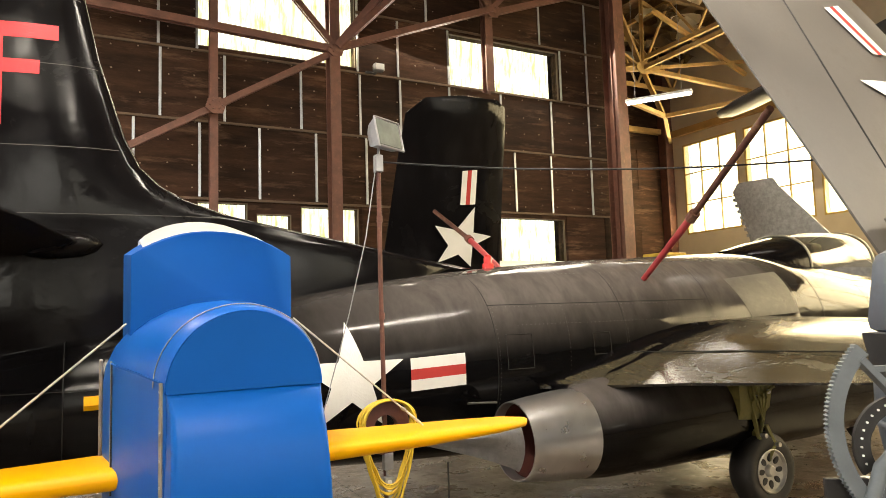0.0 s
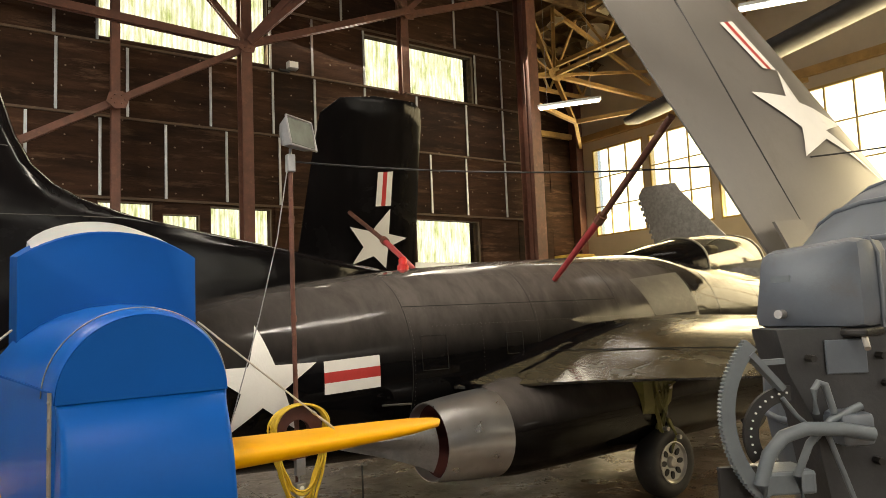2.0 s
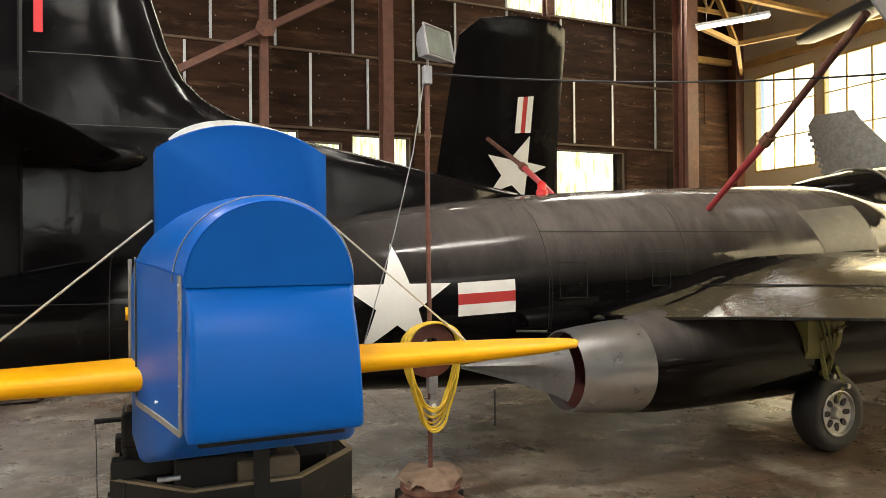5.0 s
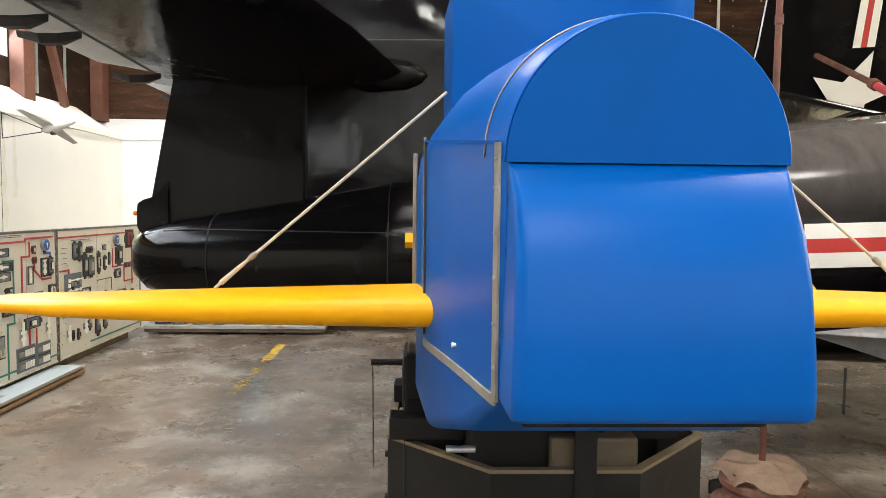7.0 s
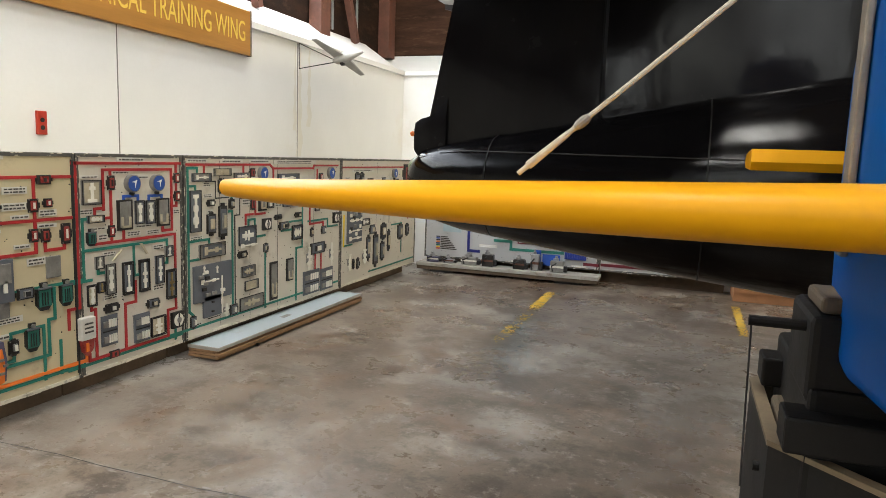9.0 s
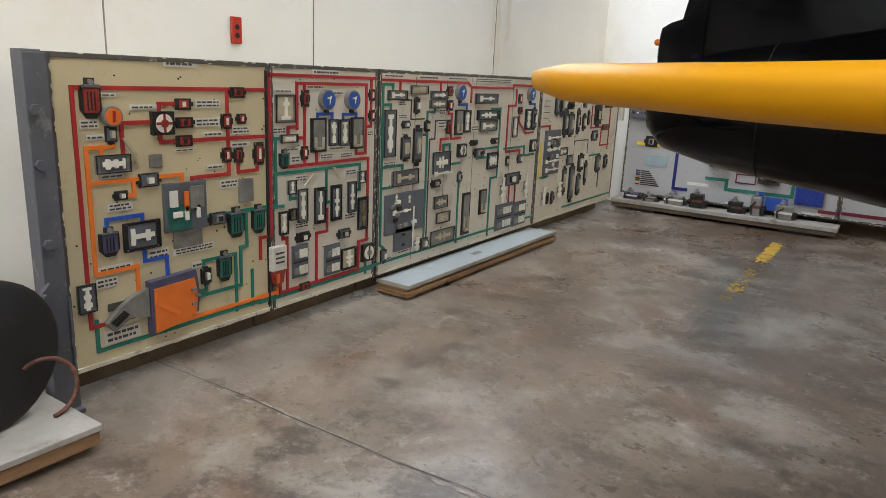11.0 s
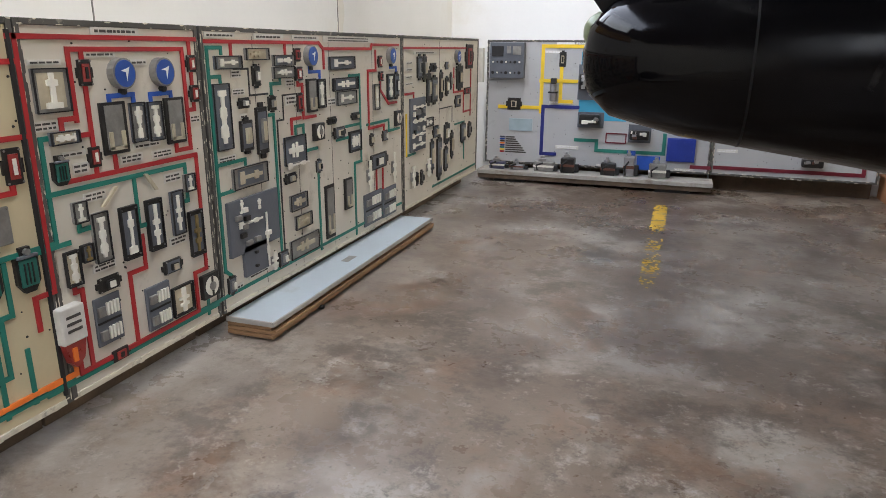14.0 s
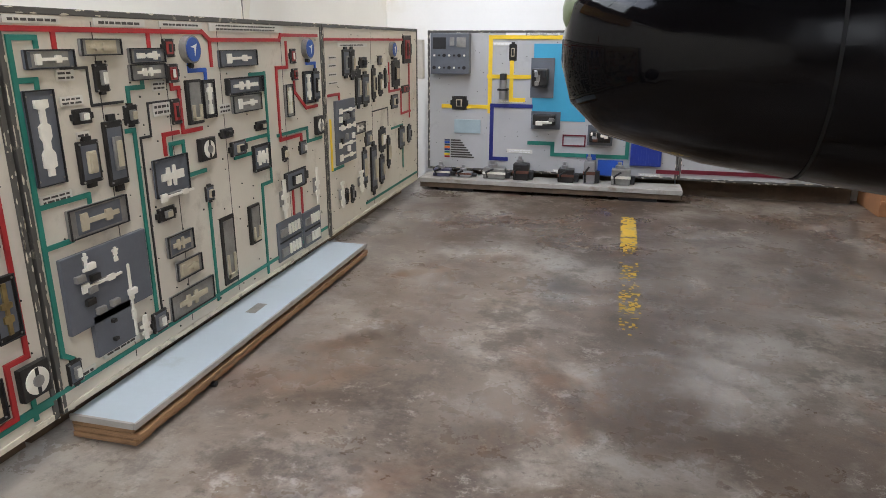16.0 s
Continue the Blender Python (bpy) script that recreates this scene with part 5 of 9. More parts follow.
# red jury struts
def strut(p0, p1, p2):
    bm = bm_new()
    p0, p1, p2 = Vector(p0), Vector(p1), Vector(p2)
    d = (p1 - p0)
    u, v = basis(d)
    loft(bm, [circle(p0 + d * f, u, v, r, 10) for f, r in ((0, 0.004), (0.06, 0.016), (0.2, 0.028), (0.85, 0.036), (1, 0.036))])
    s = part("jury_strut", bm, "red_strut", jet, "red wing jury strut", smooth=50)
    bm = bm_new()
    rod(bm, p1, p1 + d.normalized() * 0.10, 0.052, n=10)
    part("coupling", bm, "rusty_pipe", s)
    bm = bm_new()
    rod(bm, p1 + d.normalized() * 0.10, p2, 0.030, n=10)
    part("strut_rod", bm, "rusty_pipe", s, smooth=50)


strut((4.94, 6.95, 2.07), (4.75, 5.95, 2.72), (4.35, 4.75, 3.40))
strut((3.83, 7.75, 2.36), (4.02, 8.75, 2.80), (4.20, 10.05, 3.36))

# main undercarriage
hub_c = Vector((5.50, 5.95, 0.355))
bm = bm_new()
loft(bm, [[(5.05, 5.78, 1.30), (5.55, 5.78, 1.30), (5.55, 6.05, 1.30), (5.05, 6.05, 1.30)],
          [(5.10, 5.82, 0.95), (5.50, 5.82, 0.95), (5.50, 6.02, 0.95), (5.10, 6.02, 0.95)],
          [(5.16, 5.98, 0.62), (5.26, 5.98, 0.62), (5.26, 6.06, 0.62), (5.16, 6.06, 0.62)]])
leg = part("gear_door", bm, "gear", jet, "green primed undercarriage door", smooth=30)
bm = bm_new()
tube(bm, [(5.42, 6.05, 1.35), (5.46, 6.09, 0.8), (5.50, 6.10, 0.36)], 0.055, 14)
gl = part("gear_leg", bm, "gear", jet, "green primed undercarriage leg", smooth=50)
for z, dx in ((1.15, 0.06), (1.0, -0.05), (0.85, 0.05), (0.72, -0.04)):
    bm = bm_new()
    rod(bm, (5.44 + dx, 5.90, z), (5.44 + dx, 6.02, z), 0.05, 0.035, 12)
    part("link_boss", bm, "gear", gl, smooth=50)
bm = bm_new()
for k in range(4):
    tube(bm, [(5.20 + 0.07 * k, 5.80, 1.30), (5.25 + 0.05 * k, 5.77, 1.05), (5.36 + 0.03 * k, 5.79 + 0.02 * k, 0.85), (5.42, 5.90, 0.6)], 0.010, 6)
part("hydraulic_line", bm, "gear", gl, smooth=50)
for p0, p1, w in (((5.14, 5.80, 1.28), (5.38, 5.86, 0.66), 0.035), ((5.56, 5.80, 1.28), (5.36, 5.86, 0.72), 0.03), ((5.48, 5.86, 0.78), (5.56, 5.84, 0.60), 0.04), ((5.56, 5.84, 0.60), (5.50, 5.88, 0.44), 0.04), ((5.22, 5.79, 1.02), (5.54, 5.79, 1.14), 0.022)):
    part("torque_link", bar_between(bm_new(), p0, p1, w, w * 0.7), "gear", gl)
for x, z in ((5.38, 0.70), (5.56, 0.60), (5.30, 1.06), (5.46, 1.10)):
    part("pivot_pin", rod(bm_new(), (x, 5.78, z), (x, 5.84, z), 0.022, 0.018, 10), "bare", gl, smooth=40)
bm = bm_new()
bar_between(bm, (5.55, 6.0, 0.85), (5.95, 6.2, 1.35), 0.05, 0.05)
part("drag_strut", bm, "gear", jet)
wheel = part("wheel", lathe(bm_new(), [(-0.105, 0.20), (-0.125, 0.26), (-0.115, 0.315), (-0.07, 0.348), (0, 0.355), (0.07, 0.348), (0.115, 0.315), (0.125, 0.26), (0.105, 0.20)], hub_c, (0, 1, 0), 40, False), "tyre", jet, "worn black aircraft tyre", smooth=50)
rim = part("rim", lathe(bm_new(), [(-0.118, 0.205), (-0.122, 0.195), (-0.095, 0.18), (-0.075, 0.06), (-0.10, 0.055), (-0.115, 0.04), (-0.115, 0.002)], hub_c, (0, 1, 0), 32, False), "hub", wheel, "silver wheel hub", smooth=40)
for i in range(8):
    a = 2 * math.pi * i / 8
    c = hub_c + Vector((math.cos(a) * 0.125, -0.092, math.sin(a) * 0.125))
    bm = bm_new()
    loft(bm, [circle(c + Vector((0, dy, 0)), (math.cos(a), 0, math.sin(a)), (-math.sin(a), 0, math.cos(a)), 0.04, 12, 0.026) for dy in (-0.004, 0.01)])
    part("hub_opening", bm, "dull_black", wheel)
nose_c = Vector((9.3, 7.3, 0.28))
nw = part("nose_wheel", lathe(bm_new(), [(-0.08, 0.16), (-0.09, 0.23), (-0.04, 0.28), (0.04, 0.28), (0.09, 0.23), (0.08, 0.16)], nose_c, (0, 1, 0), 28, False), "tyre", jet, smooth=50)
part("nose_rim", lathe(bm_new(), [(-0.085, 0.165), (-0.06, 0.13), (-0.07, 0.03), (-0.07, 0.002)], nose_c, (0, 1, 0), 20, False), "hub", nw, smooth=40)
part("nose_leg", rod(bm_new(), (9.3, 7.5, 0.3), (9.25, 7.5, 0.75), 0.05), "gear", jet, smooth=50)
bm = bm_new()
rod(bm, (9.25, 7.3, 0.28), (9.35, 7.5, 0.28), 0.03)
part("nose_axle", bm, "gear", jet)

# canopy
bm = bm_new()
rings = []
for x, zt, hw in ((7.05, 2.60, 0.30), (7.5, 2.70, 0.46), (8.0, 2.80, 0.54), (8.7, 2.87, 0.58), (9.3, 2.87, 0.56)):
    zb = 2.35
    rings.append([(x, AXIS - hw * math.cos(a) , zb + (zt - zb) * math.sin(a) ** 0.8) for a in [math.pi * i / 16 for i in range(17)]])
rs = [ring(bm, r) for r in rings[:3]]
for a, b in zip(rs, rs[1:]):
    bridge(bm, a, b, closed=False)
part("canopy_fairing", bm, "black_fin", jet, smooth=50)
bm = bm_new()
rs = [ring(bm, r) for r in rings[2:]]
for a, b in zip(rs, rs[1:]):
    bridge(bm, a, b, closed=False)
part("canopy_glass", bm, "smoke", jet, "scratched clear canopy", smooth=50)
bm = bm_new()
ws = [[(9.34, AXIS - 0.56 * math.cos(a), 2.33 + 0.54 * math.sin(a) ** 0.8) for a in [math.pi * i / 16 for i in range(17)]],
      [(9.95, AXIS - 0.50 * math.cos(a), 2.20 + 0.28 * math.sin(a) ** 0.9) for a in [math.pi * i / 16 for i in range(17)]]]
rs = [ring(bm, r) for r in ws]
bridge(bm, rs[0], rs[1], closed=False)
part("windscreen", bm, "smoke", jet, "clear windscreen", smooth=50)
for x, zt, hw in ((8.0, 2.81, 0.545), (9.32, 2.875, 0.565)):
    bm = bm_new()
    tube(bm, [(x, AXIS - hw * math.cos(a), 2.35 + (zt - 2.35) * math.sin(a) ** 0.8) for a in [math.pi * i / 16 for i in range(17)]], 0.016, 6)
    part("canopy_arch", bm, "mullion_grey", jet, smooth=50)
bm = bm_new()
box(bm, 8.2, 8.45, AXIS - 0.42, AXIS - 0.06, 2.2, 2.68, 0.05)
part("seat_headrest", bm, "dull_black", jet)
# ---- the blue flight trainer ----
CX = 0.235
trainer = thing("flight_trainer", (CX, 4.8, 0), "bright blue flight trainer box with yellow stub wings", "flight trainer")
OC = Vector((CX, 4.81, 0))


def octagon(r, z):
    return [(OC.x + r / math.cos(math.pi / 8) * math.sin(math.pi / 8 + i * math.pi / 4), OC.y - r / math.cos(math.pi / 8) * math.cos(math.pi / 8 + i * math.pi / 4), z) for i in range(8)]


base = thing("trainer_base", (OC.x, OC.y, 0), "dark octagonal plywood tub under the blue trainer", "trainer base")
for i in range(8):
    j = (i + 1) % 8
    bm = bm_new()
    o0, o1 = octagon(0.483, 0.0), octagon(0.483, 0.95)
    i0, i1 = octagon(0.463, 0.0), octagon(0.463, 0.95)
    loft(bm, [[o0[i], o0[j], i0[j], i0[i]], [o1[i], o1[j], i1[j], i1[i]]])
    part("side_board", bm, "tan" if i == 1 else "base_dark", base, "unpainted tan board" if i == 1 else "")
    bm = bm_new()
    t0, t1 = octagon(0.486, 0.945), octagon(0.486, 0.955)
    s0, s1 = octagon(0.46, 0.945), octagon(0.46, 0.955)
    loft(bm, [[t0[i], t0[j], s0[j], s0[i]], [t1[i], t1[j], s1[j], s1[i]]])
    part("rim_edge", bm, "base_edge", base)
bm = bm_new()
box(bm, OC.x + 0.02, OC.x + 0.08, OC.y - 0.495, OC.y - 0.485, 0.78, 1.12, 0.003)
part("strap", bm, "base_dark", base)
part("bolt", rod(bm_new(), (OC.x + 0.05, OC.y - 0.505, 0.83), (OC.x + 0.05, OC.y - 0.494, 0.83), 0.012), "black_part", base)
for z in (0.86, 0.72):
    part("bolt", rod(bm_new(), (OC.x - 0.495, OC.y - 0.1, z), (OC.x - 0.48, OC.y - 0.1, z), 0.01), "black_part", base)
bm = bm_new()
loft(bm, [octagon(0.44, 0.30), octagon(0.44, 0.34)])
part("tub_floor", bm, "black_part", base)

mech = part("turntable", lathe(bm_new(), [(0.34, 0.16), (0.95, 0.16), (0.96, 0.22), (1.0, 0.22), (1.01, 0.12), (1.24, 0.12)], (OC.x, OC.y, 0), (0, 0, 1), 24), "black_part", trainer, smooth=40)
for x0, x1, y0, y1, z0, z1, m_ in ((-0.02, 0.36, 4.40, 4.72, 0.80, 1.05, "black_part"), (0.20, 0.44, 4.36, 4.60, 0.86, 1.03, "tan_dark"), (-0.20, -0.02, 4.55, 5.0, 0.78, 1.08, "black_part"),
                                 (0.42, 0.62, 4.7, 5.0, 0.8, 1.06, "black_part"), (0.0, 0.2, 4.5, 4.6, 1.02, 1.12, "black_part")):
    part("motor_box", box(bm_new(), x0, x1, y0, y1, z0, z1, 0.012), m_, trainer)
part("gear_housing", box(bm_new(), -0.205, -0.06, 4.56, 4.80, 1.045, 1.205, 0.014), "black_part", trainer, "grimy black gear housing")
part("housing_cap", box(bm_new(), -0.19, -0.08, 4.58, 4.74, 1.206, 1.235, 0.008), "tan_dark", trainer)
for y in (4.50, 4.88):
    part("cross_beam", box(bm_new(), -0.24, 0.60, y, y + 0.09, 0.975, 1.04, 0.006), "black_part", trainer)
part("louvre_box", box(bm_new(), -0.22, -0.02, 4.66, 4.86, 0.80, 0.97, 0.01), "tan_dark", trainer)
for k_ in range(3):
    part("louvre", box(bm_new(), -0.226, -0.219, 4.68, 4.84, 0.83 + 0.045 * k_, 0.852 + 0.045 * k_), "black_part", trainer)
part("chassis", box(bm_new(), 0.02, 0.45, 3.72, 5.3, 1.265, 1.301, 0.006), "base_dark", trainer)
bm = bm_new()
rod(bm, (-0.30, 4.62, 1.175), (-0.10, 4.62, 1.175), 0.010)
part("crank_rod", bm, "black_part", trainer)
part("pull_wire", rod(bm_new(), (-0.295, 4.62, 1.175), (-0.29, 4.60, 0.86), 0.002, n=6), "dull_black", trainer)
part("cross_pin", rod(bm_new(), (-0.08, 4.40, 0.985), (0.0, 4.40, 0.985), 0.010), "steel", trainer)


# hull of the trainer: rounded top, flaring aft, nose block in front
def hull_section(y, hw, ztop, zbot, arch, n=15, rb=0.035):
    pts = []
    for i in range(n):
        a = math.pi * i / (n - 1)
        pts.append((CX + hw * math.cos(a), y, ztop - arch + arch * math.sin(a)))
    for i in range(5):
        a = math.pi / 2 * i / 4
        pts.append((CX - hw + rb * (1 - math.cos(a)), y, zbot + rb * (1 - math.sin(a))))
    for i in range(5):
        a = math.pi / 2 * (1 - i / 4)
        pts.append((CX + hw - rb * (1 - math.cos(a)), y, zbot + rb * (1 - math.sin(a))))
    return pts


bm = bm_new()
loft(bm, [hull_section(*r) for r in ((3.745, 0.245, 1.975, 1.298, 0.25), (3.755, 0.252, 1.982, 1.295, 0.255), (3.80, 0.265, 1.995, 1.275, 0.26), (3.95, 0.305, 2.01, 1.185, 0.27),
                                      (4.18, 0.375, 2.02, 1.115, 0.30), (4.5, 0.40, 2.02, 1.108, 0.31), (4.72, 0.385, 2.02, 1.112, 0.31), (5.2, 0.30, 2.0, 1.16, 0.27), (5.6, 0.23, 1.95, 1.22, 0.21), (6.0, 0.15, 1.8, 1.35, 0.14))])
body = part("body", bm, "blue", trainer, "bright blue painted plywood body", smooth=40)
# dark arched front cover above the crease
bm = bm_new()
arc = [(CX + 0.247 * math.cos(math.pi * i / 24), 3.740, 1.722 + 0.252 * math.sin(math.pi * i / 24)) for i in range(25)]
prism(bm, arc, (0, -0.006, 0))
part("front_cover", bm, "blue_dark", body, "deep blue arched front cover")
# lower nose block that swells forward under the crease
bm = bm_new()
rings = []
for z, yf, hw in ((1.722, 3.742, 0.245), (1.705, 3.722, 0.243), (1.66, 3.685, 0.240), (1.60, 3.652, 0.240), (1.52, 3.630, 0.242), (1.42, 3.618, 0.245), (1.345, 3.614, 0.247), (1.312, 3.616, 0.247), (1.303, 3.626, 0.245)):
    r = min(0.022, (3.742 - yf) * 0.4 + 0.004)
    pts = [(CX - hw - 0.004, 3.765, z)]
    for i in range(6):
        a = math.pi / 2 * i / 5
        pts.append((CX - hw + r * (1 - math.cos(a)), yf + r * (1 - math.sin(a)), z))
    for i in range(6):
        a = math.pi / 2 * (1 - i / 5)
        pts.append((CX + hw - r * (1 - math.cos(a)), yf + r * (1 - math.sin(a)), z))
    pts.append((CX + hw + 0.004, 3.765, z))
    rings.append(pts)
loft(bm, rings)
part("nose_block", bm, "blue", body, smooth=45)
# cockpit hood
bm = bm_new()
rings = []
for y, hw, zt, arch in ((4.34, 0.305, 2.302, 0.10), (4.345, 0.312, 2.305, 0.10), (4.75, 0.318, 2.36, 0.12), (5.2, 0.28, 2.35, 0.12), (5.5, 0.23, 2.28, 0.1)):
    pts = [(CX + hw, y, 1.85)]
    for i in range(17):
        g = 1 - i / 8
        pts.append((CX + hw * g, y, zt - arch * abs(g) ** 2.2))
    pts.append((CX - hw, y, 1.85))
    rings.append(pts)
loft(bm, rings)
hood = part("hood", bm, "blue_dark", trainer, "deep blue cockpit hood", smooth=40)
bm = bm_new()
rings = []
for y, lift in ((4.38, 0.006), (4.50, 0.010), (4.75, 0.012), (5.1, 0.010)):
    f = 0.105 if y < 4.6 else 0.12
    hw, zt = (0.285 - max(0.0, y - 4.6) * 0.05, 2.300 + min(0.085, (y - 4.38) * 0.27))
    rings.append([(CX + hw * math.cos(a), y, zt - f + (f + lift) * math.sin(a) ** 1.2) for a in [math.pi * (0.12 + 0.76 * i / 12) for i in range(13)]])
rs = [ring(bm, r) for r in rings]
for a, b in zip(rs, rs[1:]):
    bridge(bm, a, b, closed=False)
bmesh.ops.solidify(bm, geom=bm.faces[:], thickness=0.012)
part("hood_top", bm, "lamp_white", hood, "pale grey top skin of the hood", smooth=40)


# side hatch with metal edging: coordinates along the flaring side
def side_pt(y, z, out=0.004, s=-1):
    hw = np.interp(y, [3.755, 3.80, 3.95, 4.18, 4.5], [0.252, 0.265, 0.305, 0.375, 0.40])
    return Vector((CX + s * (hw + out), y, z))


def strip_on_side(a, b, w, name, material, th=0.006):
    bm = bm_new()
    n = 8
    pts = []
    for i in range(n + 1):
        y, z = a[0] + (b[0] - a[0]) * i / n, a[1] + (b[1] - a[1]) * i / n
        pts.append((y, z))
    dy, dz = b[0] - a[0], b[1] - a[1]
    ln = math.hypot(dy, dz)
    oy, oz = -dz / ln * w / 2, dy / ln * w / 2
    loft(bm, [[side_pt(y + oy, z + oz, 0.001), side_pt(y + oy, z + oz, th), side_pt(y - oy, z - oz, th), side_pt(y - oy, z - oz, 0.001)] for y, z in pts])
    return part(name, bm, material, body)


strip_on_side((3.765, 1.758), (3.765, 1.300), 0.018, "edging_strip", "edging")
strip_on_side((3.765, 1.300), (4.20, 1.322), 0.018, "edging_strip", "edging")
strip_on_side((4.20, 1.80), (4.20, 1.34), 0.006, "edging_strip", "dull_black")
strip_on_side((4.215, 1.81), (4.215, 1.34), 0.014, "edging_strip", "edging")
strip_on_side((3.765, 1.758), (4.20, 1.80), 0.006, "edging_strip", "blue_dark")
for z in (1.36, 1.44, 1.52, 1.60, 1.68, 1.73):
    bm = bm_new()
    c = side_pt(3.765, z, 0.006)
    rod(bm, c, c + Vector((-0.003, -0.001, 0)), 0.004, n=8)
    part("rivet", bm, "steel", body)
bm = bm_new()
c = side_pt(3.985, 1.357, 0.0)
lathe(bm, [(0, 0.004), (0.004, 0.004), (0.006, 0.0055), (0.009, 0.005), (0.010, 0.001)], c, (-1, -0.2, 0), 12)
part("latch_knob", bm, "lamp_white", body, "small white latch knob", smooth=50)
bm = bm_new()
box(bm, CX - 0.412, CX - 0.398, 4.56, 4.60, 1.31, 1.80, 0.004)
part("door_edge", bm, "edging", trainer, "worn bare metal door edge")


# pale lapped seam over the arch of the body, and a nailed edge round the front cover
part("body_seam", tube(bm_new(), [(CX + 0.2755 * math.cos(a), 3.835, 1.737 + 0.2625 * math.sin(a)) for a in [math.pi * i / 40 for i in range(41)]], 0.0022, 6), "edging", body, smooth=60)
part("cover_edge", tube(bm_new(), [(CX + 0.249 * math.cos(a), 3.742, 1.722 + 0.254 * math.sin(a)) for a in [math.pi * i / 40 for i in range(41)]], 0.003, 6), "blue", body, smooth=60)


# wings
def stub_wing(side):
    bm = bm_new()
    rings = []
    for d, yl, yt, zt, th in ((0.30, 4.13, 4.62, 1.441, 0.086), (0.368, 4.13, 4.62, 1.441, 0.086), (0.9, 4.20, 4.62, 1.421, 0.070), (1.3, 4.26, 4.60, 1.405, 0.047), (1.48, 4.32, 4.56, 1.400, 0.036), (1.54, 4.40, 4.50, 1.394, 0.022)):
        x = CX + side * d
        c = yt - yl
        rings.append([(x, yl + c * f, zt - th * g) for f, g in ((0, 0.45), (0.008, 0.30), (0.03, 0.17), (0.07, 0.08), (0.13, 0.03), (0.35, 0), (0.7, 0.1), (1, 0.32), (1, 0.45), (0.7, 0.75), (0.35, 1), (0.13, 0.98), (0.07, 0.90), (0.03, 0.78), (0.008, 0.62))])
    loft(bm, rings)
    return part("wing", bm, "yellow", trainer, "golden yellow stub wing", smooth=78)


stub_wing(-1)
stub_wing(1)
bm = bm_new()
loft(bm, [[(CX + s, 5.9 + dy, 1.475 + dz * 1.5) for dy, dz in ((0, 0), (0.02, 0.03), (0.25, 0.02), (0.3, 0), (0.25, -0.015), (0.02, -0.02))] for s in (-0.46, -0.44, 0.44, 0.46)])
part("tail_surface", bm, "yellow", trainer, "yellow tail surface")
for side in (-1, 1):
    end = (CX + side * 0.915, 4.33, 1.432)
    start = (CX + side * 0.325, 4.36, 1.942)
    bm = bm_new()
    rod(bm, start, end, 0.004, n=8)
    cord = part("bracing_cord", bm, "rope", trainer, "taut off-white bracing cord")
    d = (Vector(end) - Vector(start)).normalized()
    part("turnbuckle", rod(bm_new(), Vector(end) - d * 0.10, Vector(end) - d * 0.02, 0.005, 0.007, 8), "rope", cord)
    part("knot", lathe(bm_new(), [(0, 0.005), (0.008, 0.008), (0.02, 0.008), (0.028, 0.005)], Vector(end) - d * 0.14, d, 10), "edging", cord)

# placard stand in front of the trainer
stand = thing("placard_stand", (0.40, 4.05, 0), "low black stand with white information sheets", "placard")
tilt = Matrix.Translation((0.40, 4.12, 0.80)) @ Matrix.Rotation(radians(22), 4, "X")
part("board", box(bm_new(), -0.36, 0.24, -0.16, 0.16, -0.012, 0.0, 0.003, tilt), "black_part", stand)
part("cover_sheet", box(bm_new(), -0.365, 0.245, -0.165, 0.165, 0.010, 0.014, 0.0, tilt), "pane", stand, "clear acrylic cover")
for x0, x1 in ((-0.335, -0.045), (-0.035, 0.215)):
    sheet = part("sheet", box(bm_new(), x0, x1, -0.14, 0.12, 0.001, 0.004, 0.0, tilt), "paper", stand, "white printed sheet")
    for k_ in range(9):
        part("print_line", box(bm_new(), x0 + 0.02, x1 - 0.02 - 0.03 * (k_ % 3), 0.085 - 0.024 * k_, 0.092 - 0.024 * k_, 0.004, 0.0046, 0.0, tilt), "dev_grey", sheet)
for x, y in ((-0.35, 0.15), (0.23, 0.15), (-0.35, -0.15), (0.23, -0.15)):
    part("standoff", rod(bm_new(), tilt @ Vector((x, y, 0.0)), tilt @ Vector((x, y, 0.017)), 0.007), "steel", stand)
part("post", rod(bm_new(), (0.40, 4.15, 0.02), (0.40, 4.12, 0.79), 0.02), "black_part", stand)
part("foot", lathe(bm_new(), [(0, 0.14), (0.015, 0.14), (0.03, 0.03)], (0.40, 4.15, 0.0), (0, 0, 1), 20), "black_part", stand)

# ---- work-light pole on a wheel-rim base ----
PX, PY = 1.715, 6.14
pole = thing("work_light_stand", (PX, PY, 0), "rusty pipe work-light stand on a dusty red wheel rim", "work light")
part("wheel_rim", lathe(bm_new(), [(0.03, 0.25), (0.05, 0.255), (0.08, 0.20), (0.13, 0.19), (0.16, 0.215), (0.19, 0.215), (0.21, 0.19), (0.24, 0.19), (0.255, 0.10), (0.26, 0.01)], (PX, PY, 0), (0, 0, 1), 36), "rim_red", pole, "dusty red steel wheel rim", smooth=35)
for a in (0.4, 2.0, 3.6, 5.2):
    part("lug", box(bm_new(), -0.05, 0.05, -0.04, 0.04, 0, 0.07, 0.01, Matrix.Translation((PX + 0.26 * math.cos(a), PY + 0.26 * math.sin(a), 0)) @ Matrix.Rotation(a, 4, "Z")), "dev_dark", pole)
bm = bm_new()
n, rr = 40, 10
vs = {}
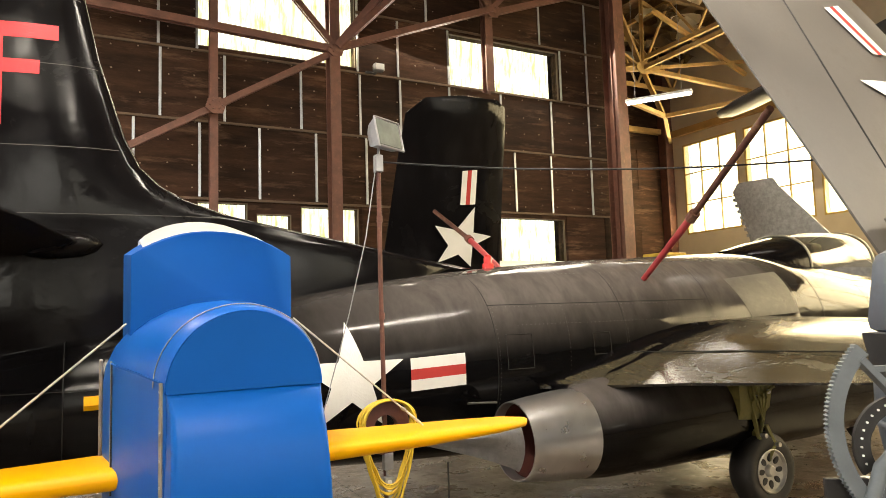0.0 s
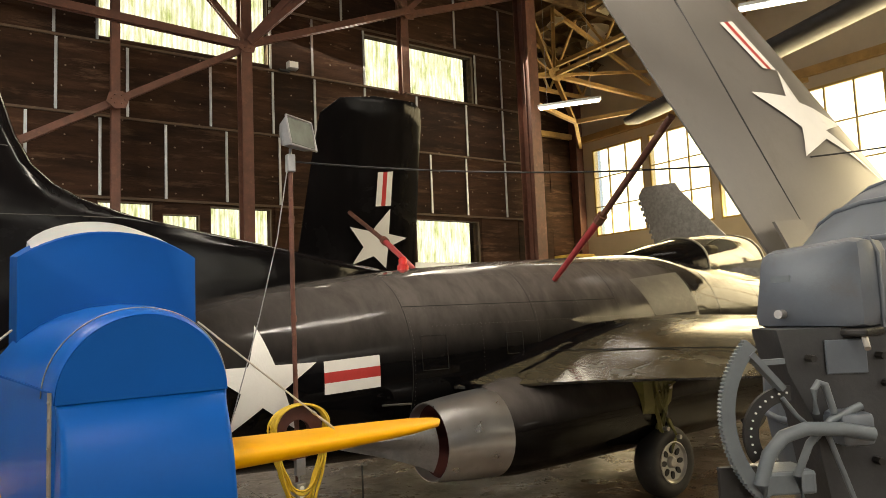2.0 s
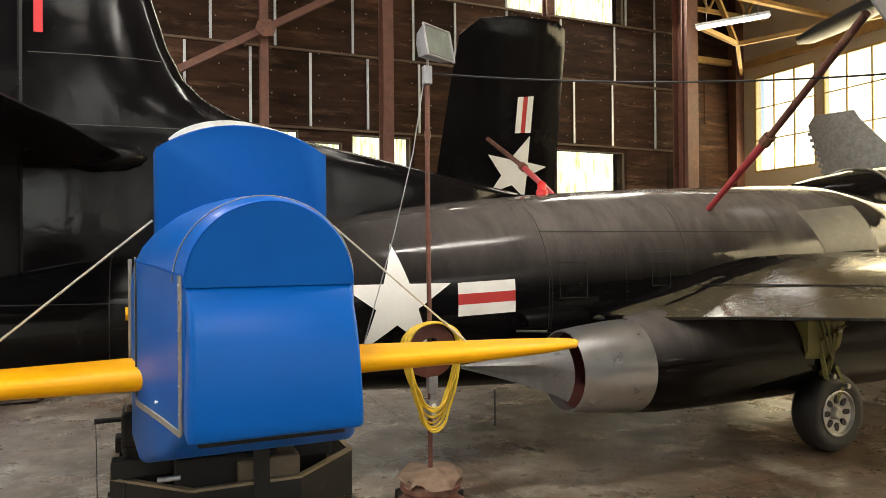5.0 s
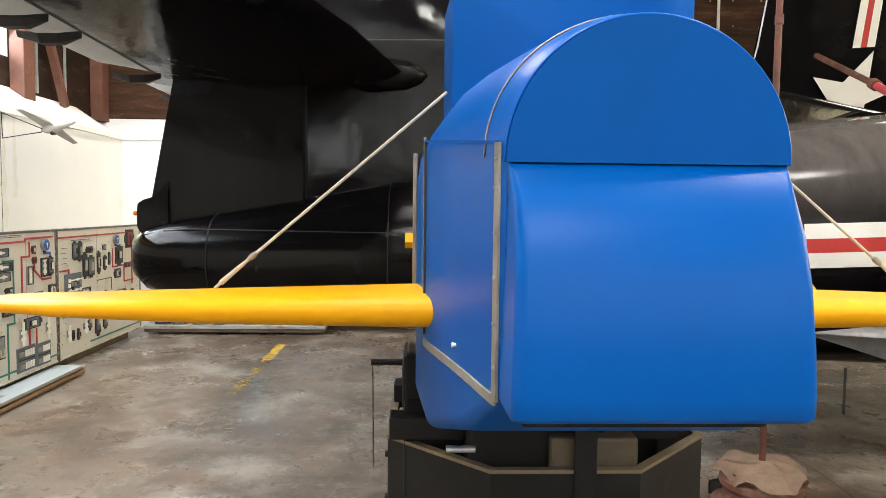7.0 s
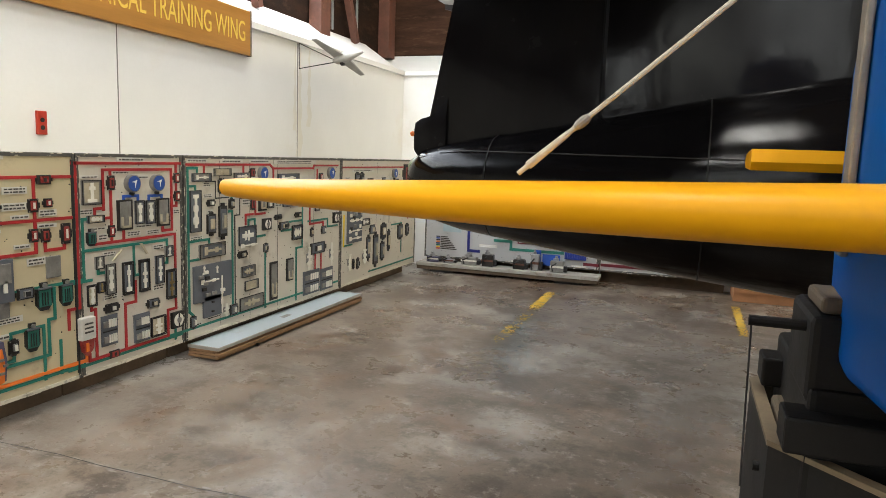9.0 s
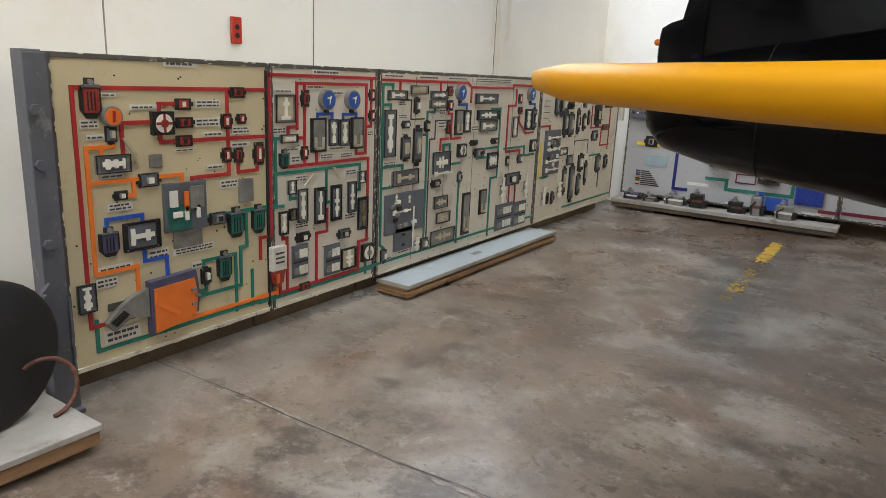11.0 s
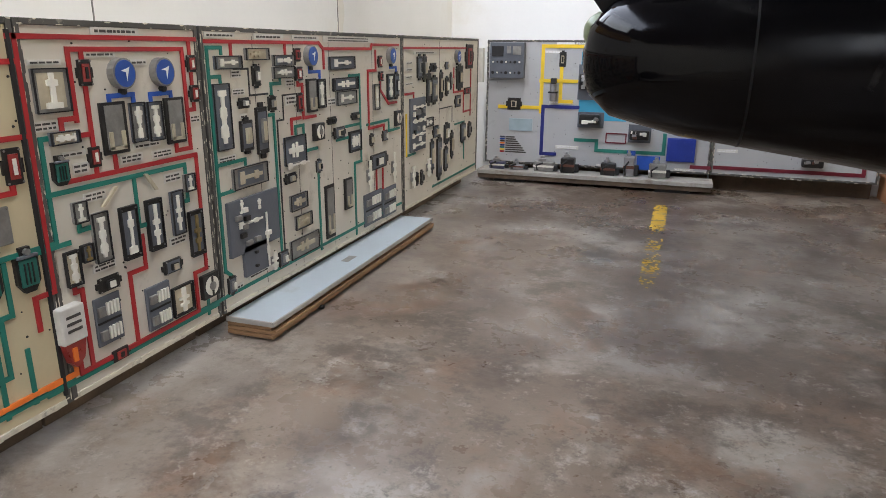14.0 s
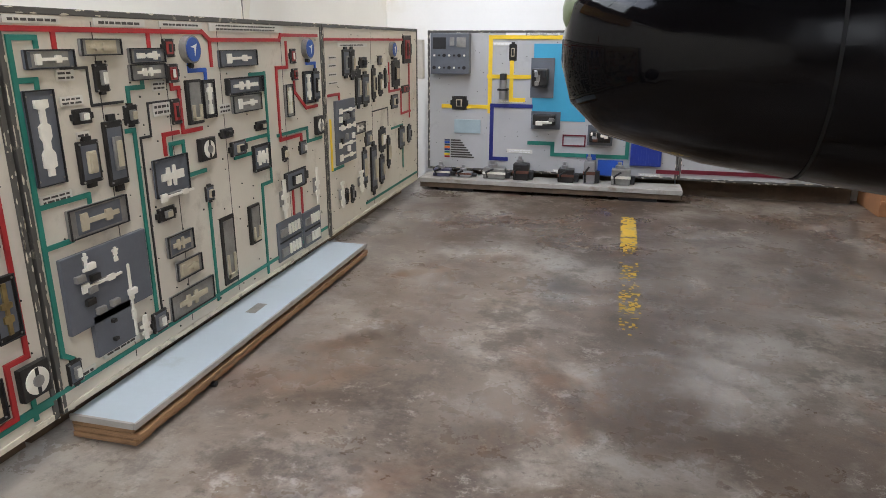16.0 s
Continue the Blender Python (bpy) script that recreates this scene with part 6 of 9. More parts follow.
for i in range(n):
    a = 2 * math.pi * i / n
    for j in range(rr + 1):
        f = j / rr
        r = (0.02 + 0.22 * f) * (1 + (0.10 * math.sin(3 * a + 0.5) + 0.06 * math.sin(7 * a)) * f)
        z = 0.268 + 0.018 * math.sin(5 * a + 6 * f) * f + 0.03 * (1 - f) - (0.05 * max(0, f - 0.8) / 0.2) * (0.6 + 0.8 * math.sin(4 * a) ** 2)
        vs[i, j] = bm.verts.new((PX + r * math.cos(a), PY + r * math.sin(a), z))
for i in range(n):
    for j in range(rr):
        bm.faces.new((vs[i, j], vs[(i + 1) % n, j], vs[(i + 1) % n, j + 1], vs[i, j + 1]))
bmesh.ops.solidify(bm, geom=bm.faces[:], thickness=0.01)
part("canvas_cover", bm, "cloth", pole, "crumpled dusty canvas cover", smooth=60)
part("pipe", tube(bm_new(), [(PX, PY, 0.20), (PX + 0.004, PY, 1.2), (PX - 0.004, PY, 2.2), (PX, PY, 3.05)], 0.017, 12), "rusty_pipe", pole, smooth=50)
for z in (1.9, 2.62):
    part("coupling", rod(bm_new(), (PX, PY, z), (PX, PY, z + 0.05), 0.022), "rusty_pipe", pole, smooth=50)
part("junction_box", box(bm_new(), PX - 0.03, PX + 0.03, PY - 0.03, PY + 0.03, 3.00, 3.13, 0.006), "steel", pole)
part("flex_conduit", tube(bm_new(), [(PX + 0.005, PY - 0.03, 0.78), (PX - 0.004, PY - 0.03, 0.9), (PX + 0.004, PY - 0.03, 1.0)], 0.012, 8), "steel", pole)
for z in (0.66, 0.83):
    ob = part("outlet_box", box(bm_new(), PX - 0.035, PX + 0.035, PY - 0.075, PY - 0.02, z, z + 0.12, 0.006), "steel", pole, "grey steel outlet box")
    if z < 0.7:
        for dz in (0.035, 0.085):
            part("socket", rod(bm_new(), (PX, PY - 0.076, z + dz), (PX, PY - 0.080, z + dz), 0.018), "paper", ob, "white socket")
# flood lamp
lm = Matrix.Translation((PX + 0.04, PY - 0.02, 3.27)) @ Matrix.Rotation(radians(28), 4, "Z") @ Matrix.Rotation(radians(-12), 4, "X")
bm = bm_new()
loft(bm, [[lm @ Vector((sx * w, d, sz * h)) for sx, sz in ((-1, -1), (1, -1), (1, 1), (-1, 1))] for d, w, h in ((0.10, 0.06, 0.05), (0.04, 0.11, 0.085), (-0.05, 0.14, 0.11))])
head = part("lamp_head", bm, "steel", pole, "grey metal floodlight head")
part("lamp_glass", box(bm_new(), -0.13, 0.13, -0.056, -0.051, -0.10, 0.10, 0.0, lm), "lamp_glass", head, "dusty floodlight glass")
bm = bm_new()
for a, b in (((-0.145, -0.115), (0.145, -0.115)), ((0.145, -0.115), (0.145, 0.115)), ((0.145, 0.115), (-0.145, 0.115)), ((-0.145, 0.115), (-0.145, -0.115))):
    rod(bm, lm @ Vector((a[0], -0.055, a[1])), lm @ Vector((b[0], -0.055, b[1])), 0.008, n=6)
part("lamp_bezel", bm, "steel", head)
part("yoke", bar_between(bm_new(), (PX, PY, 3.12), lm @ Vector((0, 0.06, -0.05)), 0.02, 0.008), "steel", pole)
# hose reel and coil
part("reel", lathe(bm_new(), [(0.03, 0.09), (0.03, 0.165), (0.02, 0.19), (-0.02, 0.19), (-0.03, 0.165), (-0.025, 0.13), (-0.03, 0.09), (0.03, 0.09)], (PX - 0.02, PY - 0.05, 1.13), (0, 1, 0), 36, False), "rim_brown", pole, "rusty brown hose hanger rim", smooth=40)
rg = random.Random(8)
for k in range(12):
    bm = bm_new()
    w, dz, cy = 0.20 + rg.uniform(-0.02, 0.03), 0.60 + rg.uniform(-0.10, 0.13), PY - 0.085 - 0.006 * k
    pts = []
    for i in range(41):
        a = 2 * math.pi * i / 40
        s, c = math.sin(a), math.cos(a)
        z = 1.175 + (0.155 * c if c > 0 else dz * c * (0.75 if abs(s) > 0.5 else 0.82))
        pts.append((PX - 0.02 + w * s * (1.0 if c > 0 else 1.0 - 0.12 * abs(c)), cy + 0.006 * math.sin(3 * a + k), z))
    tube(bm, pts, 0.0075, 6)
    part("cord_loop", bm, "hose", pole, "looped yellow extension cord", smooth=60)
bm = bm_new()
tube(bm, [(PX - 0.02, PY, 3.05), (PX - 0.12, PY - 0.02, 2.5), (PX - 0.26, PY - 0.02, 1.95), (PX - 0.36, PY - 0.01, 1.6), (PX - 0.80, PY + 0.1, 0.01)], 0.0042, 6)
part("guy_cord", bm, "steel", pole, "slack grey guy cord")
bm = bm_new()
p0, p1 = Vector((PX + 0.02, PY, 3.08)), Vector((7.2, 3.0, 3.35))
tube(bm, [p0.lerp(p1, i / 30) - Vector((0, 0, 0.55 * 4 * (i / 30) * (1 - i / 30) * 0.45)) for i in range(31)], 0.007, 6)
solid("overhead_cable", bm, "dull_black", "thin black cable slung from the work-light stand", "cable")

# ---- grey aero-engine unit on its stand ----
eng = thing("engine_unit", (3.0, 2.2, 0), "blue-grey painted engine unit with cover box and hoses", "engine")


def gp(x, y, z):
    """From axes set to the camera's view (right, away, up) to the world."""
    c, s = math.cos(radians(-32)), math.sin(radians(-32))
    return Vector((1.30 + c * x - s * y, 2.42 + s * x + c * y, z))


def gmat():
    return Matrix.Translation((1.30, 2.42, 0)) @ Matrix.Rotation(radians(-32), 4, "Z")


AX_ = gp(-0.266, 0.964, 0) - gp(0, 0, 0)
SIDE_ = gp(0.964, 0.266, 0) - gp(0, 0, 0)
DC = gp(1.146, 0.237, 1.627)
drum = part("drum", lathe(bm_new(), [(-0.01, 0.02), (-0.01, 0.70), (0.03, 0.725), (0.10, 0.727), (0.31, 0.727), (0.42, 0.71), (0.50, 0.675), (0.59, 0.60), (0.66, 0.51), (0.72, 0.38), (0.75, 0.22), (0.766, 0.02)], DC, AX_, 72), "grey_unit", eng, "blue-grey ribbed engine drum", smooth=40)
part("flange_ring", lathe(bm_new(), [(-0.035, 0.70), (-0.035, 0.772), (-0.025, 0.784), (0.015, 0.784), (0.025, 0.772), (0.03, 0.72)], DC, AX_, 72, False), "grey_unit", drum, smooth=40)
part("flange_lip", lathe(bm_new(), [(-0.036, 0.715), (-0.046, 0.722), (-0.046, 0.735), (-0.036, 0.742)], DC, AX_, 72, False), "grey_sector", drum, smooth=40)
for k in range(24):
    a = 2 * math.pi * (k + 0.3) / 24
    w_ = SIDE_ * math.cos(a) + Vector((0, 0, math.sin(a)))
    part("drum_rib", tube(bm_new(), [DC + AX_ * d + w_ * r for d, r in ((0.03, 0.722), (0.10, 0.727), (0.31, 0.727), (0.42, 0.71), (0.50, 0.675), (0.59, 0.60), (0.66, 0.51), (0.72, 0.38))], 0.011, 8), "grey_unit", drum, smooth=60)
    c = DC - AX_ * 0.035 + w_ * 0.757
    part("flange_bolt", rod(bm_new(), c, c - AX_ * 0.010, 0.007, n=6), "dev_dark", drum)
bm = box(bm_new(), 1.468, 1.625, 2.175, 2.462, 1.862, 2.082, 0.034)
for v in bm.verts:
    v.co.y -= 0.035 * max(0.0, (v.co.y - 2.3) / 0.16) * (v.co.z - 1.862) / 0.22
    v.co.z -= 0.022 * (v.co.y - 2.175) / 0.29 * (v.co.z - 1.862) / 0.22
cover = part("cover_box", bm, "grey_unit", eng, "blue-grey rounded metal cover box", smooth=40)
part("nameplate", box(bm_new(), 1.4655, 1.470, 2.345, 2.395, 1.982, 1.998), "grey_sector", cover)
part("cover_lip", box(bm_new(), 1.475, 1.62, 2.182, 2.455, 1.846, 1.866, 0.006), "dev_dark", cover)
part("cover_seam", tube(bm_new(), [(1.545, 2.172, 1.866), (1.545, 2.172, 2.04), (1.547, 2.19, 2.078), (1.547, 2.25, 2.076)], 0.006, 8), "grey_unit", cover, smooth=60)
part("knurled_screw", rod(bm_new(), (1.470, 2.37, 1.902), (1.444, 2.37, 1.902), 0.011), "hub", cover, smooth=40)
part("drain_valve", rod(bm_new(), (1.50, 2.20, 1.855), (1.47, 2.18, 1.82), 0.007), "hub", cover)
bm = bm_new()
loft(bm, [[gp(x0, -0.06, z), gp(x1, -0.06, z), gp(x1, 0.06, z), gp(x0, 0.06, z)] for z, x0, x1 in ((1.868, 0.09, 0.46), (1.77, 0.11, 0.46), (1.66, 0.16, 0.46), (1.40, 0.20, 0.48), (1.0, 0.22, 0.5))])
part("gearcase", bm, "grey_deep", eng, smooth=25)
part("inspection_plate", box(bm_new(), 0.20, 0.30, -0.068, -0.061, 1.76, 1.84, 0.003, gmat()), "grey_unit", eng)
ux = gp(1, 0, 0) - gp(0, 0, 0)
uy = gp(0, 1, 0) - gp(0, 0, 0)


def sector(c0, rings_, r_in, th, name, material, label=""):
    bm = bm_new()
    rr_ = []
    for a, ro in rings_:
        d = ux * math.cos(a) + Vector((0, 0, math.sin(a)))
        rr_.append([c0 + d * ro, c0 + d * ro + uy * th, c0 + d * r_in + uy * th, c0 + d * r_in])
    loft(bm, rr_)
    return part(name, bm, material, eng, label)


SC = gp(0.161, -0.13, 1.68)
sector(SC, [(radians(136 + 92 * k / 89), 0.248 + (0.005 if k % 2 else 0)) for k in range(90)], 0.218, 0.018, "toothed_sector", "grey_sector", "grey toothed quadrant")
part("sector_arm", bar_between(bm_new(), gp(-0.012, -0.122, 1.822), gp(0.06, -0.115, 1.74), 0.026, 0.014), "grey_sector", eng)
part("sector_link", bar_between(bm_new(), gp(0.0, -0.122, 1.80), gp(0.075, -0.10, 1.80), 0.018, 0.012), "grey_sector", eng)
SC2 = gp(0.077, -0.11, 1.637)
scale_arc = sector(SC2, [(radians(85 + 128 * k / 24), 0.108) for k in range(25)], 0.074, 0.01, "degree_scale", "dull_black", "black arc scale with white dots")
for k in range(11):
    d = ux * math.cos(radians(92 + 11 * k)) + Vector((0, 0, math.sin(radians(92 + 11 * k))))
    part("scale_dot", rod(bm_new(), SC2 + d * 0.093, SC2 + d * 0.093 - uy * 0.003, 0.0025, n=8), "paper", scale_arc)
for pts, r in (([(0.25, 1.634), (0.18, 1.648), (0.099, 1.653), (0.045, 1.638), (0.008, 1.60), (-0.014, 1.538), (0.002, 1.49), (0.05, 1.42)], 0.0155),
               ([(0.342, 1.694), (0.271, 1.666), (0.215, 1.617), (0.18, 1.547), (0.194, 1.476), (0.23, 1.40)], 0.009),
               ([(0.236, 1.68), (0.236, 1.735), (0.247, 1.75), (0.262, 1.745), (0.278, 1.68)], 0.008),
               ([(0.25, 1.66), (0.27, 1.60), (0.31, 1.48)], 0.006), ([(0.16, 1.72), (0.19, 1.68), (0.21, 1.66)], 0.005)):
    part("hose", tube(bm_new(), [gp(x - (0.0 if r > 0.015 else 0.10), -0.115 - (0.02 if r > 0.015 else 0.0), z) for x, z in pts], r, 10), "grey_sector", eng, "blue-grey hose", smooth=60)
part("handle", tube(bm_new(), [gp(0.50, -0.20, 1.60), gp(0.44, -0.22, 1.56), gp(0.44, -0.22, 1.50), gp(0.52, -0.20, 1.48)], 0.010, 8), "grey_sector", eng, smooth=60)
part("block", box(bm_new(), -0.02, 0.135, -0.10, 0.0, 1.50, 1.553, 0.008, gmat()), "grey_sector", eng)
part("terminal", box(bm_new(), 0.185, 0.265, -0.13, -0.04, 1.605, 1.68, 0.014, gmat()), "grey_unit", eng, smooth=40)
for x, z in ((0.34, 1.735), (0.16, 1.80), (0.33, 1.80), (0.16, 1.62), (0.30, 1.56)):
    part("bolt_head", rod(bm_new(), gp(x, -0.05, z), gp(x, -0.085, z), 0.009, n=6), "dev_dark", eng)
part("pointer_plate", box(bm_new(), -0.09, 0.0, -0.10, -0.085, 1.50, 1.57, 0.003, gmat()), "dull_black", eng)
# the unit is drawn at 1 : 1.62, then scaled about the camera's eye to fit the view
FROM_EYE = Matrix.Translation((0.131, -0.879, -1.207)) @ Matrix.Scale(1.62, 4)
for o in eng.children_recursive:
    o.data.transform(FROM_EYE)
for x, y in ((2.95, 1.55), (2.55, 2.1), (3.5, 2.3), (3.9, 1.7)):
    part("stand_leg", bar_between(bm_new(), (x, y, 0.9), (x, y, 0.0), 0.08, 0.08), "steel", eng)

# ---- training panels ----
FACE = -3.6


def board(name_label, a0, a1, material, axis, top=1.405, bottom=0.135, face=FACE):
    mid = (a0 + a1) / 2
    b = thing("training_panel", (face, mid, 0) if axis == "x" else (mid, face, 0), name_label, "training panel", "training panels")
    BOARD[b.name] = (axis, face)

    def bx(u0, u1, d0, d1, v0, v1, bev=0.0):
        return box(bm_new(), face - d1, face - d0, u0, u1, v0, v1, bev) if axis == "x" else box(bm_new(), u0, u1, face + d0, face + d1, v0, v1, bev)
    part("sheet", bx(a0 + 0.02, a1 - 0.02, 0.0, 0.03, bottom + 0.02, top - 0.02), material, b)
    for u in (a0, a1 - 0.02):
        part("frame_side", bx(u, u + 0.02, -0.006, 0.05, bottom, top, 0.002), "frame", b)
    part("frame_top", bx(a0 + 0.02, a1 - 0.02, -0.006, 0.05, top - 0.02, top, 0.002), "frame", b)
    part("frame_bottom", bx(a0 + 0.02, a1 - 0.02, -0.006, 0.05, bottom, bottom + 0.02, 0.002), "chipped" if axis == "x" else "frame", b)
    part("kick_board", bx(a0 + 0.004, a1 - 0.004, 0.155, 0.185, 0.0, bottom - 0.001), "kick", b)
    worn_edges(b, a0, a1, top, bottom)
    return b


BOARD = {}
WEAR = random.Random(77)


def worn_edges(b, a0, a1, top, bottom):
    """Flaked paint on the frame of a panel and screw heads over its sheet."""
    bm = bm_new()
    spots = []
    for _ in range(int((a1 - a0) * 26)):
        spots.append((WEAR.uniform(a0, a1), bottom + WEAR.choice((0.0, 0.016, 0.018)) + WEAR.uniform(0, 0.004), WEAR.uniform(0.006, 0.035), WEAR.uniform(0.002, 0.006)))
    for _ in range(int((a1 - a0) * 14)):
        spots.append((WEAR.uniform(a0, a1), top - WEAR.choice((0.002, 0.003, 0.017)), WEAR.uniform(0.004, 0.022), WEAR.uniform(0.0015, 0.004)))
    for u in (a0 + 0.003, a0 + 0.017, a1 - 0.017, a1 - 0.003):
        for _ in range(22):
            spots.append((u, WEAR.uniform(bottom + 0.02, top - 0.02), WEAR.uniform(0.002, 0.005), WEAR.uniform(0.004, 0.03)))
    for u, v, w, h in spots:
        n = WEAR.randint(5, 8)
        bm.faces.new([bm.verts.new(pt(b, min(a1, max(a0, u + w * WEAR.uniform(0.5, 1.1) * math.cos(2 * math.pi * k_ / n))), v + h * WEAR.uniform(0.5, 1.1) * math.sin(2 * math.pi * k_ / n), 0.0066)) for k_ in range(n)])
    bmesh.ops.recalc_face_normals(bm, faces=bm.faces[:])
    tagged(part("chipped_paint", bm, "flake", b), kind="stuff")
    bm = bm_new()
    for _ in range(int((a1 - a0) * 60)):
        c, r = pt(b, WEAR.uniform(a0 + 0.03, a1 - 0.03), WEAR.uniform(bottom + 0.04, top - 0.04), 0.0), WEAR.uniform(0.0025, 0.005)
        rod(bm, c, c + outward(b) * 0.0035, r, r * 0.7, 6)
    tagged(part("screw_heads", bm, "dev_dark", b), kind="stuff")




def place_box(b, u, v, w, h, d0, d1, bev=0.0):
    axis, face = BOARD[b.name]
    if axis == "x":
        return box(bm_new(), face + d0, face + d1, u, u + w, v, v + h, bev)
    return box(bm_new(), u, u + w, face - d1, face - d0, v, v + h, bev)


def pt(b, u, v, d):
    axis, face = BOARD[b.name]
    return Vector((face + d, u, v)) if axis == "x" else Vector((u, face - d, v))


def outward(b):
    return Vector((1, 0, 0)) if BOARD[b.name][0] == "x" else Vector((0, -1, 0))


def plate_poly(b, poly, d0, d1, name, material, parent):
    bm = bm_new()
    prism(bm, [pt(b, u, v, d0) for u, v in poly], outward(b) * (d1 - d0))
    return part(name, bm, material, parent)


def spool(b, u, v, w, h, d0, parent, material="dev_white"):
    """A cut-away valve spool: lands and necks along the longer side."""
    vert = h >= w
    L_, W_ = (h, w) if vert else (w, h)
    prof = DR.choice((
        ((0.0, 0.16), (0.10, 0.16), (0.12, 0.34), (0.30, 0.34), (0.36, 0.18), (0.46, 0.18), (0.52, 0.30), (0.66, 0.30), (0.70, 0.14), (0.88, 0.14), (0.90, 0.36), (1.0, 0.36)),
        ((0.0, 0.36), (0.16, 0.36), (0.18, 0.10), (0.62, 0.10), (0.64, 0.24), (0.80, 0.24), (0.82, 0.10), (1.0, 0.10)),
        ((0.0, 0.12), (0.22, 0.12), (0.24, 0.30), (0.36, 0.30), (0.38, 0.10), (0.50, 0.10), (0.52, 0.34), (0.62, 0.34), (0.64, 0.14), (1.0, 0.14)),
        ((0.0, 0.22), (0.30, 0.22), (0.33, 0.09), (0.45, 0.09), (0.48, 0.22), (0.70, 0.22), (0.73, 0.36), (0.86, 0.36), (0.88, 0.12), (1.0, 0.12))))
    left = [(-W_ * g, L_ * f) for f, g in prof]
    right = [(W_ * g, L_ * f) for f, g in reversed(prof)]
    if vert:
        poly = [(u + w / 2 + p, v + q) for p, q in left + right]
    else:
        poly = [(u + q, v + h / 2 + p) for p, q in left + right]
    plate_poly(b, poly, d0, d0 + 0.007, "spool", material, parent)


def disc(b, u, v, r, d0, d1, name, material, parent, n=20):
    bm = bm_new()
    rod(bm, pt(b, u, v, d0), pt(b, u, v, d1), r, n=n)
    return part(name, bm, material, parent)


DR = random.Random(21)


def dev(b, kind, u, v, w, h):
    """One fitting on a panel: its backplate or body, and the cut-away pieces on it."""
    k = kind.split("_")[0]
    d = DR.uniform(0.008, 0.014)
    if k in ("lab", "blab", "wlab"):
        p = part("label_plate", place_box(b, u, v, w, h, 0.001, 0.005), "label" if k == "blab" else ("paper" if k == "wlab" else "label"), b)
        if k == "wlab":
            return p
        rows = 1 if h < 0.028 else 2
        for r in range(rows):
            hh = h * (0.34 if rows == 1 else 0.20)
            vv = v + h * (0.29 if rows == 1 else 0.18 + 0.42 * r)
            x = u + w * 0.08
            while x < u + w * 0.86:
                ww = min(DR.uniform(0.010, 0.030), u + w * 0.92 - x)
                part("print_bar", place_box(b, x, vv, ww, hh, 0.005, 0.0062), "paper" if k == "blab" else "ink", p)
                x += ww + 0.006
        return p
    if k == "gau":
        c = (u + w / 2, v + h / 2)
        p = disc(b, *c, w / 2 + 0.004, 0.0, 0.030, "gauge", "dev_grey", b)
        disc(b, *c, w / 2 - 0.003, 0.030, 0.033, "gauge_face", "dev_orange" if kind == "gau_o" else "dev_blue", p)
        if kind != "gau_o":
            plate_poly(b, [(c[0] - w * 0.22, c[1] + w * 0.10), (c[0] + w * 0.02, c[1] + w * 0.05), (c[0] + w * 0.04, c[1] - w * 0.26), (c[0] + w * 0.12, c[1] + w * 0.02), (c[0] + w * 0.2, c[1] + w * 0.22), (c[0] + w * 0.02, c[1] + w * 0.16)], 0.033, 0.035, "needle", "paper", p)
        else:
            plate_poly(b, [(c[0] - 0.006, c[1] - w * 0.3), (c[0] + 0.004, c[1] - w * 0.3), (c[0] + 0.008, c[1] + w * 0.3), (c[0] - 0.004, c[1] + w * 0.3)], 0.033, 0.036, "needle", "pipe_red", p)
        disc(b, c[0], v - 0.012, 0.012, 0.0, 0.02, "gauge_port", "dev_dark", p, 10)
        return p
    if k == "rot":
        p = part("rotary_valve", place_box(b, u, v, w, h, 0.0, 0.024, 0.003), "dev_dark", b)
        c, r = (u + w / 2, v + h / 2), min(w, h) * 0.40
        disc(b, *c, r, 0.024, 0.028, "rotor", "dev_white", p)
        disc(b, *c, r * 0.45, 0.028, 0.033, "rotor_core", "dev_red" if kind == "rot_red" else "dev_grey", p, 12)
        for s in ((0, 1), (1, 0)) if kind == "rot_red" else ((0, 1),):
            part("rotor_slot", place_box(b, c[0] - r * (0.14 if s[0] == 0 else 1), c[1] - r * (0.14 if s[1] == 0 else 1), 2 * r * (0.14 if s[0] == 0 else 1), 2 * r * (0.14 if s[1] == 0 else 1), 0.028, 0.030), "dev_dark" if kind != "rot_red" else "dev_red", p)
        return p
    if k == "fil":
        m_ = {"red": "dev_red", "green": "dev_green", "blue": "dev_purple"}[kind.split("_")[1]]
        poly = [(u, v + h * 0.22), (u + w * 0.28, v), (u + w * 0.72, v), (u + w, v + h * 0.22), (u + w, v + h * 0.80), (u + w * 0.72, v + h * 0.80), (u + w * 0.72, v + h), (u + w * 0.28, v + h), (u + w * 0.28, v + h * 0.80), (u, v + h * 0.80)]
        p = plate_poly(b, poly, 0.0, 0.014, "filter", "dev_dark", b)
        part("filter_bowl", place_box(b, u + w * 0.12, v + h * 0.14, w * 0.76, h * 0.60, 0.014, 0.019, 0.002), m_, p)
        for j in range(3):
            part("filter_pleat", place_box(b, u + w * (0.28 + 0.17 * j), v + h * 0.20, w * 0.05, h * 0.46, 0.019, 0.022), "dev_dark", p)
        part("filter_head", place_box(b, u + w * 0.06, v + h * 0.76, w * 0.88, h * 0.08, 0.014, 0.024, 0.003), "dev_slate", p)
        disc(b, u + w / 2, v + h * 0.90, w * 0.14, 0.014, 0.024, "filter_bolt", "dev_grey", p, 8)
        return p
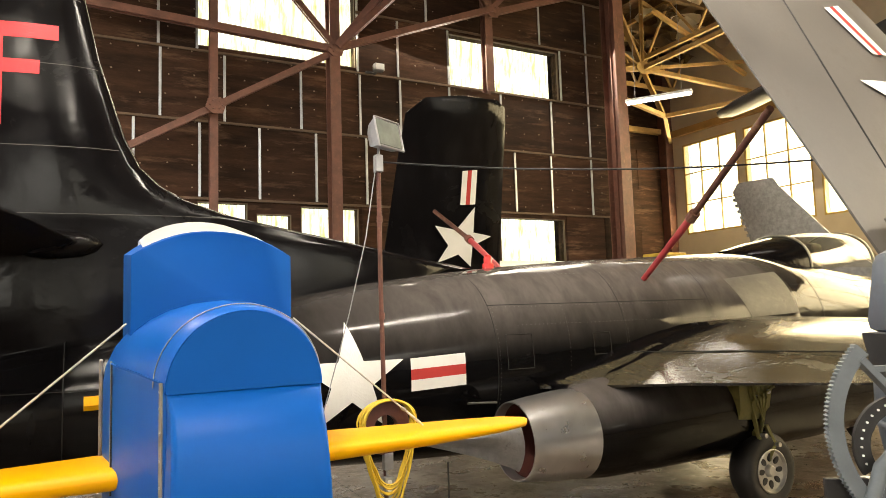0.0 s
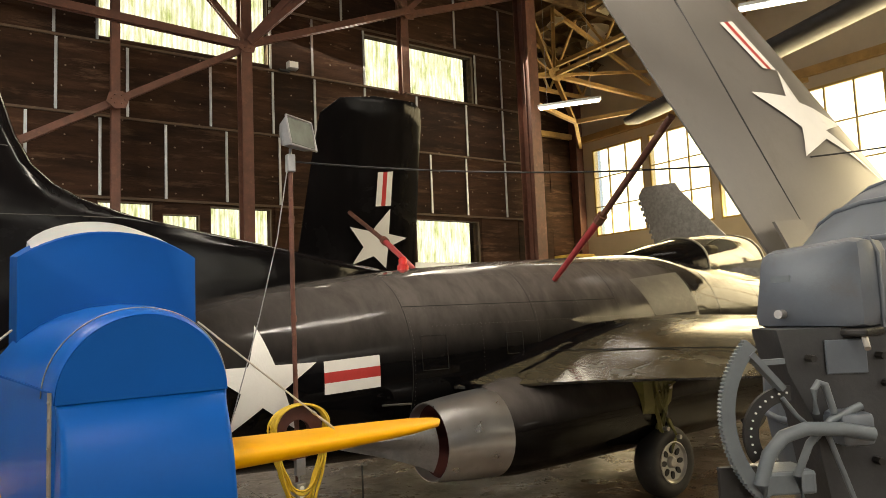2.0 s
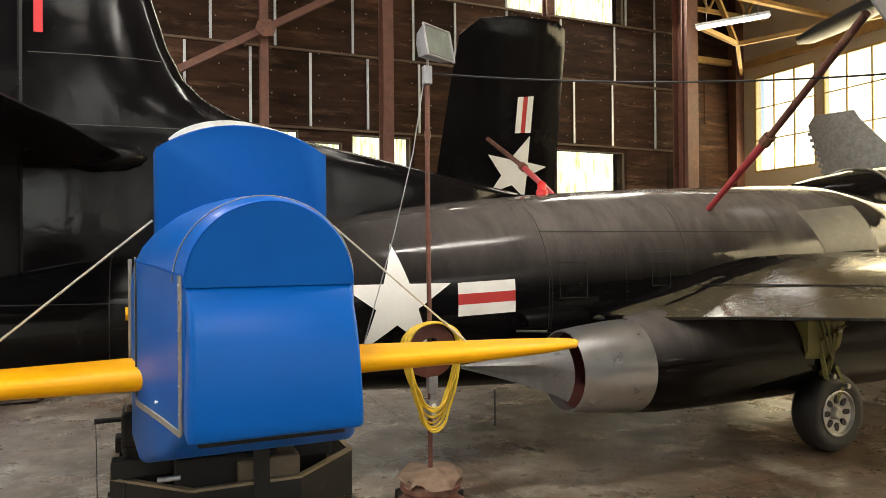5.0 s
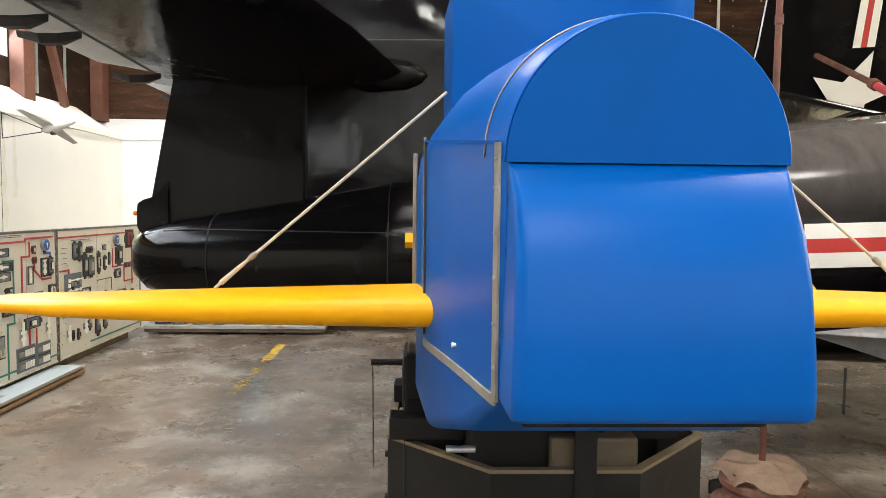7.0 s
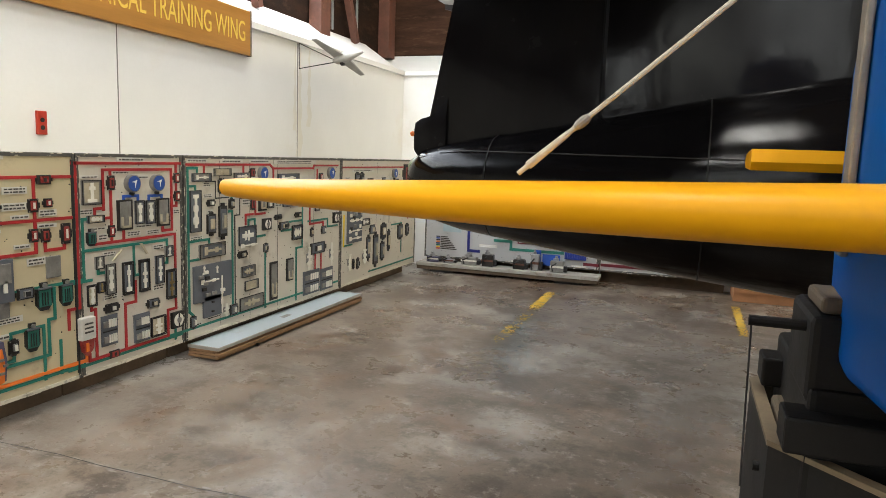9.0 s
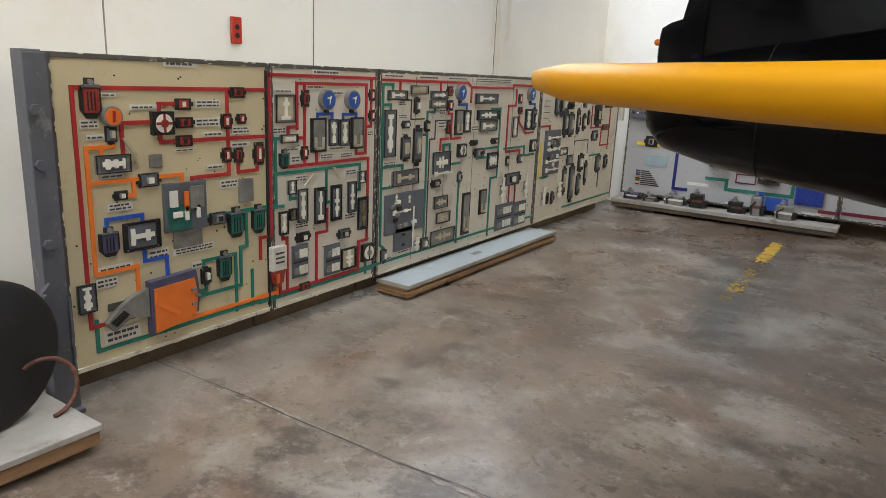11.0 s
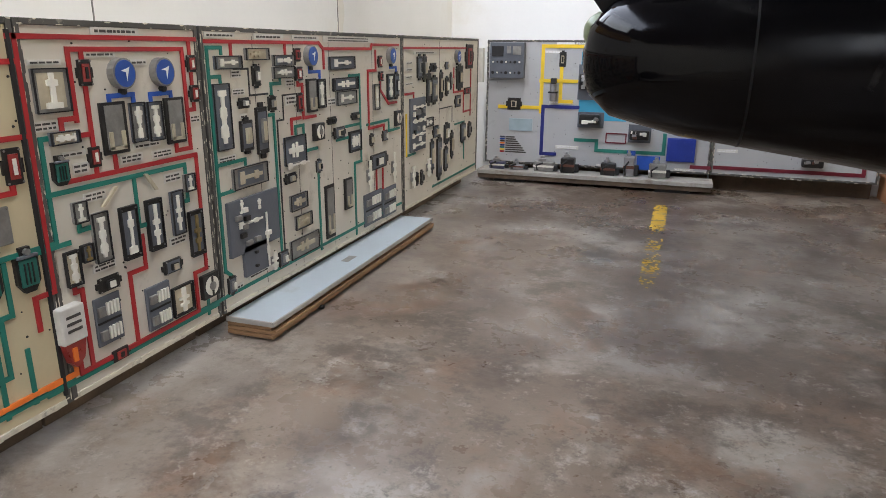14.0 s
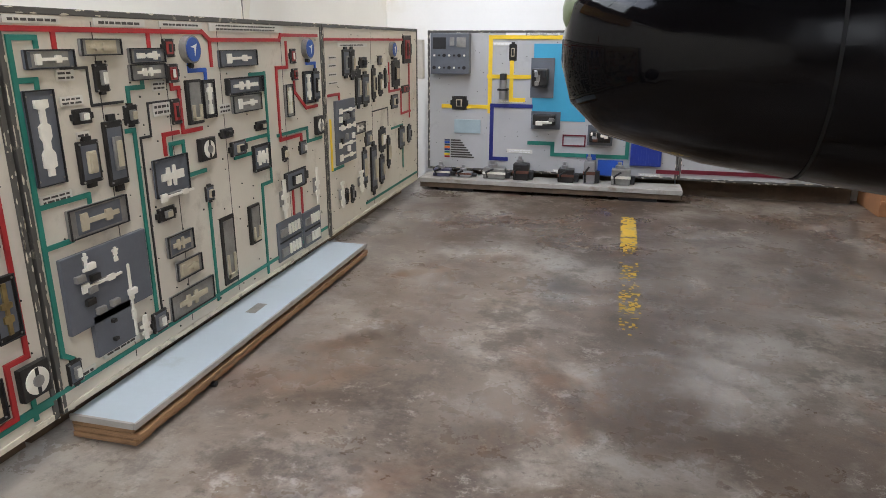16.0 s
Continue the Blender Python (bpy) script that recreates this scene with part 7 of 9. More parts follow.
    if k == "cyl":
        p = part("cylinder_frame", place_box(b, u, v, w, h, 0.0, d, 0.003), "dev_dark", b)
        part("cylinder_bore", place_box(b, u + w * 0.16, v + h * 0.1, w * 0.68, h * 0.84, d, d + 0.003), "dev_grey", p)
        for s in (0.20, 0.68):
            part("cup_wall", place_box(b, u + w * s, v + h * 0.10, w * 0.12, h * 0.34, d + 0.003, d + 0.010), "dev_beige", p)
        part("cup_base", place_box(b, u + w * 0.20, v + h * 0.08, w * 0.60, h * 0.07, d + 0.003, d + 0.010), "dev_beige", p)
        return p
    if k == "bars":
        p = part("manifold", place_box(b, u, v, w, h, 0.0, d, 0.003), "dev_slate", b)
        for r in (0.10, 0.60):
            for j in range(4):
                part("manifold_bar", place_box(b, u + w * (0.42 + 0.13 * j), v + h * r, w * 0.07, h * 0.26, d, d + 0.008), "dev_white", p)
            part("manifold_block", place_box(b, u + w * 0.08, v + h * (r + 0.02), w * 0.26, h * 0.2, d, d + 0.012, 0.002), "dev_grey", p)
        part("manifold_slot", place_box(b, u + w * 0.06, v + h * 0.46, w * 0.88, h * 0.04, d, d + 0.003), "dull_black", p)
        return p
    if k == "tank":
        p = part("reservoir", place_box(b, u, v + h * 0.42, w, h * 0.58, 0.0, 0.04, 0.005), "label", b)
        for j in range(3):
            part("print_bar", place_box(b, u + w * 0.2, v + h * (0.60 + 0.11 * j), w * 0.6, 0.010, 0.04, 0.0415), "ink", p)
        plate_poly(b, [(u + w * 0.05, v + h * 0.42), (u + w * 0.25, v + h * 0.1), (u + w * 0.45, v), (u + w * 0.8, v + h * 0.12), (u + w * 0.95, v + h * 0.42)], 0.0, 0.034, "reservoir_sump", "dev_red", p)
        part("sump_insert", place_box(b, u + w * 0.3, v + h * 0.12, w * 0.18, h * 0.22, 0.034, 0.040), "dev_orange", p)
        return p
    if k == "pump":
        p = part("pump_plate", place_box(b, u, v, w, h, 0.0, 0.024, 0.003), "dev_slate", b)
        part("pump_cavity", place_box(b, u + w * 0.05, v + h * 0.04, w * 0.55, h * 0.5, 0.024, 0.028), "dev_green", p)
        for x, z, ww, hh, m_ in ((0.08, 0.52, 0.18, 0.34, "dev_white"), (0.14, 0.30, 0.22, 0.12, "dev_white"), (0.42, 0.22, 0.09, 0.30, "dev_white"), (0.70, 0.24, 0.09, 0.28, "dev_white"), (0.42, 0.40, 0.10, 0.42, "dev_orange"), (0.55, 0.45, 0.34, 0.46, "dev_grey")):
            part("pump_piece", place_box(b, u + w * x, v + h * z, w * ww, h * hh, 0.028, 0.038, 0.002), m_, p)
        return p
    if k == "unit":
        poly = [(u, v), (u + w * 0.60, v + h * 0.08), (u + w * 0.96, v + h * 0.20), (u + w, v + h * 0.60), (u + w * 0.94, v + h), (u, v + h * 0.96)]
        p = plate_poly(b, poly, 0.0, 0.036, "accumulator", "dev_purple", b)
        poly2 = [(u + w * (0.06 + 0.88 * (x - u) / w), v + h * (0.02 + 0.84 * (z - v) / h)) for x, z in poly]
        plate_poly(b, poly2, 0.036, 0.042, "accumulator_bladder", "dev_orange", p)
        plate_poly(b, [(u + w * 0.06, v + h * 0.55), (u + w * 0.12, v + h * 0.60), (u + w * 0.58, v + h * 0.30), (u + w * 0.50, v + h * 0.26)], 0.042, 0.048, "diagonal_rod", "pipe_orange", p)
        for x, z in ((0.80, 0.35), (0.80, 0.62), (0.88, 0.5)):
            part("hook", place_box(b, u + w * x, v + h * z, w * 0.10, h * 0.05, 0.042, 0.05), "dev_grey", p)
        return p
    if k == "nose":
        p = plate_poly(b, [(u, v + h * 0.28), (u + w * 0.16, v), (u + w * 0.55, v + h * 0.28), (u + w, v + h * 0.15), (u + w, v + h), (u + w * 0.6, v + h * 0.85), (u + w * 0.3, v + h * 0.62)], 0.0, 0.032, "pump_nose", "dev_grey", b)
        for j in range(3):
            plate_poly(b, [(u + w * (0.06 + 0.05 * j), v + h * (0.30 - 0.06 * j)), (u + w * (0.08 + 0.05 * j), v + h * (0.26 - 0.06 * j)), (u + w * (0.40 + 0.04 * j), v + h * (0.50 - 0.05 * j)), (u + w * (0.38 + 0.04 * j), v + h * (0.55 - 0.05 * j))], 0.032, 0.040, "piston", "dev_dark", p)
        for j in range(2 if h > 0.02 else 1):
            part("text_bar", place_box(b, u + w * 0.1, v + h * (0.55 - 0.38 * j if h > 0.02 else 0.3), w * DR.uniform(0.55, 0.8), h * (0.22 if h > 0.02 else 0.4), 0.005, 0.0056), "ink", p)
        return p
    if k == "slab":
        p = part("mounting_slab", place_box(b, u, v, w, h, 0.0, 0.018, 0.002), "dev_slate", b)
        for j in range(max(2, int(w * h / 0.012))):
            x, z = u + w * DR.uniform(0.06, 0.8), v + h * DR.uniform(0.06, 0.85)
            part("slab_fitting", place_box(b, x, z, w * 0.10, h * 0.09, 0.018, 0.034, 0.003), DR.choice(("dev_dark", "dev_grey", "dev_white")), p)
        return p
    if k == "wbar":
        p = part("bar_bracket", place_box(b, u + w * 0.3, v + h * 0.3, w * 0.4, h * 0.4, 0.001, 0.020, 0.002), "dev_grey", b)
        spool(b, u, v, w, h, 0.0205, p, "dev_white")
        return p
    if k == "instr":
        p = part("instrument_box", place_box(b, u, v, w, h, 0.0, 0.09, 0.006), "dev_slate", b)
        for j in range(14):
            x, z = u + w * (0.10 + 0.13 * (j % 7)), v + h * (0.16 + 0.30 * (j // 7))
            disc(b, x, z, 0.009 + 0.006 * (j % 3 == 0), 0.09, 0.105, "knob", "dev_white" if j % 3 == 1 else "dull_black", p, 10)
        for x, z, ww, hh in ((0.06, 0.62, 0.34, 0.28), (0.5, 0.70, 0.12, 0.20), (0.68, 0.66, 0.24, 0.24)):
            part("switch_panel", place_box(b, u + w * x, v + h * z, w * ww, h * hh, 0.09, 0.10, 0.003), "dull_black" if x < 0.1 else "dev_grey", p)
        return p
    if k == "ribs":
        p = part("heat_exchanger", place_box(b, u, v, w, h, 0.0, 0.03, 0.003), "royal", b)
        for j in range(12):
            part("fin_rib", place_box(b, u + w * (0.03 + 0.08 * j), v + h * 0.04, w * 0.035, h * 0.92, 0.03, 0.042), "royal", p)
        return p
    if k in ("cyan", "gbrd", "hatch", "bluep", "redbox"):
        m_ = {"cyan": "cyan", "gbrd": "dev_slate", "hatch": "hatch", "bluep": "pipe_blue", "redbox": "pipe_maroon"}[k]
        if k == "redbox":
            bm = bm_new()
            for x0, z0, ww, hh in ((u, v, w, 0.012), (u, v + h - 0.012, w, 0.012), (u, v + 0.012, 0.012, h - 0.024), (u + w - 0.012, v + 0.012, 0.012, h - 0.024)):
                box(bm, x0, x0 + ww, BOARD[b.name][1] - 0.008, BOARD[b.name][1] - 0.001, z0, z0 + hh)
            return part("red_outline", bm, "pipe_maroon", b)
        d1 = {"cyan": 0.004, "gbrd": 0.014, "hatch": 0.012, "bluep": 0.010}[k]
        return part({"cyan": "blue_field", "gbrd": "mounting_board", "hatch": "window_plate", "bluep": "blue_duct"}[k], place_box(b, u, v, w, h, 0.0 if k != "cyan" else 0.001, d1, 0.001), m_, b)
    if k == "eng":
        p = part("component", place_box(b, u, v, w, h, 0.014, 0.10, 0.012), "dev_dark", b)
        for j in range(6):
            x, z = u + w * DR.uniform(0.02, 0.75), v + h * DR.uniform(0.0, 0.7)
            part("component_piece", place_box(b, x, z, w * DR.uniform(0.15, 0.3), h * DR.uniform(0.2, 0.4), 0.09, 0.10 + DR.uniform(0.01, 0.04), 0.004), DR.choice(("dev_grey", "steel", "dev_white", "dull_black", "rust")), p)
        return p
    if k == "cylm":
        bm = bm_new()
        c0_, c1_ = pt(b, u + w / 2, v + h * 0.1, 0.05), pt(b, u + w / 2, v + h * 0.75, 0.05)
        rod(bm, c0_, c1_, w * 0.36, n=16)
        p = part("bottle", bm, "steel", b, smooth=40)
        part("bottle_clamp", place_box(b, u, v + h * 0.4, w, h * 0.06, 0.0, 0.09), "dull_black", p)
        part("bottle_head", place_box(b, u + w * 0.2, v + h * 0.75, w * 0.6, h * 0.22, 0.01, 0.08, 0.006), "dull_black", p)
        return p
    # plain fittings: dark block with bolts, or a backplate with a cut-away spool
    m_ = {"blk": "dev_dark", "wht": DR.choice(("dev_slate", "dev_dark", "dev_grey")), "red": "dev_dark", "gry": "dev_grey", "beige": "dev_grey", "brass": "dev_dark"}[k]
    p = part("valve" if k != "gry" else "switch_box", place_box(b, u, v, w, h, 0.0, d, 0.0035), m_, b)
    if k in ("wht", "beige", "brass", "blk") and min(w, h) > 0.02:
        part("recess_face", place_box(b, u + w * 0.12, v + h * 0.10, w * 0.76, h * 0.80, d, d + 0.0006), DR.choice(("dev_slate", "dev_grey", "dev_beige", "dev_slate")) if k != "blk" else DR.choice(("dev_slate", "dev_dark")), p)
        d += 0.0007
    if k in ("wht", "beige", "brass") and min(w, h) > 0.03:
        e = 0.0035
        for u_, v_, w_, h_ in ((u, v, w, e), (u, v + h - e, w, e), (u, v + e, e, h - 2 * e), (u + w - e, v + e, e, h - 2 * e)):
            part("lip", place_box(b, u_, v_, w_, h_, d, d + 0.006), "dull_black", p)
    if k in ("wht", "beige", "brass"):
        spool(b, u + w * 0.18, v + h * 0.10, w * 0.64, h * 0.80, d, p, {"wht": "dev_white", "beige": "dev_beige", "brass": "dev_brass"}[k])
    elif k == "red":
        part("red_core", place_box(b, u + w * 0.22, v + h * 0.16, w * 0.56, h * 0.68, d, d + 0.004), "dev_red", p)
        part("core_bar", place_box(b, u + w * 0.40, v + h * 0.28, w * 0.20, h * 0.44, d + 0.004, d + 0.008), "dev_white" if DR.random() < 0.5 else "dev_dark", p)
        for s in (-0.12, 0.97):
            part("port", place_box(b, u + w * s, v + h * 0.3, w * 0.15, h * 0.4, 0.0, d * 0.8), "dev_dark", p)
    elif k == "blk":
        part("cap", place_box(b, u + w * 0.3, v + h * 0.24, w * 0.4, h * 0.52, d, d + 0.012, 0.003), DR.choice(("dev_grey", "dev_dark", "dev_beige", "dev_grey")), p)
        part("cap_pin", place_box(b, u + w * 0.38, v + h * 0.30, w * 0.24, h * 0.4, d + 0.012, d + 0.018), DR.choice(("dev_white", "dull_black", "dev_beige")), p)
        for s in (-0.10, 0.95):
            part("port", place_box(b, u + w * (s if w > h else 0.3), v + h * (0.3 if w > h else s), w * (0.15 if w > h else 0.4), h * (0.4 if w > h else 0.15), 0.0, d * 0.8), "dev_dark", p)
    for cu in (0.08, 0.92):
        for cv in (0.06, 0.94):
            if w > 0.05 and h > 0.05:
                disc(b, u + w * cu, v + h * cv, 0.0035, d, d + 0.003, "screw", "dev_grey", p, 6)
    return p


LAID = iter(range(10000))


def pipe(b, colour, *pts):
    wide = BOARD[b.name][0] == "y"
    w = 0.034 if wide else 0.0165
    lo, hi = {"red": (0.001, 0.007), "green": (0.001, 0.006), "orange": (0.001, 0.008), "blue": (0.001, 0.0065), "black": (0.001, 0.0035)}.get(colour, (0.001, 0.0075))
    if colour == "black":
        w = 0.009
    step = 0.00007 * (next(LAID) % 13)
    lo, hi = lo + step * 0.3, hi + step
    axis, face = BOARD[b.name]
    bm = bm_new()
    for (u0, v0), (u1, v1) in zip(pts, pts[1:]):
        du, dv = u1 - u0, v1 - v0
        ln = math.hypot(du, dv)
        if ln < 0.004:
            continue
        du, dv = du / ln, dv / ln
        nu, nv = -dv * w / 2, du * w / 2
        e = w / 2 - 0.0005
        poly = [(u0 - du * e + nu, v0 - dv * e + nv), (u1 + du * e + nu, v1 + dv * e + nv), (u1 + du * e - nu, v1 + dv * e - nv), (u0 - du * e - nu, v0 - dv * e - nv)]
        prism(bm, [pt(b, p, q, lo) for p, q in poly], outward(b) * (hi - lo))
        lo += 0.00004
        hi += 0.0004
    return part("pipe_line", bm, "pipe_" + colour, b)


board_a = board("beige hydraulic training panel with red and orange lines", 5.06, 6.125, "beige_panel", "x")
board_b = board("grey hydraulic training panel with blue gauges", 6.13, 6.97, "grey_panel", "x")
board_c = board("wide grey training panel with cutaway valves and green lines", 6.985, 9.18, "grey_panel", "x")
board_d = board("grey training panel with many slim fittings near the corner", 9.19, 11.13, "grey_panel", "x")
board_e = board("grey heating-system training panel with yellow and blue ducts", -3.62, -1.38, "cool_panel", "y", 1.40, 0.16, 11.55)
board_f = board("pale grey training panel with a maroon line", -1.37, 0.05, "cool_panel", "y", 1.30, 0.16, 11.55)
dev(board_a, "fil_red", 5.177, 1.161, 0.082, 0.154)
dev(board_a, "gau_o", 5.258, 1.133, 0.073, 0.070)
dev(board_a, "blk", 5.267, 1.066, 0.050, 0.064)
dev(board_a, "blk", 5.399, 0.868, 0.097, 0.060)
dev(board_a, "blk", 5.288, 0.827, 0.059, 0.040)
dev(board_a, "blk", 5.746, 0.653, 0.096, 0.059)
dev(board_a, "blk", 5.685, 0.380, 0.056, 0.075)
dev(board_a, "wht", 5.217, 0.943, 0.148, 0.074)
dev(board_a, "wht", 5.313, 0.604, 0.170, 0.124)
dev(board_a, "wht", 5.101, 0.387, 0.075, 0.119)
dev(board_a, "gry", 5.454, 0.949, 0.060, 0.055)
dev(board_a, "gry", 5.920, 0.740, 0.089, 0.117)
dev(board_a, "rot_red", 5.469, 1.085, 0.106, 0.099)
dev(board_a, "red", 5.591, 1.188, 0.082, 0.049)
dev(board_a, "red", 5.591, 1.110, 0.085, 0.047)
dev(board_a, "red", 5.587, 1.029, 0.086, 0.050)
dev(board_a, "red", 5.886, 1.240, 0.083, 0.049)
dev(board_a, "red", 5.831, 1.097, 0.061, 0.071)
dev(board_a, "red", 5.922, 1.119, 0.050, 0.047)
dev(board_a, "red", 5.831, 0.941, 0.054, 0.071)
dev(board_a, "red", 5.899, 0.935, 0.054, 0.072)
dev(board_a, "red", 6.022, 0.914, 0.059, 0.113)
dev(board_a, "pump_green", 5.507, 0.657, 0.215, 0.218)
dev(board_a, "gry", 5.551, 0.574, 0.153, 0.109)
dev(board_a, "fil_green", 5.851, 0.574, 0.095, 0.150)
dev(board_a, "fil_green", 5.996, 0.572, 0.082, 0.148)
dev(board_a, "fil_green", 5.779, 0.369, 0.083, 0.152)
dev(board_a, "fil_blue", 5.209, 0.602, 0.084, 0.123)
dev(board_a, "unit_orange", 5.404, 0.217, 0.250, 0.252)
dev(board_a, "nose", 5.205, 0.280, 0.194, 0.154)
dev(board_a, "lab", 5.546, 1.368, 0.164, 0.027)
dev(board_a, "lab", 5.264, 1.243, 0.061, 0.015)
dev(board_a, "lab", 5.381, 1.192, 0.123, 0.020)
dev(board_a, "lab", 5.257, 0.784, 0.110, 0.034)
dev(board_a, "lab", 5.195, 0.536, 0.154, 0.024)
dev(board_a, "lab", 5.184, 0.471, 0.094, 0.042)
dev(board_a, "lab", 5.201, 0.223, 0.165, 0.060)
dev(board_a, "lab", 5.422, 0.547, 0.102, 0.045)
dev(board_a, "lab", 5.543, 0.543, 0.231, 0.032)
dev(board_a, "lab", 5.813, 0.820, 0.108, 0.040)
dev(board_a, "lab", 5.640, 0.466, 0.063, 0.027)
dev(board_a, "lab", 5.579, 1.007, 0.100, 0.014)
dev(board_a, "lab", 5.694, 1.195, 0.137, 0.036)
dev(board_a, "lab", 5.688, 1.112, 0.137, 0.039)
dev(board_a, "lab", 5.733, 1.067, 0.104, 0.021)
dev(board_a, "lab", 5.892, 1.072, 0.108, 0.036)
dev(board_a, "lab", 5.882, 1.012, 0.115, 0.022)
dev(board_a, "lab", 5.234, 0.920, 0.103, 0.019)
dev(board_a, "lab", 5.170, 1.122, 0.076, 0.034)
dev(board_a, "lab", 5.191, 1.077, 0.075, 0.021)
dev(board_a, "lab", 5.744, 0.916, 0.093, 0.021)
pipe(board_a, "red", (5.150, 1.278), (6.121, 1.278))
pipe(board_a, "red", (5.150, 1.278), (5.150, 0.316), (5.198, 0.316))
pipe(board_a, "red", (5.514, 1.181), (5.514, 1.215), (5.595, 1.215))
pipe(board_a, "red", (5.340, 1.023), (5.340, 1.140), (5.472, 1.140))
pipe(board_a, "red", (5.514, 1.093), (5.514, 1.054), (6.113, 1.054))
pipe(board_a, "red", (5.868, 1.271), (5.868, 0.887), (5.662, 0.887), (5.662, 0.870))
pipe(board_a, "red", (5.923, 0.935), (5.923, 0.891), (6.040, 0.891), (6.040, 0.915))
pipe(board_a, "red", (6.125, 1.352), (6.125, 0.542), (6.051, 0.542), (6.051, 0.435))
pipe(board_a, "orange", (5.297, 1.066), (5.297, 1.047), (5.186, 1.047), (5.186, 0.536), (5.368, 0.536), (5.368, 0.431))
pipe(board_a, "orange", (5.193, 0.908), (5.610, 0.908), (5.610, 0.854))
pipe(board_a, "orange", (5.377, 0.895), (5.377, 0.844), (5.343, 0.844))
pipe(board_a, "orange", (5.247, 1.050), (5.247, 1.012))
pipe(board_a, "orange", (5.551, 0.254), (5.551, 0.230), (6.145, 0.230))
pipe(board_a, "blue", (5.248, 0.727), (5.248, 0.754), (5.407, 0.754), (5.407, 0.550), (5.513, 0.550), (5.513, 0.459))
pipe(board_a, "green", (5.719, 0.698), (6.163, 0.698))
pipe(board_a, "green", (5.703, 0.466), (5.703, 0.490), (5.892, 0.490), (5.892, 0.198))
pipe(board_a, "green", (5.965, 0.680), (5.965, 0.517), (5.924, 0.517), (5.924, 0.324), (5.659, 0.324))
pipe(board_a, "green", (5.716, 0.379), (5.716, 0.346), (5.661, 0.346))
pipe(board_a, "green", (5.173, 0.337), (5.173, 0.207), (6.145, 0.207))
pipe(board_a, "green", (5.994, 0.384), (5.994, 0.202))
dev(board_b, "lab", 6.419, 1.360, 0.223, 0.027)
dev(board_b, "lab", 6.269, 0.906, 0.064, 0.038)
dev(board_b, "lab", 6.480, 0.909, 0.112, 0.032)
dev(board_b, "lab", 6.642, 0.906, 0.112, 0.030)
dev(board_b, "lab", 6.880, 1.020, 0.057, 0.031)
dev(board_b, "lab", 6.144, 1.061, 0.092, 0.033)
dev(board_b, "lab", 6.296, 0.804, 0.098, 0.033)
dev(board_b, "lab", 6.693, 0.801, 0.098, 0.035)
dev(board_b, "lab", 6.685, 0.541, 0.104, 0.036)
dev(board_b, "lab", 6.292, 0.549, 0.105, 0.032)
dev(board_b, "lab", 6.378, 1.286, 0.137, 0.020)
dev(board_b, "lab", 6.585, 1.256, 0.081, 0.021)
dev(board_b, "lab", 6.158, 1.265, 0.125, 0.017)
dev(board_b, "lab", 6.551, 0.954, 0.142, 0.021)
dev(board_b, "lab", 6.233, 0.968, 0.098, 0.018)
dev(board_b, "wht", 6.161, 1.117, 0.133, 0.139)
dev(board_b, "wht", 6.659, 0.239, 0.129, 0.130)
dev(board_b, "red", 6.344, 1.194, 0.053, 0.086)
dev(board_b, "red", 6.342, 0.918, 0.050, 0.072)
dev(board_b, "red", 6.891, 1.222, 0.054, 0.068)
dev(board_b, "red", 6.893, 1.103, 0.055, 0.068)
dev(board_b, "red", 6.321, 0.190, 0.077, 0.046)
dev(board_b, "gau", 6.475, 1.180, 0.100, 0.100)
dev(board_b, "gau", 6.681, 1.179, 0.100, 0.100)
dev(board_b, "cyl", 6.410, 0.951, 0.121, 0.183)
dev(board_b, "cyl", 6.732, 0.950, 0.111, 0.180)
dev(board_b, "wht", 6.549, 0.980, 0.073, 0.145)
dev(board_b, "wht", 6.638, 0.974, 0.077, 0.148)
dev(board_b, "wht", 6.307, 0.582, 0.072, 0.181)
dev(board_b, "wht", 6.437, 0.555, 0.083, 0.202)
dev(board_b, "wht", 6.569, 0.554, 0.081, 0.203)
dev(board_b, "wht", 6.708, 0.582, 0.070, 0.182)
dev(board_b, "wht", 6.177, 0.534, 0.061, 0.125)
dev(board_b, "wht", 6.192, 1.013, 0.115, 0.043)
dev(board_b, "wht", 6.237, 0.743, 0.058, 0.074)
dev(board_b, "wht", 6.797, 0.746, 0.063, 0.073)
dev(board_b, "fil_green", 6.185, 0.882, 0.063, 0.099)
dev(board_b, "brass", 6.803, 0.463, 0.086, 0.197)
dev(board_b, "brass", 6.248, 0.603, 0.049, 0.063)
dev(board_b, "blk", 6.302, 0.470, 0.098, 0.055)
dev(board_b, "blk", 6.633, 0.435, 0.098, 0.056)
dev(board_b, "bars", 6.268, 0.274, 0.122, 0.184)
dev(board_b, "bars", 6.517, 0.237, 0.130, 0.179)
dev(board_b, "rot", 6.839, 0.255, 0.108, 0.109)
dev(board_b, "tank", 6.101, 0.261, 0.099, 0.223)
pipe(board_b, "red", (6.105, 1.351), (6.949, 1.351))
pipe(board_b, "red", (6.313, 1.084), (6.313, 1.313), (6.866, 1.313), (6.866, 0.921), (6.781, 0.921), (6.781, 0.950))
pipe(board_b, "red", (6.249, 1.058), (6.249, 1.092), (6.313, 1.092))
pipe(board_b, "red", (6.367, 1.309), (6.367, 0.898))
pipe(board_b, "red", (6.244, 0.889), (6.892, 0.889), (6.892, 0.390), (6.815, 0.390), (6.815, 0.218), (6.181, 0.218), (6.181, 0.256))
pipe(board_b, "red", (6.457, 0.952), (6.457, 0.894))
pipe(board_b, "red", (6.541, 0.626), (6.541, 0.500), (6.455, 0.500), (6.455, 0.219))
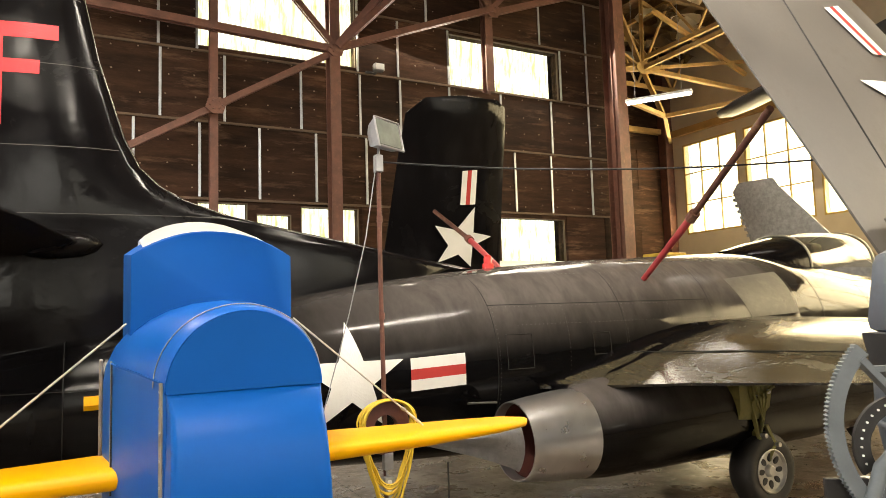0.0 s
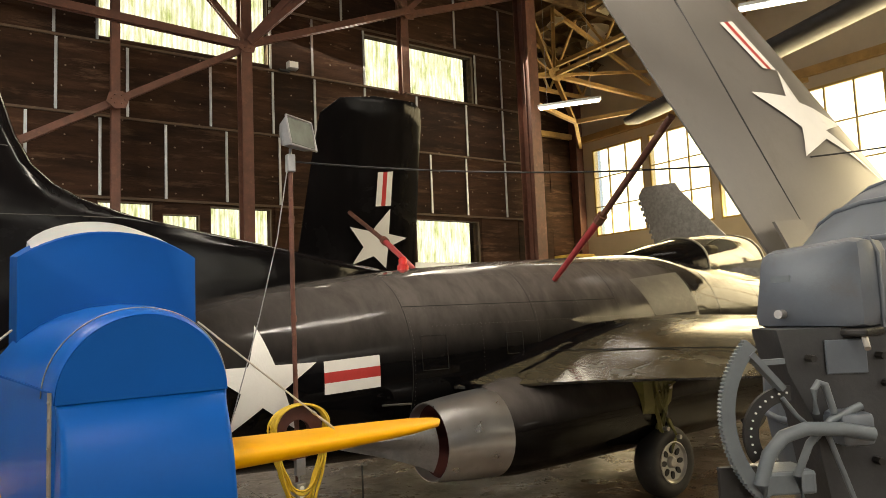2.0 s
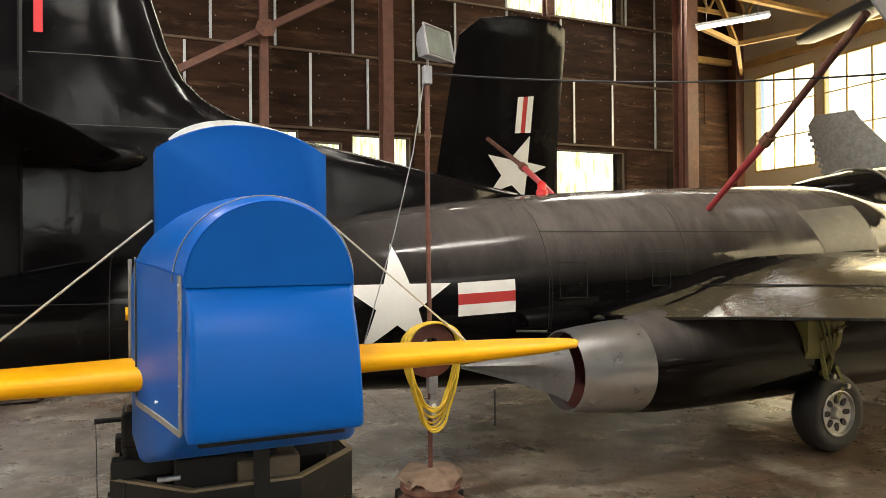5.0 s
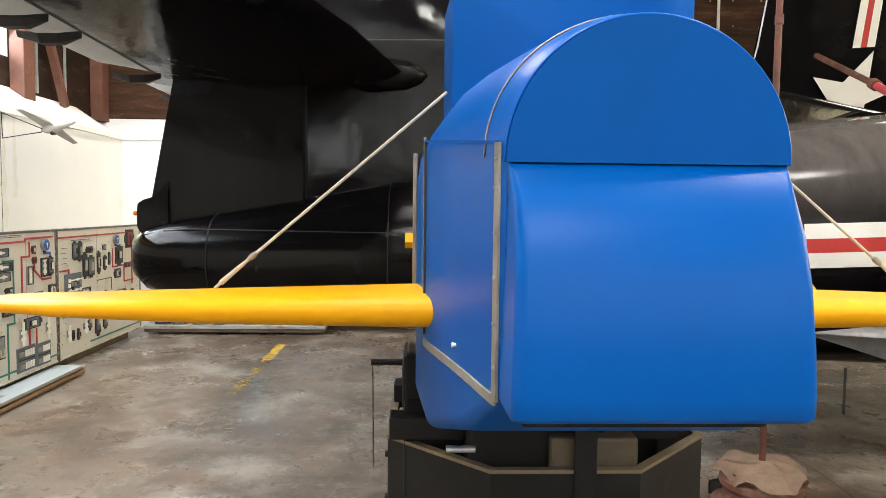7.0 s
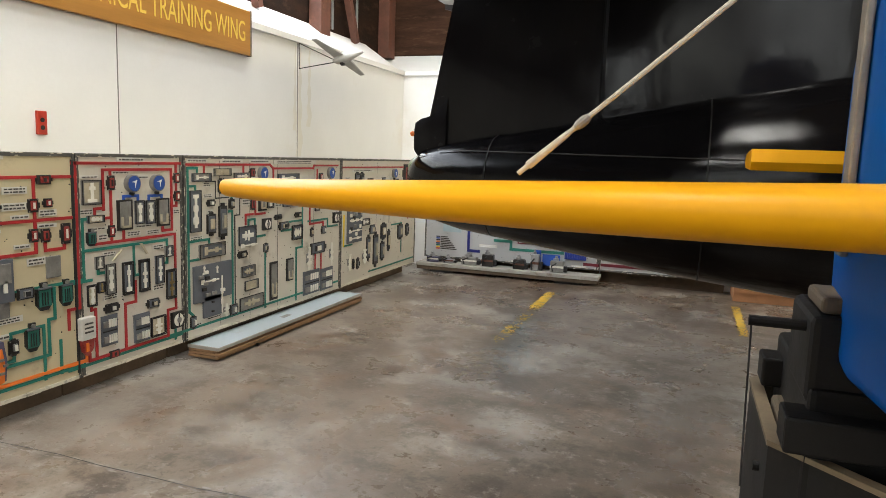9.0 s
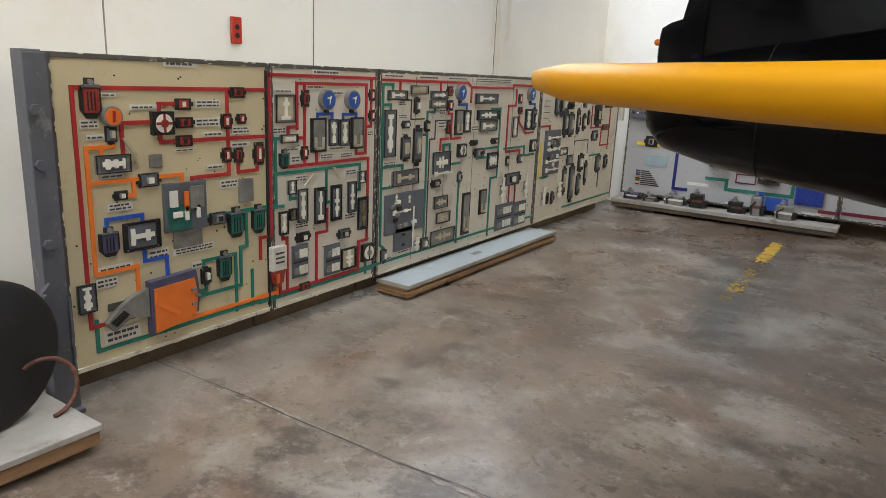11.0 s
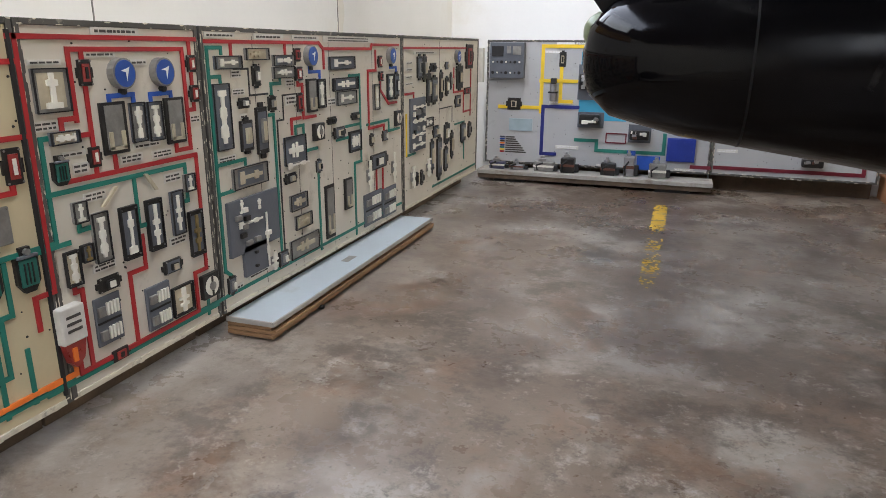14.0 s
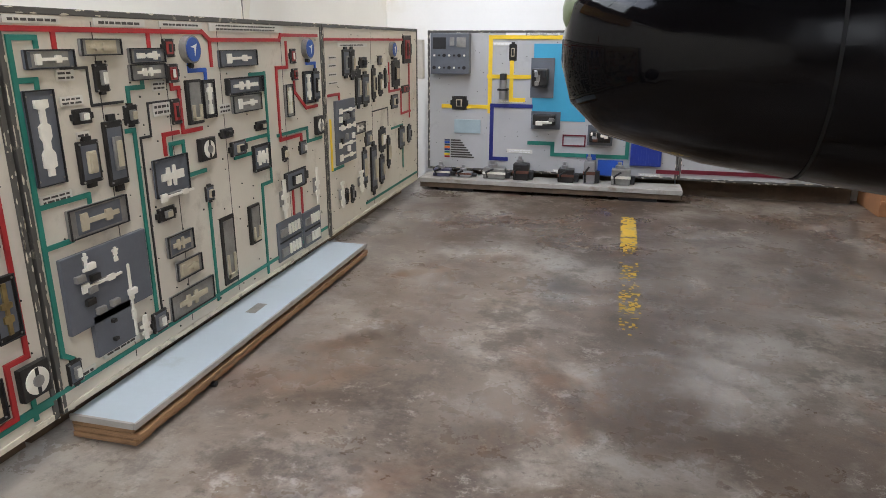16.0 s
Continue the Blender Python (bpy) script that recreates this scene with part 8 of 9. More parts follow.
pipe(board_b, "red", (6.911, 1.340), (6.911, 1.074), (6.870, 1.074))
pipe(board_b, "red", (6.205, 0.532), (6.205, 0.511), (6.233, 0.511), (6.233, 0.220))
pipe(board_b, "red", (6.307, 1.034), (6.361, 1.034))
pipe(board_b, "green", (6.162, 1.038), (6.162, 0.688))
pipe(board_b, "green", (6.162, 1.038), (6.195, 1.038))
pipe(board_b, "green", (6.155, 0.858), (6.818, 0.858), (6.818, 0.708), (6.774, 0.708))
pipe(board_b, "green", (6.534, 0.849), (6.534, 0.665), (6.574, 0.665))
pipe(board_b, "green", (6.064, 0.686), (6.210, 0.686))
pipe(board_b, "green", (6.261, 0.743), (6.261, 0.717), (6.310, 0.717))
pipe(board_b, "green", (6.884, 0.257), (6.884, 0.180))
pipe(board_b, "green", (6.043, 0.198), (6.946, 0.198))
pipe(board_b, "blue", (6.463, 1.134), (6.463, 1.154), (6.577, 1.154), (6.577, 1.130))
pipe(board_b, "blue", (6.667, 1.128), (6.667, 1.149), (6.778, 1.149), (6.778, 1.130))
pipe(board_b, "orange", (6.044, 0.225), (6.159, 0.225), (6.159, 0.256))
dev(board_c, "wht", 7.062, 1.228, 0.193, 0.057)
dev(board_c, "wht", 7.516, 1.232, 0.196, 0.053)
dev(board_c, "wht", 7.509, 1.173, 0.196, 0.056)
dev(board_c, "wht", 7.944, 0.996, 0.086, 0.158)
dev(board_c, "wht", 8.087, 1.199, 0.322, 0.072)
dev(board_c, "wht", 8.125, 1.077, 0.333, 0.074)
dev(board_c, "wht", 8.163, 0.994, 0.255, 0.079)
dev(board_c, "wht", 8.904, 0.977, 0.110, 0.173)
dev(board_c, "wht", 8.681, 0.927, 0.080, 0.166)
dev(board_c, "wht", 7.034, 0.881, 0.115, 0.288)
dev(board_c, "wht", 7.574, 0.729, 0.215, 0.148)
dev(board_c, "wht", 8.310, 0.699, 0.162, 0.128)
dev(board_c, "beige", 7.288, 1.263, 0.187, 0.054)
dev(board_c, "beige", 7.125, 0.688, 0.276, 0.100)
dev(board_c, "beige", 7.600, 0.481, 0.170, 0.087)
dev(board_c, "beige", 7.579, 0.219, 0.302, 0.105)
dev(board_c, "beige", 7.642, 0.370, 0.173, 0.077)
dev(board_c, "blk", 7.336, 1.145, 0.063, 0.092)
dev(board_c, "blk", 7.218, 1.050, 0.082, 0.049)
dev(board_c, "blk", 7.211, 0.855, 0.095, 0.141)
dev(board_c, "blk", 7.340, 0.824, 0.093, 0.223)
dev(board_c, "blk", 7.456, 1.021, 0.070, 0.070)
dev(board_c, "blk", 7.570, 0.634, 0.103, 0.055)
dev(board_c, "blk", 7.896, 0.644, 0.063, 0.068)
dev(board_c, "blk", 8.053, 0.894, 0.093, 0.043)
dev(board_c, "blk", 8.361, 0.891, 0.096, 0.046)
dev(board_c, "blk", 8.122, 0.803, 0.129, 0.067)
dev(board_c, "blk", 8.613, 0.705, 0.059, 0.070)
dev(board_c, "blk", 8.818, 0.706, 0.081, 0.074)
dev(board_c, "blk", 8.618, 0.532, 0.262, 0.105)
dev(board_c, "blk", 7.028, 0.214, 0.060, 0.080)
dev(board_c, "blk", 7.463, 0.214, 0.086, 0.083)
dev(board_c, "blk", 9.025, 0.990, 0.087, 0.156)
dev(board_c, "red", 7.715, 1.250, 0.065, 0.068)
dev(board_c, "red", 7.719, 1.154, 0.069, 0.071)
dev(board_c, "red", 8.767, 1.195, 0.061, 0.076)
dev(board_c, "red", 8.775, 1.108, 0.061, 0.062)
dev(board_c, "red", 7.726, 0.994, 0.058, 0.099)
dev(board_c, "gau", 7.824, 1.227, 0.100, 0.100)
dev(board_c, "gau", 8.915, 1.219, 0.100, 0.100)
dev(board_c, "cyl", 7.828, 0.982, 0.104, 0.177)
dev(board_c, "cyl", 7.983, 0.231, 0.114, 0.319)
dev(board_c, "cyl", 8.227, 0.355, 0.102, 0.194)
dev(board_c, "rot", 7.874, 0.824, 0.109, 0.094)
dev(board_c, "rot", 9.025, 0.790, 0.094, 0.104)
dev(board_c, "wbar", 7.579, 0.708, 0.211, 0.043)
dev(board_c, "wbar", 8.522, 0.408, 0.107, 0.206)
dev(board_c, "wbar", 8.942, 0.398, 0.082, 0.213)
dev(board_c, "bars", 8.499, 0.177, 0.282, 0.216)
dev(board_c, "bars", 8.798, 0.172, 0.231, 0.206)
dev(board_c, "slab", 7.061, 0.380, 0.410, 0.262)
dev(board_c, "slab", 7.160, 0.258, 0.194, 0.151)
dev(board_c, "wbar", 7.125, 0.501, 0.190, 0.043)
dev(board_c, "wbar", 7.334, 0.266, 0.031, 0.276)
dev(board_c, "wbar", 7.135, 0.578, 0.044, 0.062)
dev(board_c, "wbar", 7.279, 0.570, 0.036, 0.051)
dev(board_c, "wbar", 7.361, 0.227, 0.080, 0.096)
dev(board_c, "lab", 7.014, 1.359, 0.212, 0.023)
dev(board_c, "lab", 7.371, 1.356, 0.257, 0.026)
dev(board_c, "lab", 7.710, 1.359, 0.277, 0.022)
dev(board_c, "lab", 8.038, 1.349, 0.669, 0.033)
dev(board_c, "lab", 7.178, 1.189, 0.074, 0.034)
dev(board_c, "lab", 7.177, 1.112, 0.097, 0.029)
dev(board_c, "lab", 7.038, 0.822, 0.129, 0.030)
dev(board_c, "lab", 7.618, 1.036, 0.101, 0.049)
dev(board_c, "lab", 7.224, 1.004, 0.056, 0.022)
dev(board_c, "lab", 7.628, 1.129, 0.077, 0.036)
dev(board_c, "lab", 7.087, 0.196, 0.065, 0.045)
dev(board_c, "lab", 7.196, 0.234, 0.188, 0.039)
dev(board_c, "lab", 8.062, 1.001, 0.092, 0.042)
pipe(board_c, "red", (7.009, 1.344), (7.985, 1.344), (8.033, 1.314), (8.658, 1.314), (8.673, 1.338), (9.111, 1.338))
pipe(board_c, "red", (7.189, 1.340), (7.189, 1.288))
pipe(board_c, "red", (7.637, 1.337), (7.637, 1.285))
pipe(board_c, "red", (7.744, 1.154), (7.744, 1.132), (7.787, 1.132), (7.787, 0.959), (7.913, 0.959))
pipe(board_c, "red", (7.754, 0.963), (7.662, 0.963), (7.662, 0.889))
pipe(board_c, "red", (8.729, 1.301), (8.729, 1.179), (8.606, 1.179), (8.606, 0.816), (8.846, 0.816), (8.846, 0.770))
pipe(board_c, "red", (8.799, 1.108), (8.799, 1.048), (8.930, 0.953), (9.071, 0.953))
pipe(board_c, "red", (8.708, 0.539), (8.708, 0.390))
pipe(board_c, "red", (8.813, 0.520), (8.813, 0.378))
pipe(board_c, "red", (8.033, 1.314), (8.033, 1.211))
pipe(board_c, "green", (7.118, 1.295), (7.118, 1.319), (7.022, 1.319), (7.022, 0.952), (7.022, 0.551), (7.022, 0.331), (7.057, 0.304))
pipe(board_c, "green", (7.026, 1.198), (7.098, 1.198), (7.098, 1.171))
pipe(board_c, "green", (7.033, 0.819), (7.237, 0.819), (7.237, 0.787))
pipe(board_c, "green", (7.022, 0.688), (7.139, 0.688))
pipe(board_c, "green", (7.576, 1.170), (7.576, 1.149), (7.492, 1.149), (7.492, 1.091))
pipe(board_c, "green", (7.461, 1.002), (7.500, 1.002), (7.500, 0.305))
pipe(board_c, "green", (7.698, 0.875), (7.698, 0.922), (7.780, 0.922), (7.780, 0.782), (7.915, 0.782))
pipe(board_c, "green", (7.921, 0.648), (7.921, 0.192))
pipe(board_c, "green", (8.483, 1.160), (8.483, 0.625), (8.384, 0.625), (8.384, 0.167))
pipe(board_c, "green", (8.342, 1.158), (8.483, 1.158))
pipe(board_c, "green", (8.157, 0.795), (8.299, 0.795))
pipe(board_c, "green", (8.261, 0.862), (8.477, 0.862))
pipe(board_c, "green", (8.579, 0.843), (8.928, 0.843), (8.928, 0.767), (9.113, 0.767))
pipe(board_c, "green", (6.820, 0.211), (9.135, 0.211))
pipe(board_c, "blue", (7.871, 1.239), (7.871, 1.194), (7.981, 1.194), (7.981, 1.155))
pipe(board_c, "blue", (8.965, 1.240), (8.965, 1.190), (9.071, 1.190), (9.071, 1.146))
pipe(board_c, "black", (7.202, 1.226), (7.312, 1.226), (7.312, 1.105), (7.461, 1.105))
pipe(board_c, "black", (7.731, 1.088), (7.592, 1.088), (7.592, 0.968), (7.531, 0.968), (7.531, 0.239))
dev(board_d, "blk", 9.475, 1.099, 0.102, 0.160)
dev(board_d, "blk", 9.587, 1.085, 0.085, 0.173)
dev(board_d, "blk", 9.767, 1.135, 0.134, 0.071)
dev(board_d, "blk", 10.133, 1.145, 0.080, 0.064)
dev(board_d, "blk", 9.680, 0.899, 0.101, 0.230)
dev(board_d, "blk", 9.792, 0.898, 0.137, 0.195)
dev(board_d, "blk", 9.993, 0.916, 0.083, 0.212)
dev(board_d, "blk", 10.135, 0.938, 0.087, 0.142)
dev(board_d, "blk", 10.259, 0.986, 0.049, 0.122)
dev(board_d, "blk", 10.440, 0.972, 0.191, 0.196)
dev(board_d, "blk", 9.840, 0.605, 0.124, 0.101)
dev(board_d, "blk", 10.113, 0.530, 0.152, 0.160)
dev(board_d, "blk", 9.764, 0.348, 0.090, 0.236)
dev(board_d, "blk", 9.928, 0.267, 0.116, 0.324)
dev(board_d, "blk", 10.111, 0.301, 0.104, 0.185)
dev(board_d, "blk", 10.295, 0.389, 0.073, 0.213)
dev(board_d, "blk", 10.582, 0.486, 0.148, 0.161)
dev(board_d, "blk", 9.440, 0.290, 0.053, 0.091)
dev(board_d, "blk", 9.538, 0.278, 0.055, 0.104)
dev(board_d, "blk", 10.413, 0.810, 0.152, 0.106)
dev(board_d, "blk", 10.816, 0.507, 0.105, 0.129)
dev(board_d, "gau", 10.393, 1.199, 0.100, 0.100)
dev(board_d, "wbar", 9.356, 0.868, 0.256, 0.046)
dev(board_d, "wbar", 9.346, 0.764, 0.272, 0.049)
dev(board_d, "wbar", 9.334, 0.657, 0.274, 0.049)
dev(board_d, "wbar", 9.341, 0.576, 0.259, 0.056)
dev(board_d, "wbar", 9.315, 0.284, 0.085, 0.169)
dev(board_d, "wbar", 9.640, 0.315, 0.115, 0.148)
dev(board_d, "wht", 9.634, 0.714, 0.182, 0.072)
dev(board_d, "red", 10.719, 1.137, 0.209, 0.215)
dev(board_d, "red", 10.681, 0.908, 0.192, 0.061)
dev(board_d, "slab", 9.319, 0.559, 0.313, 0.398)
dev(board_d, "lab", 9.412, 1.273, 0.510, 0.023)
dev(board_d, "lab", 9.264, 1.204, 0.116, 0.021)
dev(board_d, "lab", 9.258, 1.157, 0.117, 0.020)
dev(board_d, "lab", 9.253, 1.105, 0.126, 0.021)
dev(board_d, "lab", 9.247, 1.057, 0.141, 0.018)
pipe(board_d, "red", (9.209, 1.319), (10.764, 1.319))
pipe(board_d, "red", (10.372, 1.150), (10.372, 0.945), (10.665, 0.945))
pipe(board_d, "red", (10.664, 0.927), (10.664, 0.754), (10.910, 0.754))
pipe(board_d, "red", (10.886, 1.268), (10.886, 0.708))
pipe(board_d, "red", (9.239, 0.995), (9.405, 0.995), (9.405, 0.954))
pipe(board_d, "green", (10.416, 0.663), (10.696, 0.663), (10.696, 0.322))
pipe(board_d, "green", (9.833, 0.206), (11.077, 0.206))
pipe(board_d, "green", (9.259, 0.542), (9.433, 0.542))
pipe(board_d, "yellow", (9.254, 0.847), (9.254, 0.546))
pipe(board_d, "black", (9.995, 0.800), (9.995, 0.831), (10.337, 0.831), (10.337, 0.697))
dev(board_e, "instr", -3.568, 1.028, 0.348, 0.347)
dev(board_e, "cyan", -2.661, 0.634, 0.471, 0.657)
dev(board_e, "gbrd", -2.680, 0.833, 0.204, 0.339)
dev(board_e, "gbrd", -2.663, 0.561, 0.258, 0.154)
dev(board_e, "gbrd", -2.160, 0.435, 0.216, 0.176)
dev(board_e, "eng", -2.663, 0.934, 0.142, 0.149)
dev(board_e, "eng", -2.640, 0.602, 0.200, 0.096)
dev(board_e, "eng", -2.143, 0.469, 0.184, 0.092)
dev(board_e, "cylm", -2.962, 0.791, 0.088, 0.254)
dev(board_e, "blk", -2.879, 1.146, 0.069, 0.142)
dev(board_e, "blk", -3.391, 0.711, 0.138, 0.122)
dev(board_e, "hatch", -3.366, 0.501, 0.244, 0.124)
dev(board_e, "blab", -2.874, 0.336, 0.234, 0.035)
dev(board_e, "blab", -2.449, 0.173, 0.173, 0.029)
dev(board_e, "blab", -2.053, 0.323, 0.224, 0.020)
dev(board_e, "blab", -1.701, 0.180, 0.179, 0.024)
dev(board_e, "blab", -3.026, 1.274, 0.162, 0.027)
dev(board_e, "blab", -2.961, 0.785, 0.221, 0.024)
dev(board_e, "redbox", -2.378, 0.416, 0.204, 0.103)
dev(board_e, "ribs", -1.783, 0.271, 0.260, 0.226)
dev(board_e, "bluep", -2.160, 0.161, 0.085, 0.192)
dev(board_e, "bluep", -2.056, 0.170, 0.217, 0.138)
dev(board_e, "wlab", -2.912, 1.354, 0.465, 0.045)
pipe(board_e, "yellow", (-3.043, 0.701), (-3.043, 1.343), (-2.379, 1.343))
pipe(board_e, "yellow", (-3.472, 0.742), (-3.044, 0.742))
pipe(board_e, "yellow", (-3.053, 1.009), (-2.698, 1.009))
pipe(board_e, "yellow", (-2.851, 1.229), (-2.851, 0.810), (-2.741, 0.810))
pipe(board_e, "navy", (-2.669, 0.756), (-3.020, 0.756), (-3.020, 0.278), (-2.878, 0.278))
pipe(board_e, "green", (-2.672, 0.434), (-2.463, 0.434), (-2.463, 0.338), (-1.814, 0.338), (-1.814, 0.519))
pipe(board_e, "maroon", (-1.540, 0.225), (-1.379, 0.225))
dev(board_f, "blab", -1.331, 0.381, 0.188, 0.033)
dev(board_f, "eng", -0.596, 0.292, 0.178, 0.075)
pipe(board_f, "maroon", (-1.331, 0.235), (-0.073, 0.235), (-0.073, 0.393))
# thin sub-panel joints on the wide boards
for b, us in ((board_c, (7.36, 7.72, 8.10, 8.68)), (board_d, (10.0,))):
    for u in us:
        part("panel_joint", place_box(b, u - 0.002, 0.17, 0.004, 1.20, 0.0005, 0.0012), "ink", b)
part("edge_joint", place_box(board_a, 6.098, 0.17, 0.012, 1.20, 0.0005, 0.010), "dull_black", board_a)
# levers
for b, u0, v0, u1, v1 in ((board_a, 5.40, 0.99, 5.34, 1.08), (board_b, 6.36, 0.78, 6.43, 0.84), (board_b, 6.58, 0.86, 6.63, 0.79)):
    plate_poly(b, [(u0 - 0.008, v0), (u0 + 0.008, v0), (u1 + 0.008, v1), (u1 - 0.008, v1)], 0.012, 0.022, "lever", "dev_beige", b)
# colour key of the heating panel
for j, c in enumerate(("pipe_red", "pipe_yellow", "pipe_green", "pipe_navy", "pipe_orange", "ink", "pipe_blue", "dev_purple")):
    z = 0.27 + 0.022 * j
    part("key_swatch", place_box(board_e, -3.46, z, 0.05, 0.016, 0.001, 0.004), c, board_e)
    part("key_text", place_box(board_e, -3.40, z + 0.001, 0.22 - 0.018 * j, 0.013, 0.001, 0.0035), "ink", board_e)


def lettering(text, size, m, material, parent, name="lettering", align="CENTER"):
    cu = bpy.data.curves.new("letters", "FONT")
    cu.body, cu.size, cu.extrude, cu.align_x, cu.align_y = text, size, 0.0012, align, "CENTER"
    tmp = new("tmp_letters", cu)
    me = bpy.data.meshes.new_from_object(tmp.evaluated_get(bpy.context.evaluated_depsgraph_get()))
    bpy.data.objects.remove(tmp)
    me.transform(m)
    me.materials.clear()
    me.materials.append(M[material])
    ob = new(name, me)
    ob.parent = parent
    ob.matrix_parent_inverse = Matrix.Translation(-parent_place(parent))
    return ob


lettering("F-100D HEATING", 0.036, Matrix.Translation((-2.60, 11.543, 1.366)) @ Matrix.Rotation(radians(90), 4, "X"), "ink", board_e)
# switch box on the end of the last panel
part("switch_box", box(bm_new(), FACE - 0.02, FACE + 0.05, 11.13, 11.20, 1.0, 1.32, 0.004), "label", board_d, "grey metal switch box")

# shelf and loose components under the heating panel
shelf = thing("panel_base", (-2.5, 11.4, 0), "pale painted plywood base of the heating panel", "base board")
part("top_board", box(bm_new(), -3.64, -1.34, 11.30, 11.60, 0.075, 0.115, 0.004), "pallet_grey", shelf)
part("under_board", box(bm_new(), -3.63, -1.35, 11.31, 11.60, 0.03, 0.074, 0.003), "kick", shelf)
for x in (-3.3, -1.7):
    part("skid", box(bm_new(), x - 0.16, x + 0.16, 11.33, 11.55, 0.0, 0.029), "dull_black", shelf)
for x, w, h, m_, nm in ((-3.45, 0.16, 0.07, "dev_purple", "blue_component"), (-3.24, 0.14, 0.05, "steel", "steel_component"), (-2.96, 0.20, 0.10, "dev_grey", "motor_component"), (-2.72, 0.14, 0.15, "dev_dark", "valve_component"),
                        (-2.32, 0.14, 0.12, "dev_dark", "regulator_component"), (-2.12, 0.10, 0.20, "steel", "canister_component"), (-1.85, 0.16, 0.14, "dev_grey", "blower_component")):
    t = thing(nm, (x, 11.44, 0.115), "small metal heating component on the base board", "component", "loose components")
    part("body", box(bm_new(), x - w / 2, x + w / 2, 11.39, 11.49, 0.115, 0.115 + h, 0.01), m_, t)
    part("neck", lathe(bm_new(), [(0, w * 0.22), (0.03, w * 0.22), (0.035, w * 0.12), (0.06, w * 0.12)], (x - w * 0.1, 11.44, 0.115 + h - 0.002), (0, 0, 1), 12), "steel", t, smooth=40)
    part("hose_stub", tube(bm_new(), [(x - w * 0.3, 11.39, 0.13), (x - w * 0.35, 11.36, 0.14 + h * 0.4), (x, 11.37, 0.15 + h * 0.6)], 0.009, 8), "dull_black", t, smooth=50)
    part("band", box(bm_new(), x - w * 0.52, x + w * 0.52, 11.386, 11.394, 0.125 + h * 0.35, 0.135 + h * 0.45), "dev_white" if w > 0.15 else "rust", t)
    part("flange", box(bm_new(), x + w * 0.5 - 0.002, x + w * 0.5 + 0.04, 11.41, 11.47, 0.125, 0.125 + h * 0.5, 0.005), "dull_black", t)

# platform board lying along the panels
plat = thing("platform_board", (-3.45, 8.05, 0), "pale blue painted plywood platform board on the floor", "platform")
part("top_sheet", box(bm_new(), -3.635, -3.385, 7.055, 9.22, 0.078, 0.094, 0.003), "platform", plat)
part("edge_lip", box(bm_new(), -3.384, -3.375, 7.045, 9.23, 0.074, 0.098, 0.002), "pallet_grey", plat)
part("end_lip", box(bm_new(), -3.635, -3.385, 7.043, 7.054, 0.074, 0.098, 0.002), "pallet_grey", plat)
PR = random.Random(5)
for z0, z1, x1 in ((0.058, 0.0735, -3.392), (0.036, 0.054, -3.368), (0.014, 0.032, -3.382)):
    bm = bm_new()
    n = 60
    edge = [x1 + PR.uniform(-0.006, 0.004) for _ in range(n + 1)]
    ys = [7.035 + PR.uniform(0, 0.015) + 2.19 * i / n for i in range(n + 1)]
    lo = [bm.verts.new((x, y, z0)) for x, y in zip(edge, ys)]
    hi = [bm.verts.new((x + PR.uniform(-0.003, 0.001), y, z1)) for x, y in zip(edge, ys)]
    bl, bh = [bm.verts.new((-3.63, y, z0)) for y in ys], [bm.verts.new((-3.63, y, z1)) for y in ys]
    for q in ((lo, hi), (hi, bh), (bl, lo)):
        bridge(bm, q[0], q[1], closed=False)
    for i in (0, n):
        bm.faces.new((lo[i], hi[i], bh[i], bl[i]))
    bmesh.ops.recalc_face_normals(bm, faces=bm.faces[:])
    part("ply_layer", bm, "ply", plat, "splintered weathered plywood edge")
part("batten", box(bm_new(), -3.60, -3.41, 7.08, 9.15, 0.0, 0.0115), "dull_black", plat)
part("caster", rod(bm_new(), (-3.40, 7.5, 0.012), (-3.366, 7.5, 0.012), 0.012), "dull_black", plat)
part("stencil", box(bm_new(), -3.53, -3.48, 8.02, 8.14, 0.094, 0.0946), "dev_grey", plat)

# crate by the back panels
crate = thing("wooden_crate", (0.40, 11.5, 0), "orange-brown wooden crate beside the panels", "crate")
part("body", box(bm_new(), 0.12, 0.75, 11.25, 11.78, 0.0, 0.20, 0.006), "box_wood", crate)
part("top_board", box(bm_new(), 0.11, 0.76, 11.24, 11.79, 0.202, 0.225, 0.004), "box_wood", crate)
part("strip", box(bm_new(), 0.12, 0.75, 11.235, 11.248, 0.10, 0.13), "box_wood", crate)

# yellow floor marks, worn
rgm = random.Random(3)


def floor_mark(name, x0, x1, spans, label):
    """A painted line worn through in small ragged holes."""
    bm = bm_new()
    for y0, y1, left in spans:
        ny, nx = max(2, int((y1 - y0) / 0.018)), 7
        g = {(i, j): bm.verts.new((x0 + (x1 - x0) * j / nx + rgm.uniform(-0.005, 0.005), y0 + (y1 - y0) * i / ny + rgm.uniform(-0.005, 0.005), 0.0025)) for i in range(ny + 1) for j in range(nx + 1)}
        wear = 0.5
        for i in range(ny):
            wear = min(1.0, max(0.0, wear + rgm.uniform(-0.25, 0.25)))
            for j in range(nx):
                if rgm.random() < left * (0.55 + 0.9 * wear) and (0 < j < nx - 1 or rgm.random() < 0.75):
                    bm.faces.new((g[i, j], g[i, j + 1], g[i + 1, j + 1], g[i + 1, j]))
    bmesh.ops.delete(bm, geom=[v for v in bm.verts if not v.link_faces], context="VERTS")
    bmesh.ops.recalc_face_normals(bm, faces=bm.faces[:])
    tagged(solid(name, bm, "floor_yellow"), label, "floor marking", kind="structure")


